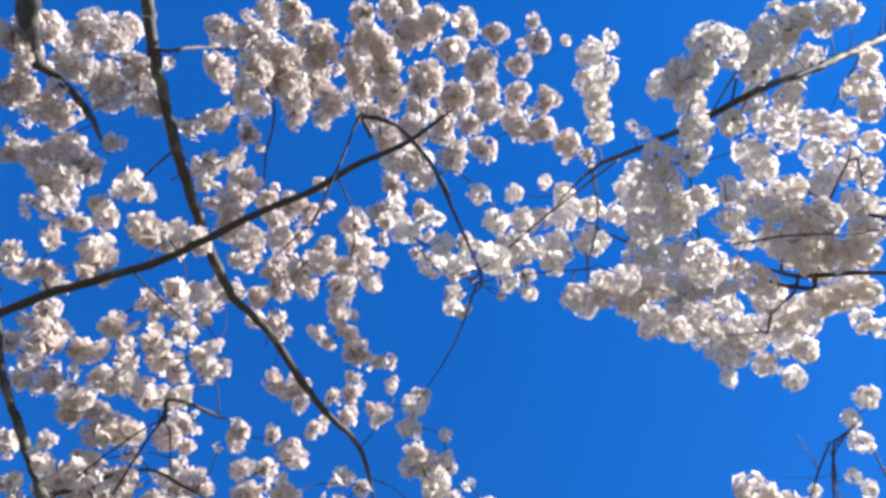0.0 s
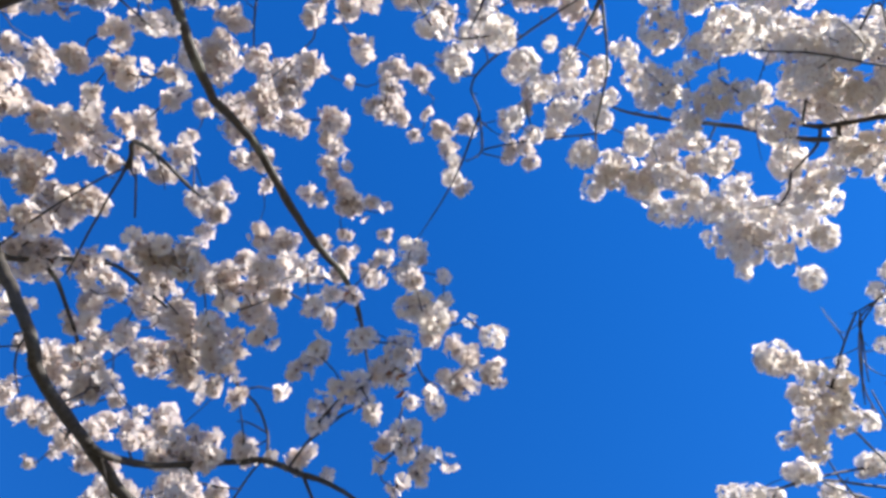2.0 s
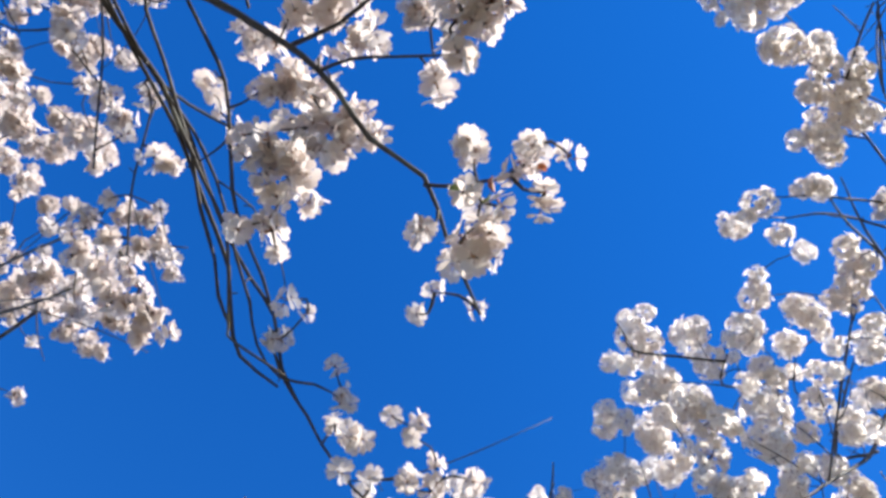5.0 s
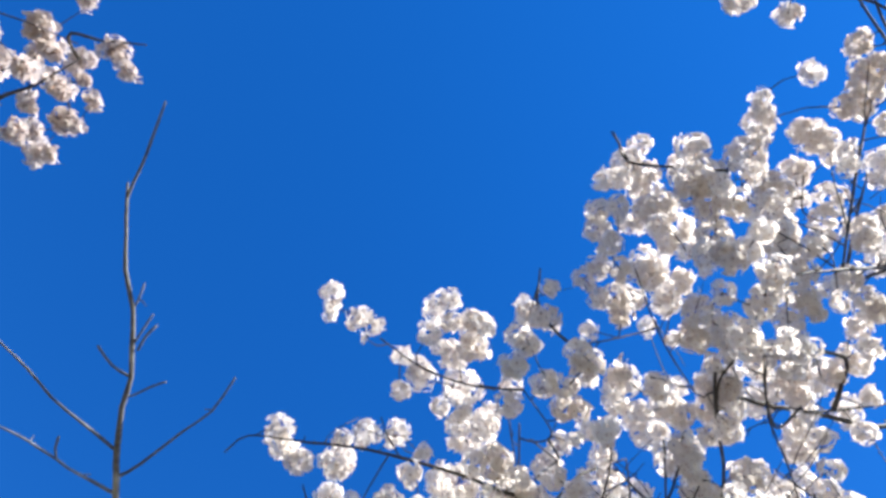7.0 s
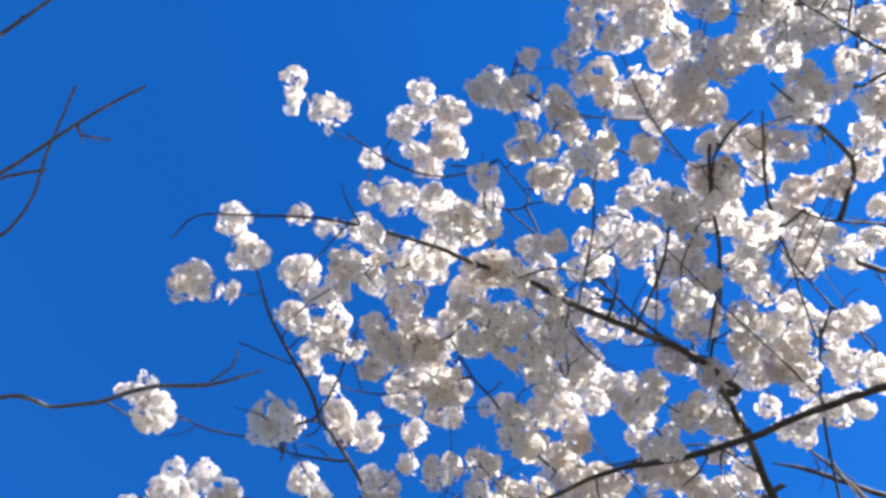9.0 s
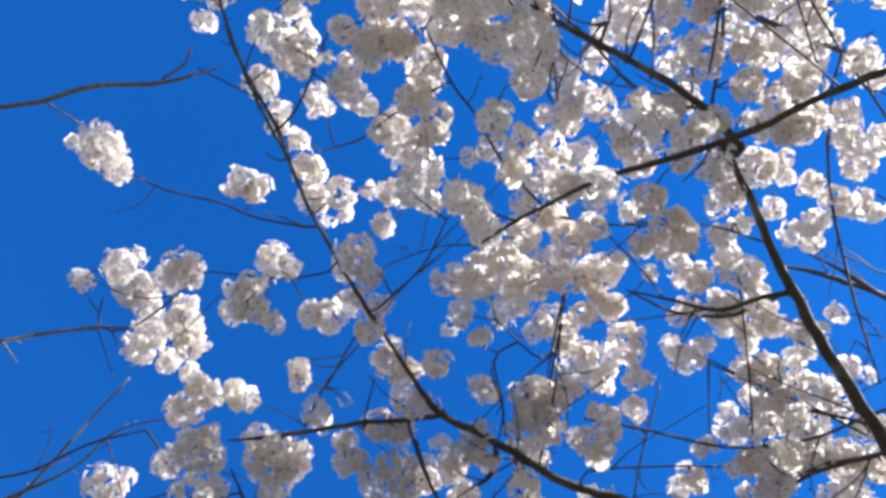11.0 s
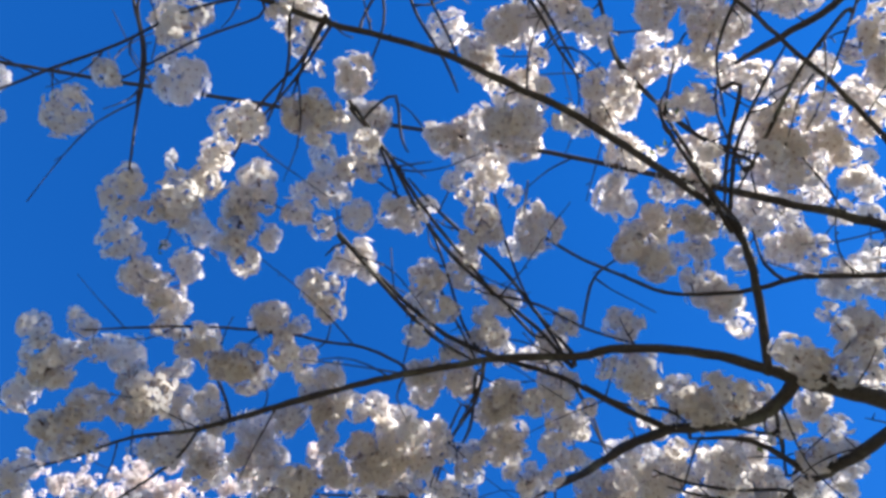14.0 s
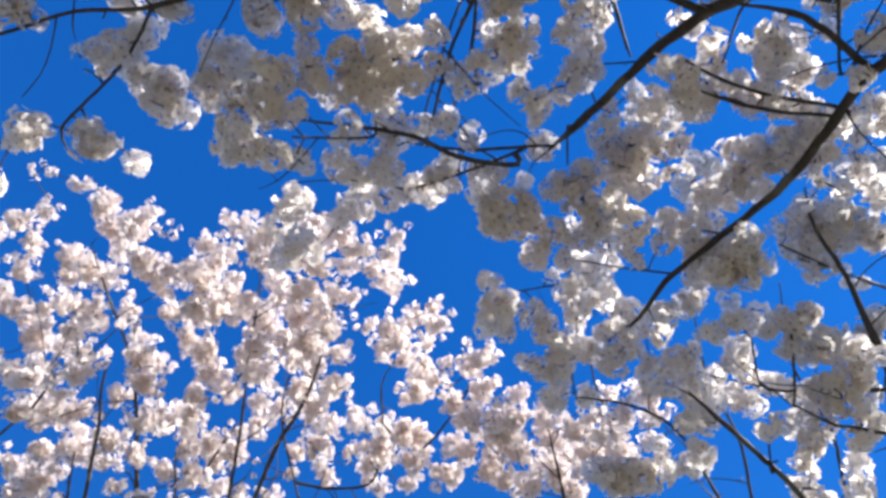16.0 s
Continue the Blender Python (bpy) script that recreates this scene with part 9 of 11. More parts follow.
spray(tree_c, (-0.41, 7.79, 3.54, 0.054), (-0.47, 7.90, 3.56, 0.056), (-0.42, 7.94, 3.56, 0.056), (-0.38, 7.94, 3.56, 0.070), (-0.37, 8.01, 3.53, 0.056), (-0.40, 7.99, 3.50, 0.039), (-0.35, 7.97, 3.51, 0.047))
spray(tree_c, (0.10, 7.59, 3.43, 0.046), (0.08, 7.58, 3.39, 0.038), (0.03, 7.65, 3.41, 0.046), (0.10, 7.68, 3.44, 0.065), (0.16, 7.73, 3.48, 0.053), (0.18, 7.84, 3.43, 0.057), (0.22, 7.89, 3.44, 0.052), (0.19, 7.93, 3.43, 0.058))
spray(tree_c, (0.35, 7.38, 3.53, 0.041), (0.39, 7.41, 3.53, 0.047), (0.44, 7.36, 3.42, 0.049), (0.36, 7.57, 3.41, 0.034), (0.42, 7.78, 3.43, 0.044), (0.51, 7.92, 3.41, 0.037), (0.55, 7.85, 3.42, 0.041))
spray(tree_c, (0.77, 7.48, 3.42, 0.056), (0.80, 7.38, 3.36, 0.043), (0.95, 7.48, 3.22, 0.038), (1.00, 7.50, 3.23, 0.049), (1.04, 7.53, 3.26, 0.027))
spray(tree_c, (0.62, 7.64, 3.39, 0.057), (0.67, 7.66, 3.40, 0.039), (0.62, 7.68, 3.41, 0.059), (0.59, 7.70, 3.41, 0.046), (0.64, 7.78, 3.39, 0.036), (0.69, 7.82, 3.39, 0.030), (0.66, 7.86, 3.41, 0.037), (0.60, 7.84, 3.42, 0.046))
spray(tree_c, (0.72, 7.62, 3.34, 0.055), (0.78, 7.60, 3.32, 0.041), (0.83, 7.62, 3.44, 0.046), (0.80, 7.69, 3.33, 0.047), (0.86, 7.73, 3.36, 0.039), (0.77, 7.77, 3.35, 0.039), (0.71, 7.95, 3.39, 0.033), (0.74, 7.95, 3.43, 0.031))
spray(tree_c, (1.16, 7.03, 3.66, 0.058), (1.13, 7.07, 3.42, 0.038), (1.20, 7.09, 3.42, 0.032), (1.20, 7.28, 3.50, 0.034), (1.24, 7.33, 3.54, 0.040), (1.29, 7.35, 3.58, 0.067), (1.31, 7.36, 3.52, 0.055), (1.34, 7.37, 3.52, 0.051))
spray(tree_c, (1.31, 7.40, 3.51, 0.035), (1.22, 7.57, 3.27, 0.043), (1.21, 7.61, 3.26, 0.036), (1.19, 7.60, 3.27, 0.050), (1.16, 7.59, 3.29, 0.054), (1.13, 7.60, 3.29, 0.036))
spray(tree_c, (1.36, 7.37, 3.17, 0.049), (1.41, 7.41, 3.17, 0.044), (1.50, 7.43, 3.15, 0.041), (1.60, 7.41, 3.23, 0.051), (1.58, 7.37, 3.28, 0.042), (1.62, 7.35, 3.31, 0.059), (1.68, 7.41, 3.28, 0.052))
spray(tree_c, (1.65, 7.50, 3.23, 0.052), (1.50, 7.32, 3.18, 0.033), (1.20, 7.49, 3.23, 0.031), (1.24, 7.52, 3.19, 0.051), (1.25, 7.56, 3.19, 0.038), (1.42, 7.62, 3.20, 0.035))
spray(tree_c, (1.56, 7.23, 3.67, 0.068), (1.62, 7.21, 3.68, 0.054), (1.68, 7.23, 3.67, 0.044), (1.46, 7.14, 3.61, 0.042), (1.73, 7.27, 3.41, 0.048), (1.58, 7.75, 3.29, 0.034), (1.54, 7.76, 3.27, 0.052))
spray(tree_c, (-0.66, 7.74, 3.28, 0.041), (-0.50, 7.84, 3.41, 0.036), (-0.49, 7.88, 3.42, 0.036), (-0.43, 7.83, 3.40, 0.056), (-0.38, 7.80, 3.42, 0.044), (-0.24, 7.92, 3.47, 0.031), (-0.23, 7.94, 3.50, 0.054), (-0.19, 7.89, 3.49, 0.059))
spray(tree_c, (-0.19, 7.86, 3.56, 0.076), (-0.12, 7.90, 3.46, 0.061), (-0.11, 7.93, 3.38, 0.056), (-0.11, 8.01, 3.35, 0.064), (-0.14, 8.05, 3.38, 0.052), (-0.21, 7.98, 3.46, 0.038), (-0.02, 7.90, 3.31, 0.068), (0.02, 7.90, 3.34, 0.055))
spray(tree_c, (-0.01, 7.98, 3.30, 0.058), (0.04, 7.99, 3.31, 0.045), (-0.03, 8.08, 3.31, 0.036), (-0.07, 8.06, 3.26, 0.054), (-0.10, 8.09, 3.25, 0.035), (0.01, 8.09, 3.25, 0.048), (0.05, 8.11, 3.33, 0.040), (0.07, 8.14, 3.36, 0.028))
spray(tree_c, (0.07, 7.82, 3.44, 0.037), (0.10, 7.87, 3.40, 0.033), (0.08, 7.89, 3.38, 0.040), (0.24, 7.95, 3.45, 0.053), (0.30, 7.93, 3.47, 0.063), (0.30, 7.87, 3.44, 0.060), (0.26, 7.83, 3.46, 0.062), (0.35, 7.81, 3.46, 0.057))
spray(tree_c, (0.38, 7.90, 3.45, 0.058), (0.29, 8.04, 3.54, 0.061), (0.28, 8.12, 3.54, 0.045), (0.29, 8.18, 3.49, 0.061), (0.21, 8.21, 3.55, 0.056), (0.14, 8.17, 3.51, 0.062))
spray(tree_c, (0.20, 8.07, 3.51, 0.033), (0.16, 8.08, 3.42, 0.035), (0.16, 8.31, 3.59, 0.046), (0.18, 8.34, 3.68, 0.063), (0.27, 8.30, 3.63, 0.055), (0.36, 8.27, 3.65, 0.059), (0.41, 8.30, 3.72, 0.063), (0.44, 8.21, 3.61, 0.046))
spray(tree_c, (0.53, 8.09, 3.52, 0.033), (0.47, 8.24, 3.56, 0.038), (0.61, 8.30, 3.49, 0.056), (0.61, 8.34, 3.49, 0.052), (0.66, 8.30, 3.50, 0.089), (0.71, 8.31, 3.50, 0.041), (0.72, 8.28, 3.49, 0.044), (0.80, 8.36, 3.48, 0.049))
spray(tree_c, (0.77, 8.12, 3.62, 0.058), (0.83, 8.20, 3.48, 0.044), (0.89, 8.18, 3.49, 0.056), (0.94, 8.34, 3.48, 0.045), (0.91, 8.40, 3.54, 0.047))
spray(tree_c, (0.95, 8.08, 3.58, 0.056), (0.98, 8.15, 3.59, 0.045), (1.04, 8.11, 3.61, 0.064), (1.14, 8.11, 3.56, 0.040), (1.16, 8.01, 3.64, 0.063), (1.11, 8.01, 3.64, 0.042), (1.06, 7.96, 3.46, 0.058), (1.17, 7.97, 3.41, 0.045))
spray(tree_c, (1.08, 7.87, 3.32, 0.048), (1.10, 7.92, 3.33, 0.044), (1.19, 7.95, 3.40, 0.033), (1.32, 7.96, 3.42, 0.034), (1.33, 7.92, 3.37, 0.051), (1.40, 7.96, 3.41, 0.041), (1.43, 8.05, 3.45, 0.042))
spray(tree_c, (0.75, 8.44, 3.49, 0.050), (0.77, 8.41, 3.47, 0.031), (0.85, 8.39, 3.51, 0.032), (0.87, 8.36, 3.58, 0.028), (1.02, 8.45, 3.65, 0.053), (1.15, 8.30, 3.48, 0.031))
spray(tree_c, (1.01, 8.64, 3.85, 0.075), (0.80, 8.69, 3.53, 0.044), (0.67, 8.72, 3.53, 0.045), (0.67, 8.59, 3.47, 0.042), (0.63, 8.60, 3.41, 0.073), (0.61, 8.52, 3.45, 0.041), (1.03, 8.40, 3.45, 0.031), (1.01, 8.30, 3.36, 0.063))
spray(tree_c, (1.15, 8.40, 3.50, 0.041), (1.24, 8.38, 3.48, 0.040), (1.25, 8.40, 3.61, 0.059), (1.28, 8.24, 3.53, 0.049), (1.35, 8.19, 3.51, 0.041), (1.38, 8.16, 3.51, 0.044), (1.40, 8.09, 3.53, 0.045), (1.44, 8.14, 3.55, 0.056))
spray(tree_c, (1.32, 8.41, 3.49, 0.062), (1.27, 8.43, 3.49, 0.049), (1.24, 8.41, 3.30, 0.042), (1.29, 8.40, 3.32, 0.062), (1.33, 8.37, 3.32, 0.058), (1.34, 8.43, 3.30, 0.042), (1.39, 8.40, 3.33, 0.042), (1.45, 8.60, 3.33, 0.030))
spray(tree_c, (1.29, 7.81, 3.29, 0.042), (1.31, 7.80, 3.28, 0.030), (1.26, 7.76, 3.27, 0.033), (1.46, 7.87, 3.33, 0.029), (1.61, 7.98, 3.29, 0.035), (1.63, 7.94, 3.28, 0.038), (1.67, 7.99, 3.25, 0.034))
spray(tree_c, (1.65, 7.86, 3.27, 0.038), (1.45, 8.10, 3.46, 0.043), (1.65, 8.21, 3.45, 0.032), (1.80, 8.23, 3.39, 0.042), (1.77, 8.32, 3.66, 0.044), (1.83, 8.39, 3.70, 0.041))
spray(tree_c, (1.71, 8.49, 3.68, 0.054), (1.74, 8.51, 3.67, 0.034), (1.73, 8.50, 3.59, 0.048), (1.68, 8.44, 3.66, 0.041), (1.60, 8.44, 3.58, 0.035), (1.54, 8.57, 3.34, 0.030), (1.51, 8.58, 3.33, 0.044))
spray(tree_c, (-0.73, 8.09, 3.41, 0.038), (-0.75, 8.06, 3.42, 0.054), (-0.71, 8.05, 3.44, 0.038), (-0.78, 8.10, 3.40, 0.031), (-0.83, 8.20, 3.36, 0.041), (-0.90, 8.22, 3.36, 0.046), (-0.60, 8.08, 3.44, 0.029), (-0.57, 8.09, 3.43, 0.062))
spray(tree_c, (-0.55, 8.11, 3.43, 0.046), (-0.51, 8.10, 3.44, 0.032), (-0.03, 8.32, 3.61, 0.069), (-0.08, 8.41, 3.63, 0.055), (0.01, 8.40, 3.46, 0.049), (-0.03, 8.45, 3.44, 0.049))
spray(tree_c, (1.23, 8.58, 3.26, 0.029), (1.28, 8.59, 3.27, 0.043), (1.00, 8.75, 3.38, 0.059))
spray(tree_c, (1.06, 9.16, 3.32, 0.061), (1.11, 9.14, 3.32, 0.076), (1.18, 9.11, 3.32, 0.054), (1.28, 9.01, 3.27, 0.046), (1.24, 8.91, 3.29, 0.045), (1.44, 8.88, 3.21, 0.040), (1.47, 8.85, 3.22, 0.030))
spray(tree_c, (1.67, 8.78, 3.24, 0.055), (1.69, 8.74, 3.25, 0.039), (1.64, 8.81, 3.23, 0.043), (1.57, 8.90, 3.19, 0.043), (1.56, 8.94, 3.18, 0.036), (0.85, 3.49, 4.06, 0.048))
spray(tree_c, (1.06, 3.78, 3.62, 0.038), (1.30, 4.31, 4.98, 0.059), (1.66, 4.47, 4.74, 0.076), (1.76, 4.48, 4.54, 0.056), (1.90, 4.14, 4.21, 0.048), (1.77, 4.27, 4.33, 0.071), (1.13, 4.49, 3.95, 0.060), (1.34, 4.47, 3.83, 0.073))
spray(tree_c, (1.94, 4.50, 4.64, 0.081), (2.07, 4.52, 4.68, 0.066), (-0.19, 4.77, 4.70, 0.066), (-0.02, 4.75, 4.65, 0.069), (1.35, 4.74, 3.79, 0.063), (1.45, 4.62, 4.89, 0.063), (1.50, 4.72, 3.76, 0.067))
spray(tree_c, (0.19, 5.21, 4.71, 0.073), (0.20, 4.98, 4.56, 0.083), (0.37, 4.93, 4.47, 0.043), (0.50, 5.16, 3.41, 0.045), (0.88, 4.79, 3.34, 0.039), (1.12, 4.96, 3.70, 0.049), (1.38, 5.00, 3.97, 0.055))
spray(tree_c, (1.38, 5.08, 3.88, 0.049), (1.57, 4.88, 4.14, 0.054), (1.88, 5.07, 4.63, 0.060), (0.11, 5.36, 4.64, 0.046), (0.15, 5.49, 3.83, 0.051), (0.29, 5.22, 4.63, 0.066), (0.66, 5.52, 4.00, 0.067), (1.40, 5.27, 4.01, 0.057))
spray(tree_c, (1.61, 5.62, 4.04, 0.056), (1.83, 5.86, 3.69, 0.056), (0.13, 6.15, 3.78, 0.048), (0.22, 6.05, 3.72, 0.074), (0.32, 6.08, 3.77, 0.056), (0.38, 6.05, 3.88, 0.050), (0.59, 6.32, 3.84, 0.050), (0.65, 6.01, 3.57, 0.051))
spray(tree_c, (1.16, 6.18, 3.66, 0.042), (1.36, 6.35, 4.10, 0.051), (1.54, 6.07, 4.03, 0.049), (1.57, 6.18, 3.79, 0.061), (1.86, 6.09, 3.82, 0.068), (2.02, 6.31, 3.90, 0.060), (-0.39, 5.88, 3.64, 0.051), (-0.29, 5.71, 3.62, 0.040))
spray(tree_c, (-0.09, 5.70, 3.69, 0.041), (-0.04, 5.90, 3.78, 0.042), (0.04, 5.95, 3.75, 0.040), (0.24, 5.92, 3.77, 0.064), (0.51, 5.76, 3.79, 0.047), (0.63, 5.65, 4.26, 0.065), (0.84, 5.67, 3.94, 0.057), (0.90, 5.96, 3.64, 0.042))
spray(tree_c, (0.91, 5.68, 3.88, 0.052), (1.07, 5.86, 3.82, 0.045), (1.31, 5.95, 3.73, 0.033), (1.41, 5.72, 4.10, 0.045), (1.70, 5.80, 3.87, 0.053), (-0.19, 6.09, 3.67, 0.053), (0.33, 6.07, 3.70, 0.047), (0.39, 6.39, 3.51, 0.031))
spray(tree_c, (0.61, 6.20, 3.51, 0.037), (0.83, 6.35, 3.67, 0.044), (1.05, 6.18, 3.60, 0.049), (1.45, 6.18, 3.70, 0.040), (-0.26, 6.55, 3.44, 0.037), (-0.16, 6.79, 3.40, 0.034), (0.61, 6.53, 3.72, 0.050), (0.73, 6.52, 3.71, 0.042))
spray(tree_c, (0.95, 6.58, 3.76, 0.035), (1.14, 6.46, 3.64, 0.037), (1.17, 6.64, 3.82, 0.041), (1.18, 6.74, 3.56, 0.044), (1.49, 6.47, 3.68, 0.049), (-0.30, 6.90, 3.35, 0.024), (0.52, 7.14, 3.43, 0.044), (1.48, 7.11, 3.74, 0.070))
spray(tree_c, (1.39, 7.25, 3.59, 0.047), (2.30, 7.39, 4.16, 0.069), (-0.25, 6.56, 3.37, 0.053), (-0.20, 6.52, 3.42, 0.036), (-0.08, 6.82, 3.90, 0.040), (0.45, 6.54, 3.87, 0.064), (0.61, 6.55, 3.62, 0.057), (0.68, 6.57, 3.82, 0.044))
spray(tree_c, (0.77, 6.79, 3.37, 0.037), (0.82, 6.53, 3.50, 0.038), (1.44, 6.78, 3.54, 0.043), (1.57, 6.65, 3.63, 0.044), (-0.31, 7.14, 3.51, 0.055), (0.00, 7.04, 3.62, 0.039), (0.05, 6.94, 3.69, 0.040), (0.09, 7.05, 3.63, 0.058))
spray(tree_c, (0.47, 7.00, 3.59, 0.039), (0.51, 7.24, 3.55, 0.052), (1.25, 7.08, 3.50, 0.049), (1.23, 7.19, 3.56, 0.039), (1.60, 7.15, 3.87, 0.065), (1.64, 6.97, 4.21, 0.049), (1.69, 7.06, 3.77, 0.054), (-0.03, 7.43, 3.35, 0.037))
spray(tree_c, (0.20, 7.28, 3.54, 0.039), (0.36, 7.45, 3.44, 0.045), (0.36, 7.57, 3.41, 0.045), (0.56, 7.41, 3.49, 0.035), (0.63, 7.53, 3.47, 0.038), (0.72, 7.54, 3.46, 0.046), (1.34, 7.55, 3.26, 0.039), (1.46, 7.55, 3.19, 0.040))
spray(tree_c, (1.96, 7.44, 3.88, 0.059), (2.35, 7.30, 4.46, 0.056), (-0.86, 7.89, 3.26, 0.051), (-0.84, 7.62, 3.36, 0.058), (-0.84, 7.83, 3.28, 0.058), (1.46, 7.86, 3.47, 0.056), (1.57, 7.65, 3.25, 0.042), (1.63, 7.74, 3.26, 0.046))
spray(tree_c, (-0.66, 7.47, 3.35, 0.044), (-0.37, 7.56, 3.43, 0.037), (-0.12, 7.59, 3.43, 0.041), (-0.02, 7.46, 3.31, 0.049), (0.40, 7.56, 3.41, 0.045), (0.50, 7.60, 3.43, 0.063), (0.59, 7.45, 3.43, 0.046), (0.79, 7.60, 3.45, 0.053))
spray(tree_c, (0.98, 7.57, 3.46, 0.041), (1.05, 7.57, 3.44, 0.069), (1.33, 7.59, 3.27, 0.040), (1.51, 7.54, 3.29, 0.052), (-0.61, 7.75, 3.31, 0.042), (-0.28, 7.71, 3.40, 0.053), (-0.25, 7.73, 3.38, 0.038), (-0.05, 7.73, 3.42, 0.054))
spray(tree_c, (0.35, 7.70, 3.30, 0.045), (0.38, 7.65, 3.45, 0.057), (0.41, 7.61, 3.46, 0.035), (0.58, 7.77, 3.53, 0.044), (0.82, 7.86, 3.41, 0.045), (0.86, 7.80, 3.49, 0.057), (0.87, 7.86, 3.41, 0.032), (0.95, 8.00, 3.53, 0.039))
spray(tree_c, (1.16, 7.79, 3.34, 0.043), (1.44, 7.67, 3.30, 0.042), (1.53, 7.63, 3.33, 0.045), (1.07, 8.18, 3.56, 0.040), (1.35, 8.21, 3.83, 0.053), (1.36, 8.33, 3.94, 0.057), (1.55, 8.01, 3.40, 0.046))
spray(tree_c, (1.71, 8.08, 3.53, 0.046), (1.73, 8.15, 3.51, 0.039), (2.00, 8.20, 3.83, 0.061), (0.89, 8.56, 3.53, 0.042), (1.02, 8.66, 3.64, 0.036), (1.04, 8.70, 3.38, 0.040), (1.14, 8.79, 3.73, 0.047), (1.34, 8.63, 3.64, 0.048))
spray(tree_c, (1.68, 8.69, 3.39, 0.048), (1.96, 8.50, 3.86, 0.039), (1.99, 8.63, 3.78, 0.030), (1.06, 8.94, 3.81, 0.054), (1.41, 8.90, 3.56, 0.044), (1.59, 8.96, 3.79, 0.053), (1.71, 8.85, 3.91, 0.032), (1.73, 9.20, 3.86, 0.052))
spray(tree_c, (1.75, 9.07, 3.80, 0.050), (1.85, 9.10, 3.76, 0.049))
spray(tree_c, (0.28, 4.23, 3.86, 0.040), (0.34, 4.73, 3.83, 0.048), (0.80, 4.44, 3.74, 0.052), (1.01, 4.63, 4.49, 0.055), (1.16, 4.53, 3.73, 0.041), (1.42, 4.77, 4.54, 0.073))
spray(tree_c, (1.52, 4.62, 4.07, 0.060), (1.68, 4.40, 3.97, 0.056), (1.80, 4.41, 4.34, 0.066), (1.69, 4.66, 3.79, 0.053), (2.19, 4.60, 4.60, 0.078), (0.09, 5.13, 4.19, 0.040))
spray(tree_c, (0.85, 5.18, 3.68, 0.054), (0.77, 4.98, 3.23, 0.033), (1.05, 4.99, 3.88, 0.065), (1.00, 4.94, 3.92, 0.039), (1.12, 5.38, 3.90, 0.033), (1.18, 5.24, 3.77, 0.053), (1.29, 5.42, 4.02, 0.055), (1.32, 5.42, 3.98, 0.063))
spray(tree_c, (1.50, 5.59, 4.13, 0.073), (1.47, 5.61, 4.17, 0.059), (1.58, 5.44, 4.14, 0.066), (1.60, 5.56, 4.05, 0.052), (1.82, 5.54, 3.94, 0.042), (1.85, 5.26, 4.24, 0.054), (-0.46, 5.68, 3.71, 0.035), (0.05, 5.79, 3.73, 0.027))
spray(tree_c, (0.52, 5.89, 3.69, 0.046), (1.61, 5.90, 3.79, 0.048), (1.68, 5.60, 3.92, 0.049), (-0.34, 7.03, 3.27, 0.036), (-0.15, 7.09, 3.41, 0.064), (1.72, 6.78, 3.58, 0.051), (0.80, 8.70, 3.48, 0.050), (0.88, 8.75, 3.49, 0.050))
spray(tree_c, (1.15, 8.67, 3.40, 0.040), (1.20, 8.69, 3.62, 0.048), (1.56, 8.56, 3.34, 0.042), (1.62, 8.74, 3.25, 0.042), (1.71, 8.71, 3.26, 0.045), (1.85, 8.66, 3.48, 0.042), (1.93, 8.66, 3.55, 0.051), (1.95, 8.41, 3.66, 0.043))
spray(tree_c, (0.07, 7.74, 3.44, 0.062), (0.11, 7.92, 3.38, 0.040), (0.14, 7.97, 3.42, 0.032), (0.25, 7.75, 3.48, 0.041), (0.43, 7.86, 3.44, 0.038), (0.67, 7.76, 3.40, 0.040), (0.79, 7.91, 3.39, 0.043), (1.12, 7.75, 3.39, 0.036))
spray(tree_c, (1.17, 7.84, 3.36, 0.039), (0.19, 8.03, 3.43, 0.039), (0.38, 8.06, 3.55, 0.048), (0.46, 8.03, 3.47, 0.043), (0.48, 8.18, 3.60, 0.047), (0.57, 8.20, 3.55, 0.046), (0.62, 8.18, 3.53, 0.042), (0.80, 8.22, 3.49, 0.048))
spray(tree_c, (0.89, 8.26, 3.50, 0.052), (1.50, 8.13, 3.48, 0.041), (1.52, 8.05, 3.42, 0.039), (1.59, 8.18, 3.48, 0.037), (1.59, 8.38, 3.64, 0.045), (1.71, 8.02, 3.54, 0.041), (1.75, 8.20, 3.47, 0.044), (0.74, 8.66, 3.49, 0.033))
spray(tree_c, (0.85, 8.46, 3.51, 0.036), (0.90, 8.65, 3.50, 0.044), (1.03, 8.61, 3.60, 0.042), (1.12, 8.74, 3.75, 0.054), (1.20, 8.66, 3.51, 0.045), (1.27, 8.73, 3.42, 0.033), (1.29, 8.66, 3.61, 0.062), (1.51, 8.66, 3.31, 0.041))
spray(tree_c, (1.70, 8.65, 3.29, 0.047), (1.86, 8.70, 3.48, 0.047), (0.76, 8.80, 3.45, 0.037), (0.82, 8.84, 3.48, 0.057), (0.84, 8.94, 3.45, 0.049), (0.86, 8.80, 3.43, 0.044), (0.96, 8.95, 3.49, 0.046), (1.01, 8.94, 3.81, 0.061))
spray(tree_c, (1.17, 8.87, 3.52, 0.046), (1.17, 8.81, 3.35, 0.046), (1.17, 8.83, 3.53, 0.035), (1.64, 8.82, 3.83, 0.052), (1.64, 9.02, 3.79, 0.048), (1.66, 9.17, 3.87, 0.064), (1.71, 8.90, 3.20, 0.044), (1.74, 8.84, 3.22, 0.044))
spray(tree_c, (1.84, 9.18, 3.73, 0.044))
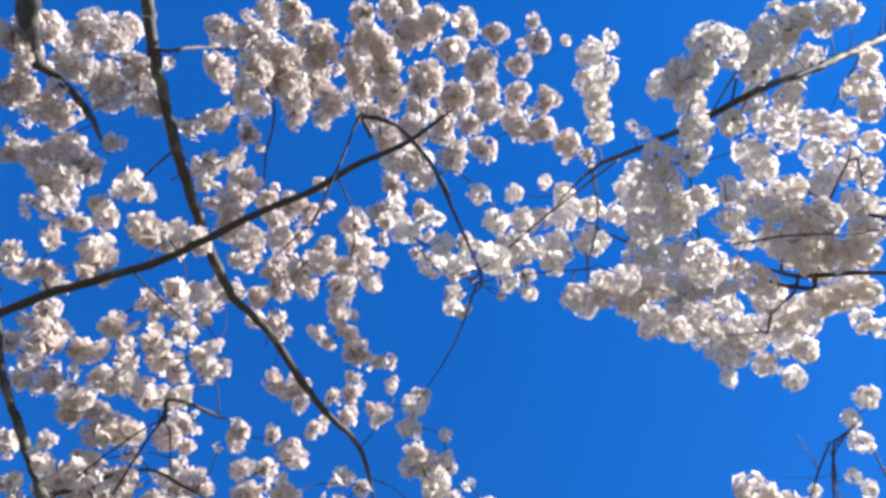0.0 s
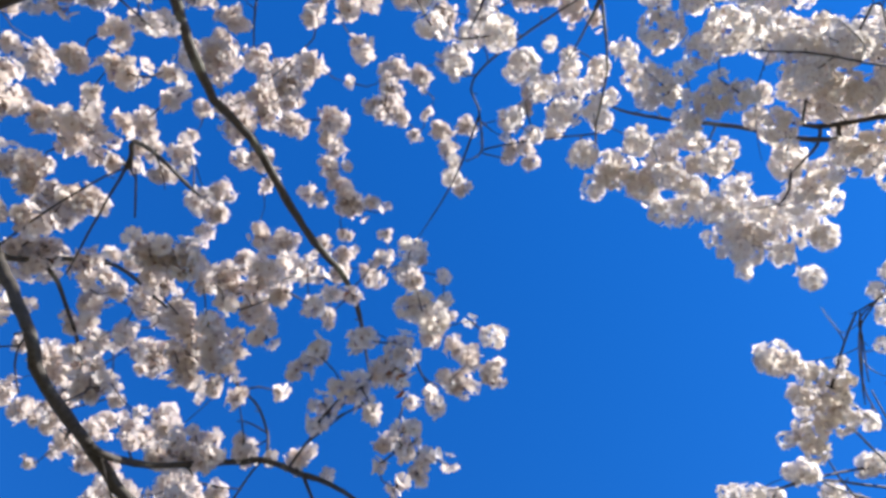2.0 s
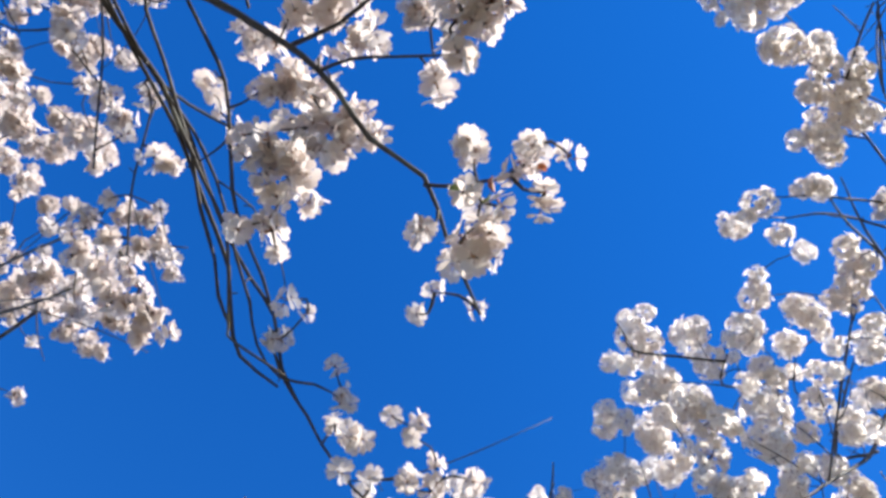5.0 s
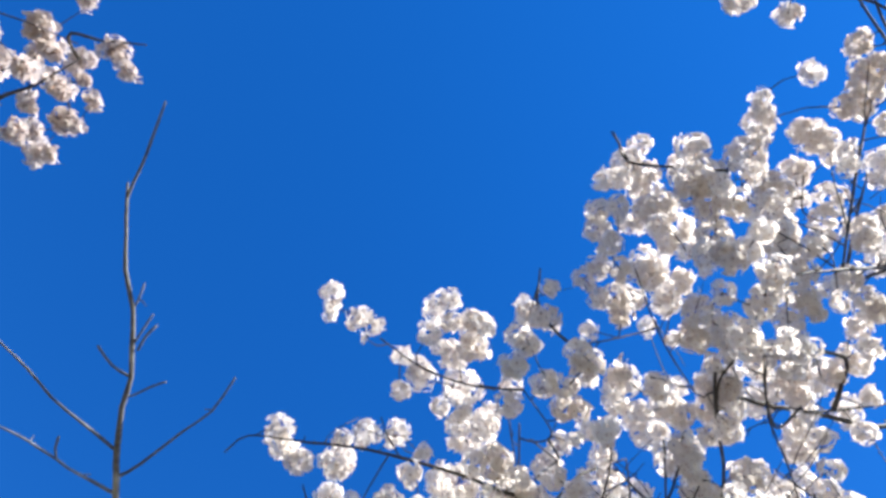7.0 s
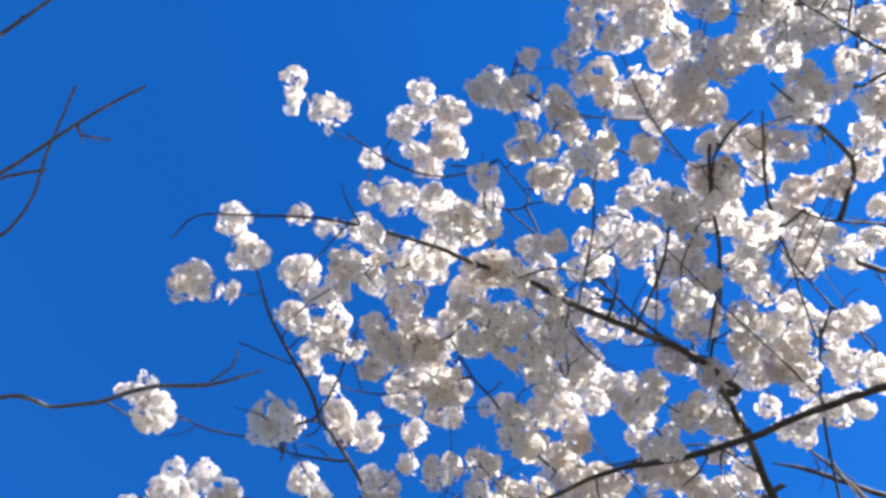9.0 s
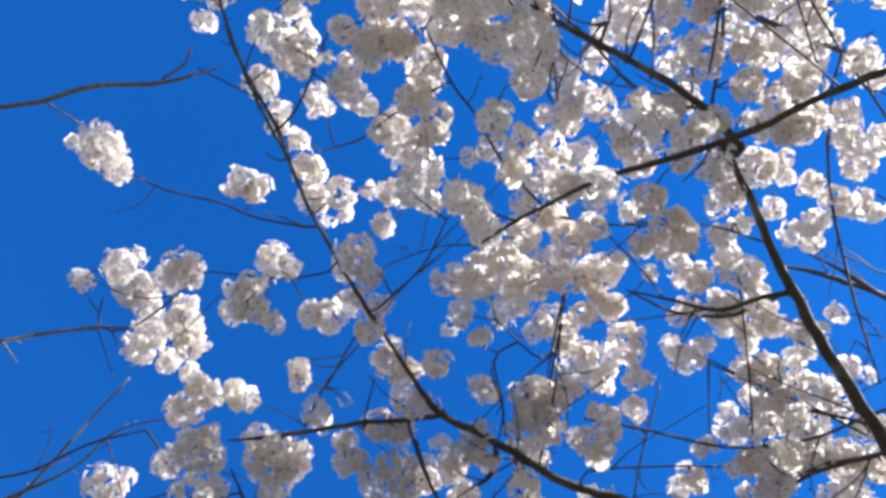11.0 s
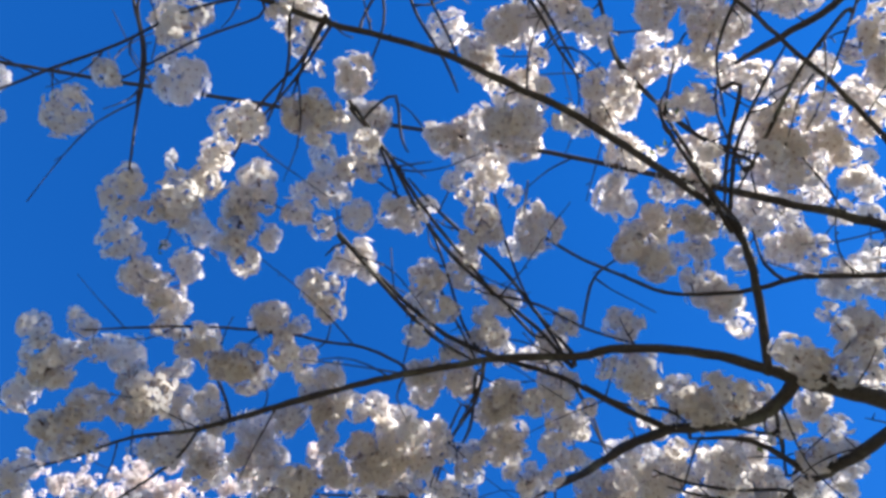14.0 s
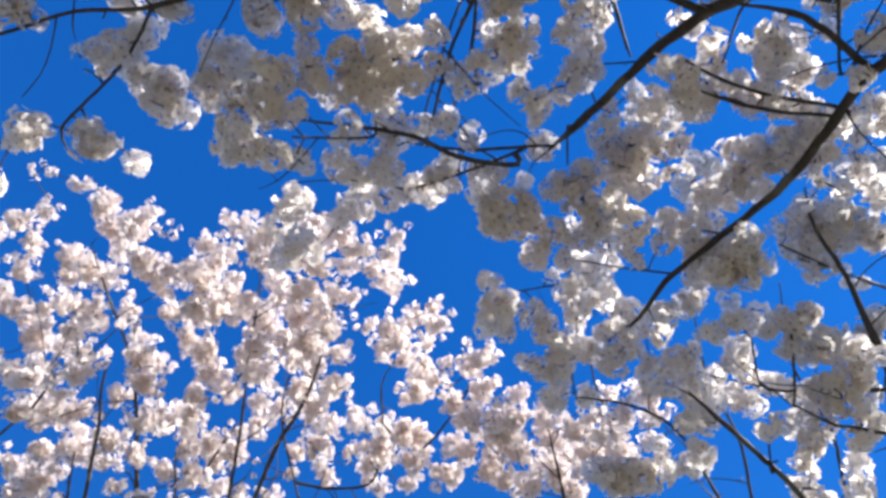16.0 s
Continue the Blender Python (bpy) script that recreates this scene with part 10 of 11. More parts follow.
spray(tree_c, (1.08, 3.65, 4.62, 0.077), (1.24, 3.70, 4.49, 0.099), (1.17, 3.88, 4.63, 0.105), (1.23, 3.86, 4.36, 0.060), (1.32, 3.33, 4.62, 0.087))
spray(tree_c, (1.18, 3.58, 3.95, 0.070), (1.15, 3.60, 3.72, 0.054), (1.09, 3.60, 3.80, 0.048), (1.86, 3.45, 4.74, 0.079), (1.92, 3.28, 4.75, 0.078))
spray(tree_c, (1.18, 3.56, 3.68, 0.053), (1.51, 3.70, 3.94, 0.061), (1.93, 2.99, 4.84, 0.068), (1.86, 3.88, 4.33, 0.059), (1.62, 3.87, 4.05, 0.054))
spray(tree_c, (1.13, 3.85, 3.91, 0.070), (1.11, 3.81, 3.59, 0.070), (1.17, 3.94, 3.89, 0.070), (1.54, 3.94, 4.04, 0.065), (1.50, 4.07, 3.94, 0.062))
spray(tree_c, (1.44, 4.11, 4.03, 0.065), (1.37, 4.06, 4.10, 0.055), (0.54, 3.91, 4.05, 0.060), (0.58, 3.88, 3.94, 0.051), (0.66, 3.93, 3.72, 0.056))
spray(tree_c, (0.75, 4.03, 3.85, 0.051), (0.83, 4.07, 3.84, 0.044), (0.56, 4.08, 3.78, 0.049), (0.68, 4.16, 3.75, 0.049), (0.78, 3.99, 4.09, 0.040))
spray(tree_c, (1.07, 4.26, 4.00, 0.065), (0.65, 4.55, 3.72, 0.070), (1.12, 4.28, 3.95, 0.064), (1.24, 4.27, 3.97, 0.075), (1.73, 4.54, 4.59, 0.095))
spray(tree_c, (1.68, 4.51, 4.10, 0.081), (1.19, 4.65, 3.82, 0.084), (1.70, 4.78, 4.16, 0.073), (1.32, 4.63, 3.76, 0.061), (0.44, 4.45, 3.71, 0.069))
spray(tree_c, (0.39, 4.56, 3.76, 0.072), (0.29, 4.34, 4.30, 0.098), (0.25, 4.16, 4.24, 0.071), (0.36, 4.36, 4.01, 0.077), (0.38, 4.28, 3.62, 0.056))
spray(tree_c, (1.10, 3.45, 4.88, 0.089), (1.17, 3.58, 4.52, 0.081), (0.82, 3.61, 4.22, 0.062), (1.09, 3.37, 4.00, 0.078), (1.24, 3.45, 3.97, 0.056))
spray(tree_c, (1.62, 3.35, 4.72, 0.085), (1.64, 3.42, 4.69, 0.071), (1.69, 3.69, 4.49, 0.095), (1.44, 3.60, 4.07, 0.082), (1.03, 3.95, 4.36, 0.053))
spray(tree_c, (1.81, 3.79, 4.15, 0.068), (1.19, 3.98, 4.42, 0.081), (2.17, 3.39, 4.59, 0.095), (2.23, 3.63, 4.60, 0.070), (2.21, 3.82, 4.55, 0.083))
spray(tree_c, (2.00, 3.95, 4.21, 0.064), (1.58, 3.83, 4.06, 0.059), (1.64, 3.90, 4.04, 0.042), (1.84, 4.23, 4.24, 0.074), (1.29, 4.16, 3.94, 0.058))
spray(tree_c, (1.62, 5.05, 4.28, 0.081), (0.18, 4.41, 3.52, 0.046), (-0.06, 4.54, 3.67, 0.042), (0.34, 4.67, 3.81, 0.057), (0.69, 4.65, 3.71, 0.063))
spray(tree_c, (1.02, 5.12, 4.29, 0.086), (1.12, 4.81, 3.84, 0.063), (-0.18, 4.83, 3.93, 0.043), (0.28, 5.04, 4.50, 0.074), (0.34, 5.03, 3.81, 0.045))
spray(tree_c, (0.03, 5.19, 4.00, 0.033), (1.08, 4.52, 4.25, 0.068), (1.08, 4.42, 4.08, 0.052), (1.04, 4.56, 4.63, 0.058), (1.13, 4.56, 4.06, 0.055))
spray(tree_c, (1.17, 4.49, 3.72, 0.058), (1.55, 4.85, 4.16, 0.051), (1.74, 4.38, 4.42, 0.081), (1.51, 4.78, 3.94, 0.058), (0.52, 4.94, 3.73, 0.043))
spray(tree_c, (0.93, 4.98, 4.23, 0.053), (1.36, 4.95, 3.98, 0.052), (1.43, 5.18, 4.15, 0.048), (0.64, 5.11, 3.78, 0.048), (0.73, 5.17, 3.80, 0.057))
spray(tree_c, (0.58, 5.28, 3.72, 0.063), (1.01, 5.52, 3.96, 0.054), (1.56, 5.66, 4.10, 0.049), (0.97, 5.90, 3.82, 0.053), (0.73, 6.04, 3.79, 0.049))
spray(tree_c, (0.24, 5.82, 3.83, 0.049), (-0.29, 5.80, 3.75, 0.043), (1.54, 5.86, 3.92, 0.051), (1.52, 5.77, 3.98, 0.052), (1.47, 5.93, 3.83, 0.041))
spray(tree_c, (1.75, 6.01, 3.86, 0.059))
spray(tree_c, (0.49, 7.89, 3.48, 0.041), (0.54, 8.09, 3.63, 0.045), (0.71, 7.99, 3.43, 0.045), (1.13, 8.09, 3.68, 0.055), (1.18, 7.91, 3.39, 0.034))
spray(tree_c, (1.31, 7.94, 3.46, 0.041), (1.46, 7.95, 3.48, 0.057), (1.53, 7.98, 3.47, 0.049), (1.53, 8.07, 3.51, 0.059), (1.61, 8.11, 3.55, 0.061))
spray(tree_c, (1.62, 7.93, 3.34, 0.038), (1.03, 8.21, 3.62, 0.064), (1.11, 8.23, 3.63, 0.055), (1.38, 8.25, 3.59, 0.063), (1.31, 8.34, 3.58, 0.055))
spray(tree_c, (1.70, 8.36, 3.72, 0.058), (1.82, 8.39, 3.75, 0.069), (1.96, 8.44, 3.72, 0.059), (1.80, 8.47, 3.76, 0.060), (0.88, 8.61, 3.58, 0.048))
spray(tree_c, (0.95, 8.68, 3.65, 0.040), (1.24, 8.80, 3.46, 0.065), (1.30, 8.87, 3.44, 0.056), (1.64, 8.96, 3.87, 0.067), (1.31, 8.95, 3.37, 0.055))
spray(tree_c, (1.63, 8.66, 3.37, 0.053), (1.92, 8.77, 3.51, 0.047), (1.61, 8.88, 3.27, 0.061), (1.58, 9.08, 3.20, 0.043), (1.75, 9.07, 3.20, 0.052))
spray(tree_c, (1.32, 9.13, 3.38, 0.053))
spray(tree_e, (-1.41, 8.62, 4.31, 0.054), (-1.38, 8.73, 4.32, 0.041), (-1.42, 8.83, 4.26, 0.046), (-1.62, 9.12, 4.46, 0.075), (-1.29, 8.97, 4.15, 0.048), (-1.48, 9.23, 4.36, 0.074), (-0.97, 8.93, 3.53, 0.033), (-0.95, 8.93, 3.50, 0.042))
spray(tree_e, (-1.12, 8.36, 4.14, 0.025), (-1.23, 8.39, 4.19, 0.020), (-1.24, 8.56, 4.24, 0.037), (-1.37, 8.90, 4.61, 0.055), (-1.06, 8.79, 4.15, 0.053), (-1.11, 8.92, 4.42, 0.050), (-1.00, 8.72, 4.39, 0.040), (-0.79, 8.53, 4.00, 0.038))
spray(tree_e, (-0.97, 8.38, 4.04, 0.034), (-0.98, 8.51, 4.22, 0.057), (-0.97, 8.62, 4.26, 0.048), (-0.83, 8.58, 4.17, 0.065), (-0.84, 8.62, 4.22, 0.055), (-0.69, 8.64, 3.92, 0.045), (-0.70, 8.64, 3.90, 0.043), (-0.78, 8.81, 4.16, 0.053))
spray(tree_e, (-0.89, 8.60, 4.44, 0.034), (-0.73, 8.67, 4.30, 0.022), (-0.79, 8.96, 4.58, 0.052), (-0.46, 8.69, 3.83, 0.046), (-0.79, 8.95, 4.56, 0.054), (-0.45, 8.68, 3.99, 0.049), (-0.50, 8.75, 4.28, 0.049), (-0.25, 8.58, 3.89, 0.047))
spray(tree_e, (-0.62, 8.73, 3.96, 0.045), (-0.76, 8.88, 4.18, 0.042), (-0.49, 8.78, 3.80, 0.046), (-0.76, 9.18, 4.56, 0.062), (-0.39, 8.78, 3.80, 0.052), (-0.46, 8.88, 4.14, 0.053), (-0.35, 8.88, 4.09, 0.047), (-0.54, 9.27, 4.79, 0.067))
spray(tree_e, (-0.96, 8.79, 3.81, 0.042), (-1.26, 9.11, 4.42, 0.049), (-0.94, 8.88, 3.80, 0.047), (-1.17, 9.13, 4.36, 0.059), (-0.73, 8.84, 3.76, 0.024), (-1.09, 9.16, 4.52, 0.052), (-1.01, 8.95, 4.10, 0.038), (-1.22, 9.04, 4.36, 0.041))
spray(tree_e, (-0.99, 9.07, 3.91, 0.050), (-0.87, 8.98, 3.63, 0.041), (-1.08, 9.07, 3.74, 0.034), (-1.26, 9.09, 3.86, 0.037), (-1.24, 9.16, 3.99, 0.052), (-1.57, 9.53, 4.48, 0.058), (-1.11, 9.25, 3.88, 0.038), (-1.15, 9.32, 3.89, 0.039))
spray(tree_e, (-0.83, 9.12, 4.01, 0.047), (-1.04, 9.43, 4.54, 0.048), (-1.04, 9.48, 4.57, 0.059), (-0.82, 9.26, 4.02, 0.054), (-1.05, 9.41, 4.54, 0.055), (-1.24, 9.48, 4.88, 0.053), (-0.77, 9.29, 4.43, 0.041), (-0.65, 9.37, 4.29, 0.046))
spray(tree_e, (-1.30, 9.31, 3.90, 0.052), (-1.54, 9.65, 4.32, 0.067), (-1.26, 9.52, 3.93, 0.053), (-1.27, 9.67, 3.86, 0.053), (-1.41, 9.75, 3.84, 0.053), (-1.34, 9.86, 3.92, 0.052), (-1.80, 10.13, 4.51, 0.069), (-1.75, 10.00, 4.41, 0.065))
spray(tree_e, (-1.10, 9.38, 3.98, 0.059), (-1.03, 9.56, 4.03, 0.050), (-1.46, 10.03, 4.55, 0.050), (-1.43, 9.87, 4.37, 0.079), (-1.52, 9.68, 4.47, 0.055), (-1.68, 9.69, 4.52, 0.043), (-1.25, 9.11, 3.83, 0.049), (-1.71, 9.37, 4.29, 0.053))
spray(tree_e, (-0.82, 9.09, 4.36, 0.053), (-0.78, 9.24, 4.42, 0.045), (-0.58, 9.13, 4.09, 0.048), (-0.57, 9.16, 4.13, 0.050), (-0.61, 9.31, 4.23, 0.057), (-0.59, 9.30, 4.02, 0.053), (-0.50, 9.21, 3.74, 0.044), (-0.72, 9.44, 4.13, 0.034))
spray(tree_e, (-0.45, 9.01, 4.20, 0.060), (-0.49, 9.34, 4.75, 0.060), (-0.44, 9.37, 4.70, 0.068), (-0.25, 9.13, 4.23, 0.056), (-0.08, 8.98, 3.89, 0.050), (-0.05, 9.00, 3.87, 0.036), (-0.18, 9.45, 4.55, 0.057), (-0.21, 9.25, 4.23, 0.057))
spray(tree_e, (-0.51, 8.59, 4.35, 0.027), (-0.46, 8.64, 4.33, 0.041), (-0.32, 8.55, 4.04, 0.045), (-0.19, 8.52, 3.85, 0.042), (-0.29, 8.75, 4.22, 0.054), (-0.34, 9.00, 4.59, 0.069), (-0.26, 8.90, 4.21, 0.046), (-0.08, 8.74, 3.85, 0.052))
spray(tree_e, (-0.02, 8.64, 3.88, 0.043), (-0.06, 8.66, 3.95, 0.037), (-0.16, 8.76, 4.61, 0.045), (-0.02, 8.49, 3.88, 0.042), (0.05, 8.55, 3.99, 0.049), (0.04, 8.55, 4.13, 0.037), (0.13, 8.57, 3.90, 0.042), (0.03, 8.80, 4.29, 0.041))
spray(tree_e, (-0.19, 9.01, 4.22, 0.055), (-0.05, 8.91, 4.02, 0.057), (-0.08, 9.04, 4.18, 0.050), (0.03, 8.88, 3.80, 0.043), (-0.00, 9.19, 4.19, 0.042), (0.19, 9.14, 4.16, 0.049), (0.29, 8.91, 3.77, 0.042), (0.26, 8.88, 3.85, 0.043))
spray(tree_e, (-0.02, 8.92, 4.25, 0.050), (0.06, 8.94, 4.24, 0.033), (0.14, 9.02, 4.12, 0.032), (0.31, 9.04, 4.18, 0.041), (0.36, 8.97, 4.13, 0.040), (0.43, 8.90, 4.07, 0.032), (0.42, 9.03, 4.11, 0.022), (0.49, 9.20, 4.13, 0.027))
spray(tree_e, (-0.28, 9.00, 3.88, 0.050), (-0.60, 9.48, 4.72, 0.068), (-0.31, 9.08, 3.85, 0.043), (-0.51, 9.36, 4.15, 0.051), (-0.50, 9.63, 4.49, 0.049), (-0.37, 9.69, 4.55, 0.050), (-0.17, 9.40, 4.24, 0.064), (-0.10, 9.43, 4.15, 0.051))
spray(tree_e, (-0.52, 9.65, 4.82, 0.069), (-0.48, 9.28, 4.75, 0.062), (-0.21, 9.03, 4.27, 0.045), (-0.09, 9.16, 4.52, 0.056), (-0.52, 9.22, 5.15, 0.066), (-0.59, 9.02, 4.67, 0.050), (-0.68, 8.80, 4.53, 0.041), (-0.44, 8.72, 4.53, 0.046))
spray(tree_e, (0.02, 9.19, 3.90, 0.046), (-0.16, 9.63, 4.35, 0.042), (-0.11, 9.74, 4.46, 0.049), (-0.11, 9.67, 4.14, 0.058), (-0.23, 9.73, 4.21, 0.045), (-0.26, 9.83, 4.18, 0.030), (-0.10, 9.92, 4.30, 0.056), (0.03, 9.77, 4.28, 0.046))
spray(tree_e, (-0.82, 9.84, 4.39, 0.070), (-0.58, 9.60, 4.05, 0.051), (-0.49, 9.65, 4.24, 0.036), (-0.44, 9.71, 4.37, 0.058), (-0.59, 9.85, 4.37, 0.065), (-0.49, 9.94, 4.14, 0.051), (-0.67, 10.06, 4.20, 0.044), (-0.75, 10.22, 4.52, 0.060))
spray(tree_e, (0.19, 8.66, 3.94, 0.043), (0.23, 8.71, 4.22, 0.048), (0.28, 8.53, 3.90, 0.035))
spray(tree_e, (0.37, 9.15, 3.84, 0.050), (0.31, 9.33, 4.08, 0.027), (0.32, 9.39, 4.16, 0.037), (0.30, 9.43, 3.95, 0.054), (0.37, 9.55, 4.06, 0.061), (0.34, 9.69, 4.09, 0.058), (0.21, 9.64, 4.10, 0.063), (0.19, 9.69, 4.25, 0.041))
spray(tree_e, (0.44, 9.28, 4.10, 0.041), (0.39, 9.15, 4.02, 0.045), (0.59, 9.21, 4.13, 0.041), (0.62, 9.04, 3.89, 0.055), (0.64, 9.30, 4.09, 0.060), (0.58, 9.26, 3.81, 0.055))
spray(tree_e, (0.14, 9.82, 4.26, 0.046), (0.10, 9.64, 4.15, 0.035), (0.12, 10.05, 4.88, 0.066), (-0.03, 9.96, 4.85, 0.062), (-0.04, 10.20, 5.14, 0.074), (-0.14, 9.75, 4.48, 0.056), (-0.42, 10.09, 5.17, 0.053), (-0.51, 9.94, 4.84, 0.074))
spray(tree_e, (0.51, 9.25, 3.89, 0.046), (0.53, 9.80, 4.38, 0.069), (0.61, 9.78, 4.31, 0.068), (0.72, 9.86, 4.28, 0.068), (0.77, 9.69, 3.96, 0.053), (0.83, 9.51, 3.73, 0.050), (0.97, 9.95, 4.40, 0.071), (0.82, 9.56, 4.01, 0.060))
spray(tree_e, (0.84, 9.45, 4.29, 0.050), (0.75, 9.23, 3.75, 0.053))
spray(tree_e, (0.67, 9.43, 3.98, 0.068), (0.72, 9.34, 3.84, 0.061), (0.77, 9.70, 4.26, 0.076), (0.75, 9.36, 3.84, 0.048), (0.73, 9.28, 3.81, 0.046), (0.94, 9.41, 4.06, 0.049), (1.03, 9.73, 4.33, 0.078), (1.10, 9.87, 4.36, 0.079))
spray(tree_e, (1.00, 9.25, 3.74, 0.053), (1.04, 9.17, 3.68, 0.036), (1.07, 9.23, 3.67, 0.042), (1.16, 9.30, 3.76, 0.045), (1.26, 9.49, 3.93, 0.060), (1.24, 9.59, 4.06, 0.057), (1.24, 9.59, 4.07, 0.062), (1.11, 9.51, 3.95, 0.059))
spray(tree_e, (0.52, 9.66, 3.97, 0.055), (0.78, 10.33, 4.36, 0.059), (0.85, 10.10, 4.20, 0.057), (1.01, 9.73, 4.11, 0.071), (1.23, 10.05, 4.68, 0.079), (1.08, 9.74, 3.97, 0.051), (1.05, 9.79, 4.08, 0.058), (1.02, 9.44, 3.76, 0.038))
spray(tree_e, (1.48, 9.49, 4.38, 0.066), (1.59, 9.77, 4.61, 0.070), (1.53, 9.77, 4.39, 0.049))
spray(tree_e, (1.21, 9.30, 3.90, 0.057), (1.27, 9.40, 4.24, 0.049))
spray(tree_e, (0.44, 8.94, 3.98, 0.042))
spray(tree_e, (1.15, 9.34, 3.97, 0.041), (0.40, 9.37, 4.41, 0.063), (0.39, 9.03, 4.01, 0.040), (0.29, 9.26, 4.28, 0.042))
spray(tree_e, (-0.75, 9.22, 4.84, 0.066), (-0.26, 8.79, 4.82, 0.064), (-0.11, 8.75, 4.56, 0.054), (-0.12, 8.99, 5.20, 0.052), (0.11, 8.73, 4.27, 0.036), (0.26, 8.80, 4.14, 0.055), (0.24, 8.75, 4.01, 0.053))
spray(tree_e, (-1.50, 9.52, 3.83, 0.035), (-1.66, 9.91, 4.04, 0.048), (-1.75, 9.84, 4.11, 0.045), (-1.56, 10.07, 4.17, 0.056), (-1.74, 10.24, 4.67, 0.061), (-1.45, 10.12, 4.65, 0.063), (-0.85, 9.56, 3.93, 0.044), (-1.17, 9.91, 4.67, 0.070))
spray(tree_e, (0.38, 9.46, 4.46, 0.063), (0.39, 9.44, 4.29, 0.041), (0.28, 9.22, 4.41, 0.054), (0.42, 9.14, 4.43, 0.041), (-0.26, 9.95, 5.13, 0.052), (-0.19, 10.04, 4.54, 0.044), (0.08, 10.15, 4.56, 0.050), (0.16, 10.12, 4.44, 0.046))
spray(tree_e, (-0.69, 9.94, 4.41, 0.059), (-0.59, 9.61, 3.85, 0.052), (-0.94, 9.97, 4.35, 0.055), (-0.73, 9.63, 4.23, 0.041), (-0.94, 9.69, 4.37, 0.048), (-0.89, 9.64, 4.31, 0.060), (-0.76, 9.50, 4.13, 0.044), (-0.69, 9.27, 3.74, 0.050))
spray(tree_e, (-1.78, 8.80, 4.69, 0.049), (-1.82, 8.93, 4.58, 0.047), (-1.68, 9.03, 4.55, 0.040), (-1.52, 9.13, 4.40, 0.044), (-1.37, 8.97, 4.51, 0.045), (-1.35, 8.87, 4.56, 0.051), (-1.12, 8.87, 4.57, 0.043), (-1.02, 8.80, 4.44, 0.045))
spray(tree_e, (0.13, 9.85, 4.27, 0.061), (0.31, 9.95, 4.28, 0.046), (-0.25, 10.01, 4.07, 0.038), (-0.36, 10.06, 4.26, 0.055), (-0.83, 9.98, 4.03, 0.060), (-0.78, 9.69, 3.79, 0.036), (-0.81, 9.49, 3.65, 0.034), (-1.34, 9.76, 4.75, 0.069))
spray(tree_e, (-1.83, 9.30, 4.38, 0.050), (-1.46, 9.39, 4.57, 0.058), (-1.38, 9.10, 4.87, 0.063), (-1.01, 10.16, 4.30, 0.049))

young_leaves(tree_a, RUSSET, (-0.94, 0.48, 4.34))
young_leaves(tree_a, RUSSET, (-0.85, 0.28, 3.85))
young_leaves(tree_a, RUSSET, (-0.10, 1.40, 2.85))
young_leaves(tree_a, RUSSET, (-0.14, 1.93, 2.74))
young_leaves(tree_a, RUSSET, (-0.31, 1.47, 3.57))
young_leaves(tree_a, RUSSET, (-0.13, 1.41, 2.91))
young_leaves(tree_a, FRESH, (0.14, 2.24, 2.36))
young_leaves(tree_a, RUSSET, (0.19, 2.22, 2.37))
young_leaves(tree_c, FRESH, (1.09, 6.76, 3.49))
young_leaves(tree_c, FRESH, (-0.33, 7.13, 3.31))
young_leaves(tree_c, FRESH, (1.34, 7.64, 3.16))
young_leaves(tree_c, FRESH, (-0.19, 5.94, 3.64))
young_leaves(tree_c, FRESH, (1.43, 7.70, 3.30))
young_leaves(tree_c, FRESH, (1.12, 6.91, 3.62))


def crown(t, middle, reach, inside, limbs, count, floor=2.9):
    """The far side of a crown round its trunk: rising limbs and the blossom along them."""
    top = t["base"] + (0, 0, 2.1)
    lines = []
    for k in range(limbs):
        a = 2 * math.pi * (k + RNG.uniform(0.2, 0.8)) / limbs
        end = np.array(middle) + np.array(reach) * (math.cos(a), math.sin(a), RNG.uniform(0.1, 0.9))
        mid = top * 0.45 + end * 0.55 + RNG.normal(0, 0.12, 3)
        bough(t, "limb", (*top, 0.05), (*mid, 0.03), (*end, 0.008))
        lines.append(t["samples"][-1])
    wood = np.vstack(lines)
    wood = wood[wood[:, 2] > floor]
    places = []
    for _ in range(count):
        p = wood[RNG.integers(len(wood)), :3] + RNG.normal(0, 0.32, 3)
        if inside(p):
            places.append((*p, RNG.uniform(0.045, 0.075)))
    spray(t, *places)


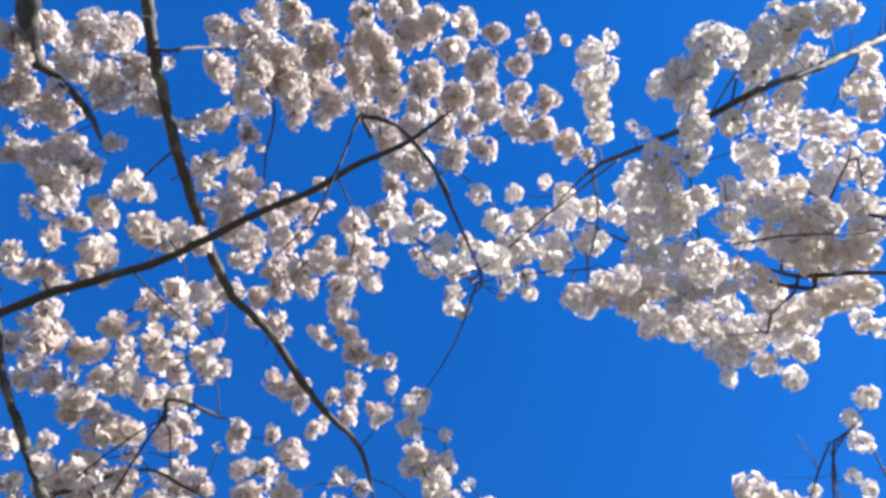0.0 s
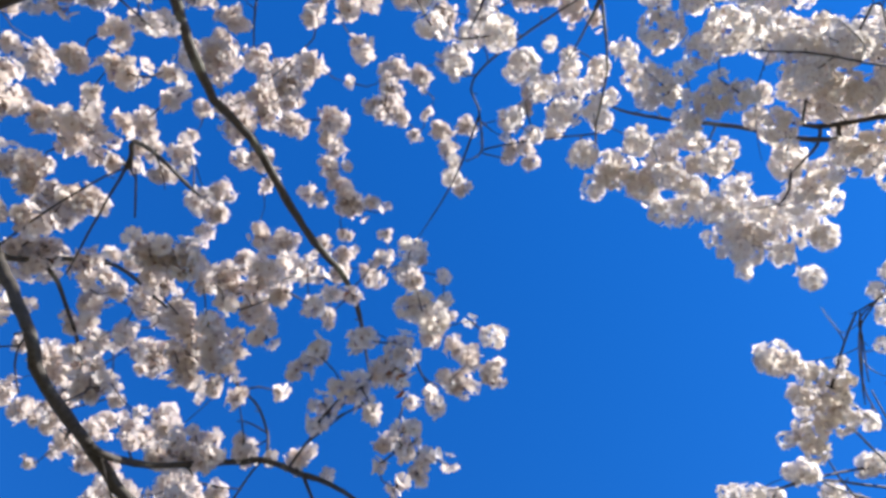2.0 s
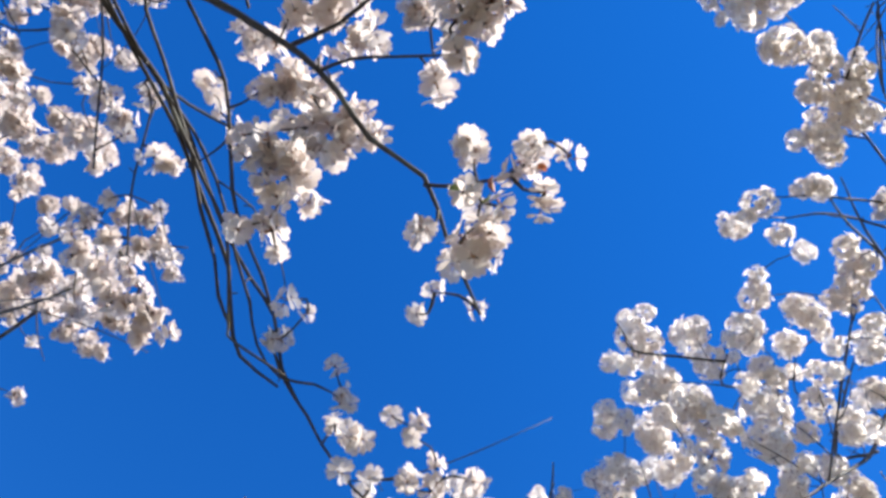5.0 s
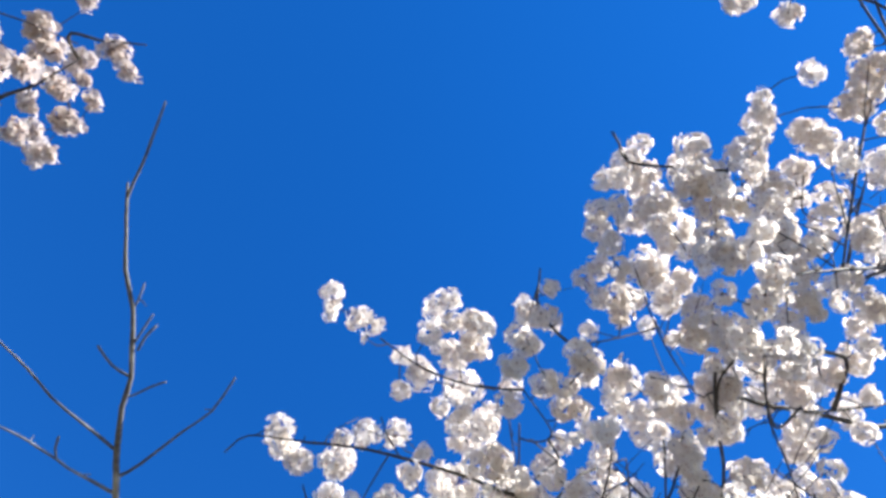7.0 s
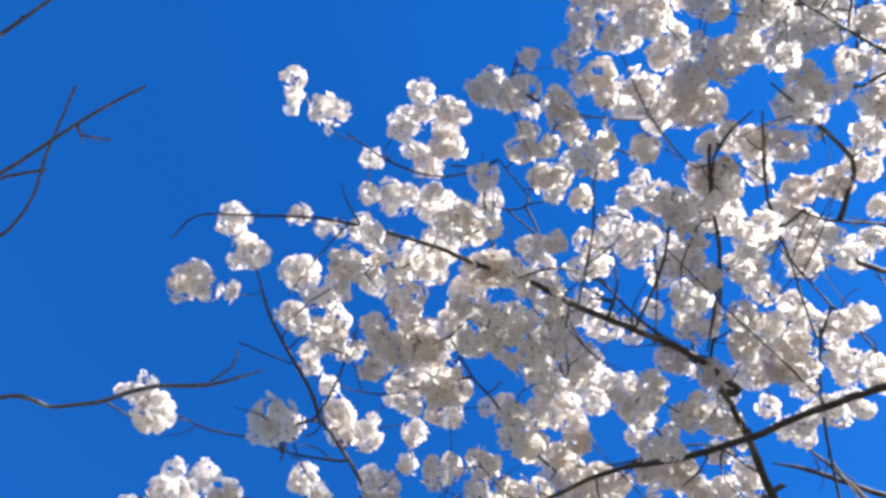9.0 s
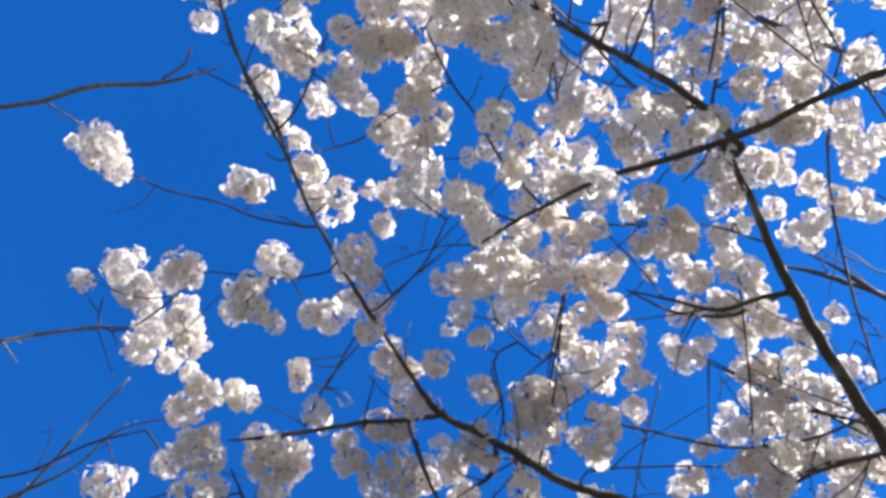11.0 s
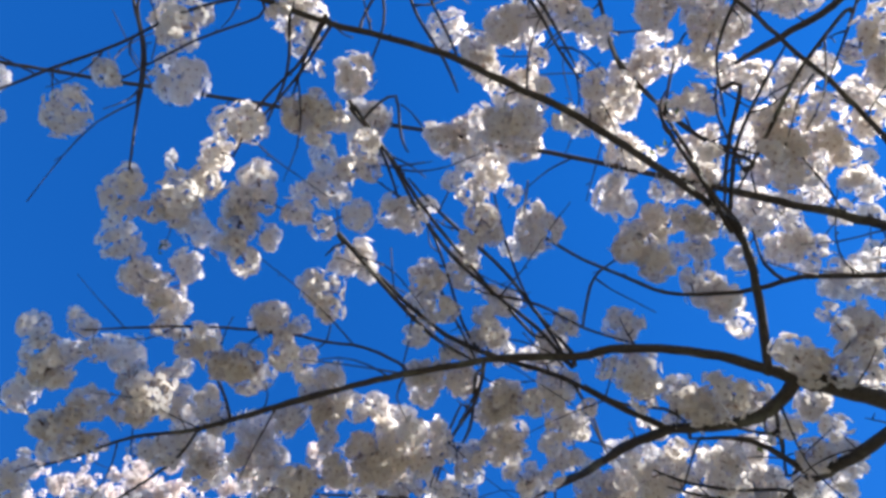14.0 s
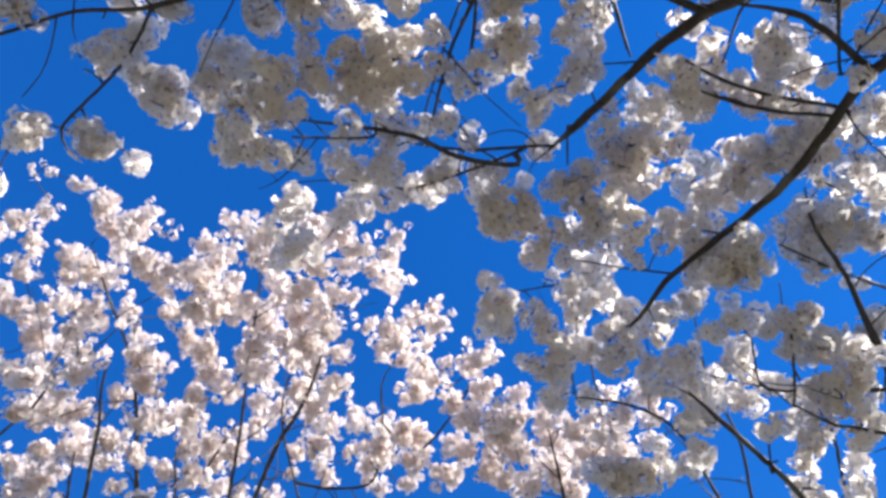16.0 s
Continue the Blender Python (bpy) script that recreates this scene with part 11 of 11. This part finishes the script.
def shade_crown(t, middle, reach, limbs, count):
    """An unseen tall crown top, added beside the path to shade the boughs below: steep limbs and large balls of blossom
    about their ends.
    """
    top = t["base"] + (0, 0, 2.1)
    lines = []
    for k in range(limbs):
        a, out = 2.39996 * k, math.sqrt((k + 0.5) / limbs)
        end = np.array(middle) + np.array(reach) * (out * math.cos(a), out * math.sin(a), RNG.uniform(-0.4, 0.9))
        mid = top * 0.55 + end * 0.45 + np.array((0.5, 0.0, -0.2)) + RNG.normal(0, 0.1, 3)
        bough(t, "limb", (*top, 0.06), (*mid, 0.035), (*end, 0.008))
        lines.append(t["samples"].pop())
    wood = np.vstack(lines)
    wood = wood[wood[:, 2] > middle[2] - 1.6 * reach[2], :3]
    balls = [cluster_shape(0.068, 900 + v, 0.034, True) for v in range(5)]
    verts, faces, slots = [], [], []
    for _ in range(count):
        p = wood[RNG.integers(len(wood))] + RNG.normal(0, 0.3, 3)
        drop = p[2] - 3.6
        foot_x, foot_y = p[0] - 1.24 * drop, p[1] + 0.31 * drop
        # balls are left out where their shadow would fall on sprays meant to be sunlit
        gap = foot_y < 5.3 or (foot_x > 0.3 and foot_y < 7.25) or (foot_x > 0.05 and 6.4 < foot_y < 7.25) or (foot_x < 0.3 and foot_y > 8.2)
        # half the balls shading beyond foot_x 0.3 are dropped to lighten the shade there
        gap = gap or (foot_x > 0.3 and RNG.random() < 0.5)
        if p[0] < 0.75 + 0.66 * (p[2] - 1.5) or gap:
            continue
        v, f, s = balls[int(RNG.integers(5))]
        turn, n = np.array(Euler(RNG.uniform(0, 6.28, 3)).to_matrix()), len(verts)
        verts.extend((np.array(v) @ turn.T) * RNG.uniform(0.7, 1.1) + p)
        faces.extend([tuple(k + n for k in q) for q in f])
        slots.extend(s)
    part(t, "bloom", mesh_from("bloom", verts, faces, [WHITE, STAMEN, CALYX], slots, smooth=True), kind="stuff")


# unseen shade caster for tree_c, kept out of the camera's view
shade_crown(tree_c, (6.6, 5.6, 8.6), (1.9, 2.1, 0.8), 20, 1500)
crown(tree_a, (-3.6, 1.3, 3.7), (1.3, 1.6, 1.0), lambda p: p[0] < -2.3, 9, 130)
crown(tree_b, (4.7, 1.2, 3.9), (1.3, 1.6, 0.9), lambda p: p[0] > 3.3, 9, 110)
crown(tree_e, (-0.4, 12.0, 3.5), (1.6, 1.2, 1.0), lambda p: p[1] > 10.9 and p[2] < 4.7, 8, 90)
dress(tree_a, BLUSH, 300, 1.1)
dress(tree_b, IVORY, 300, 1.5)
dress(tree_c, WHITE, 300, 4.0)
dress(tree_e, PALE, 300, 5.0)
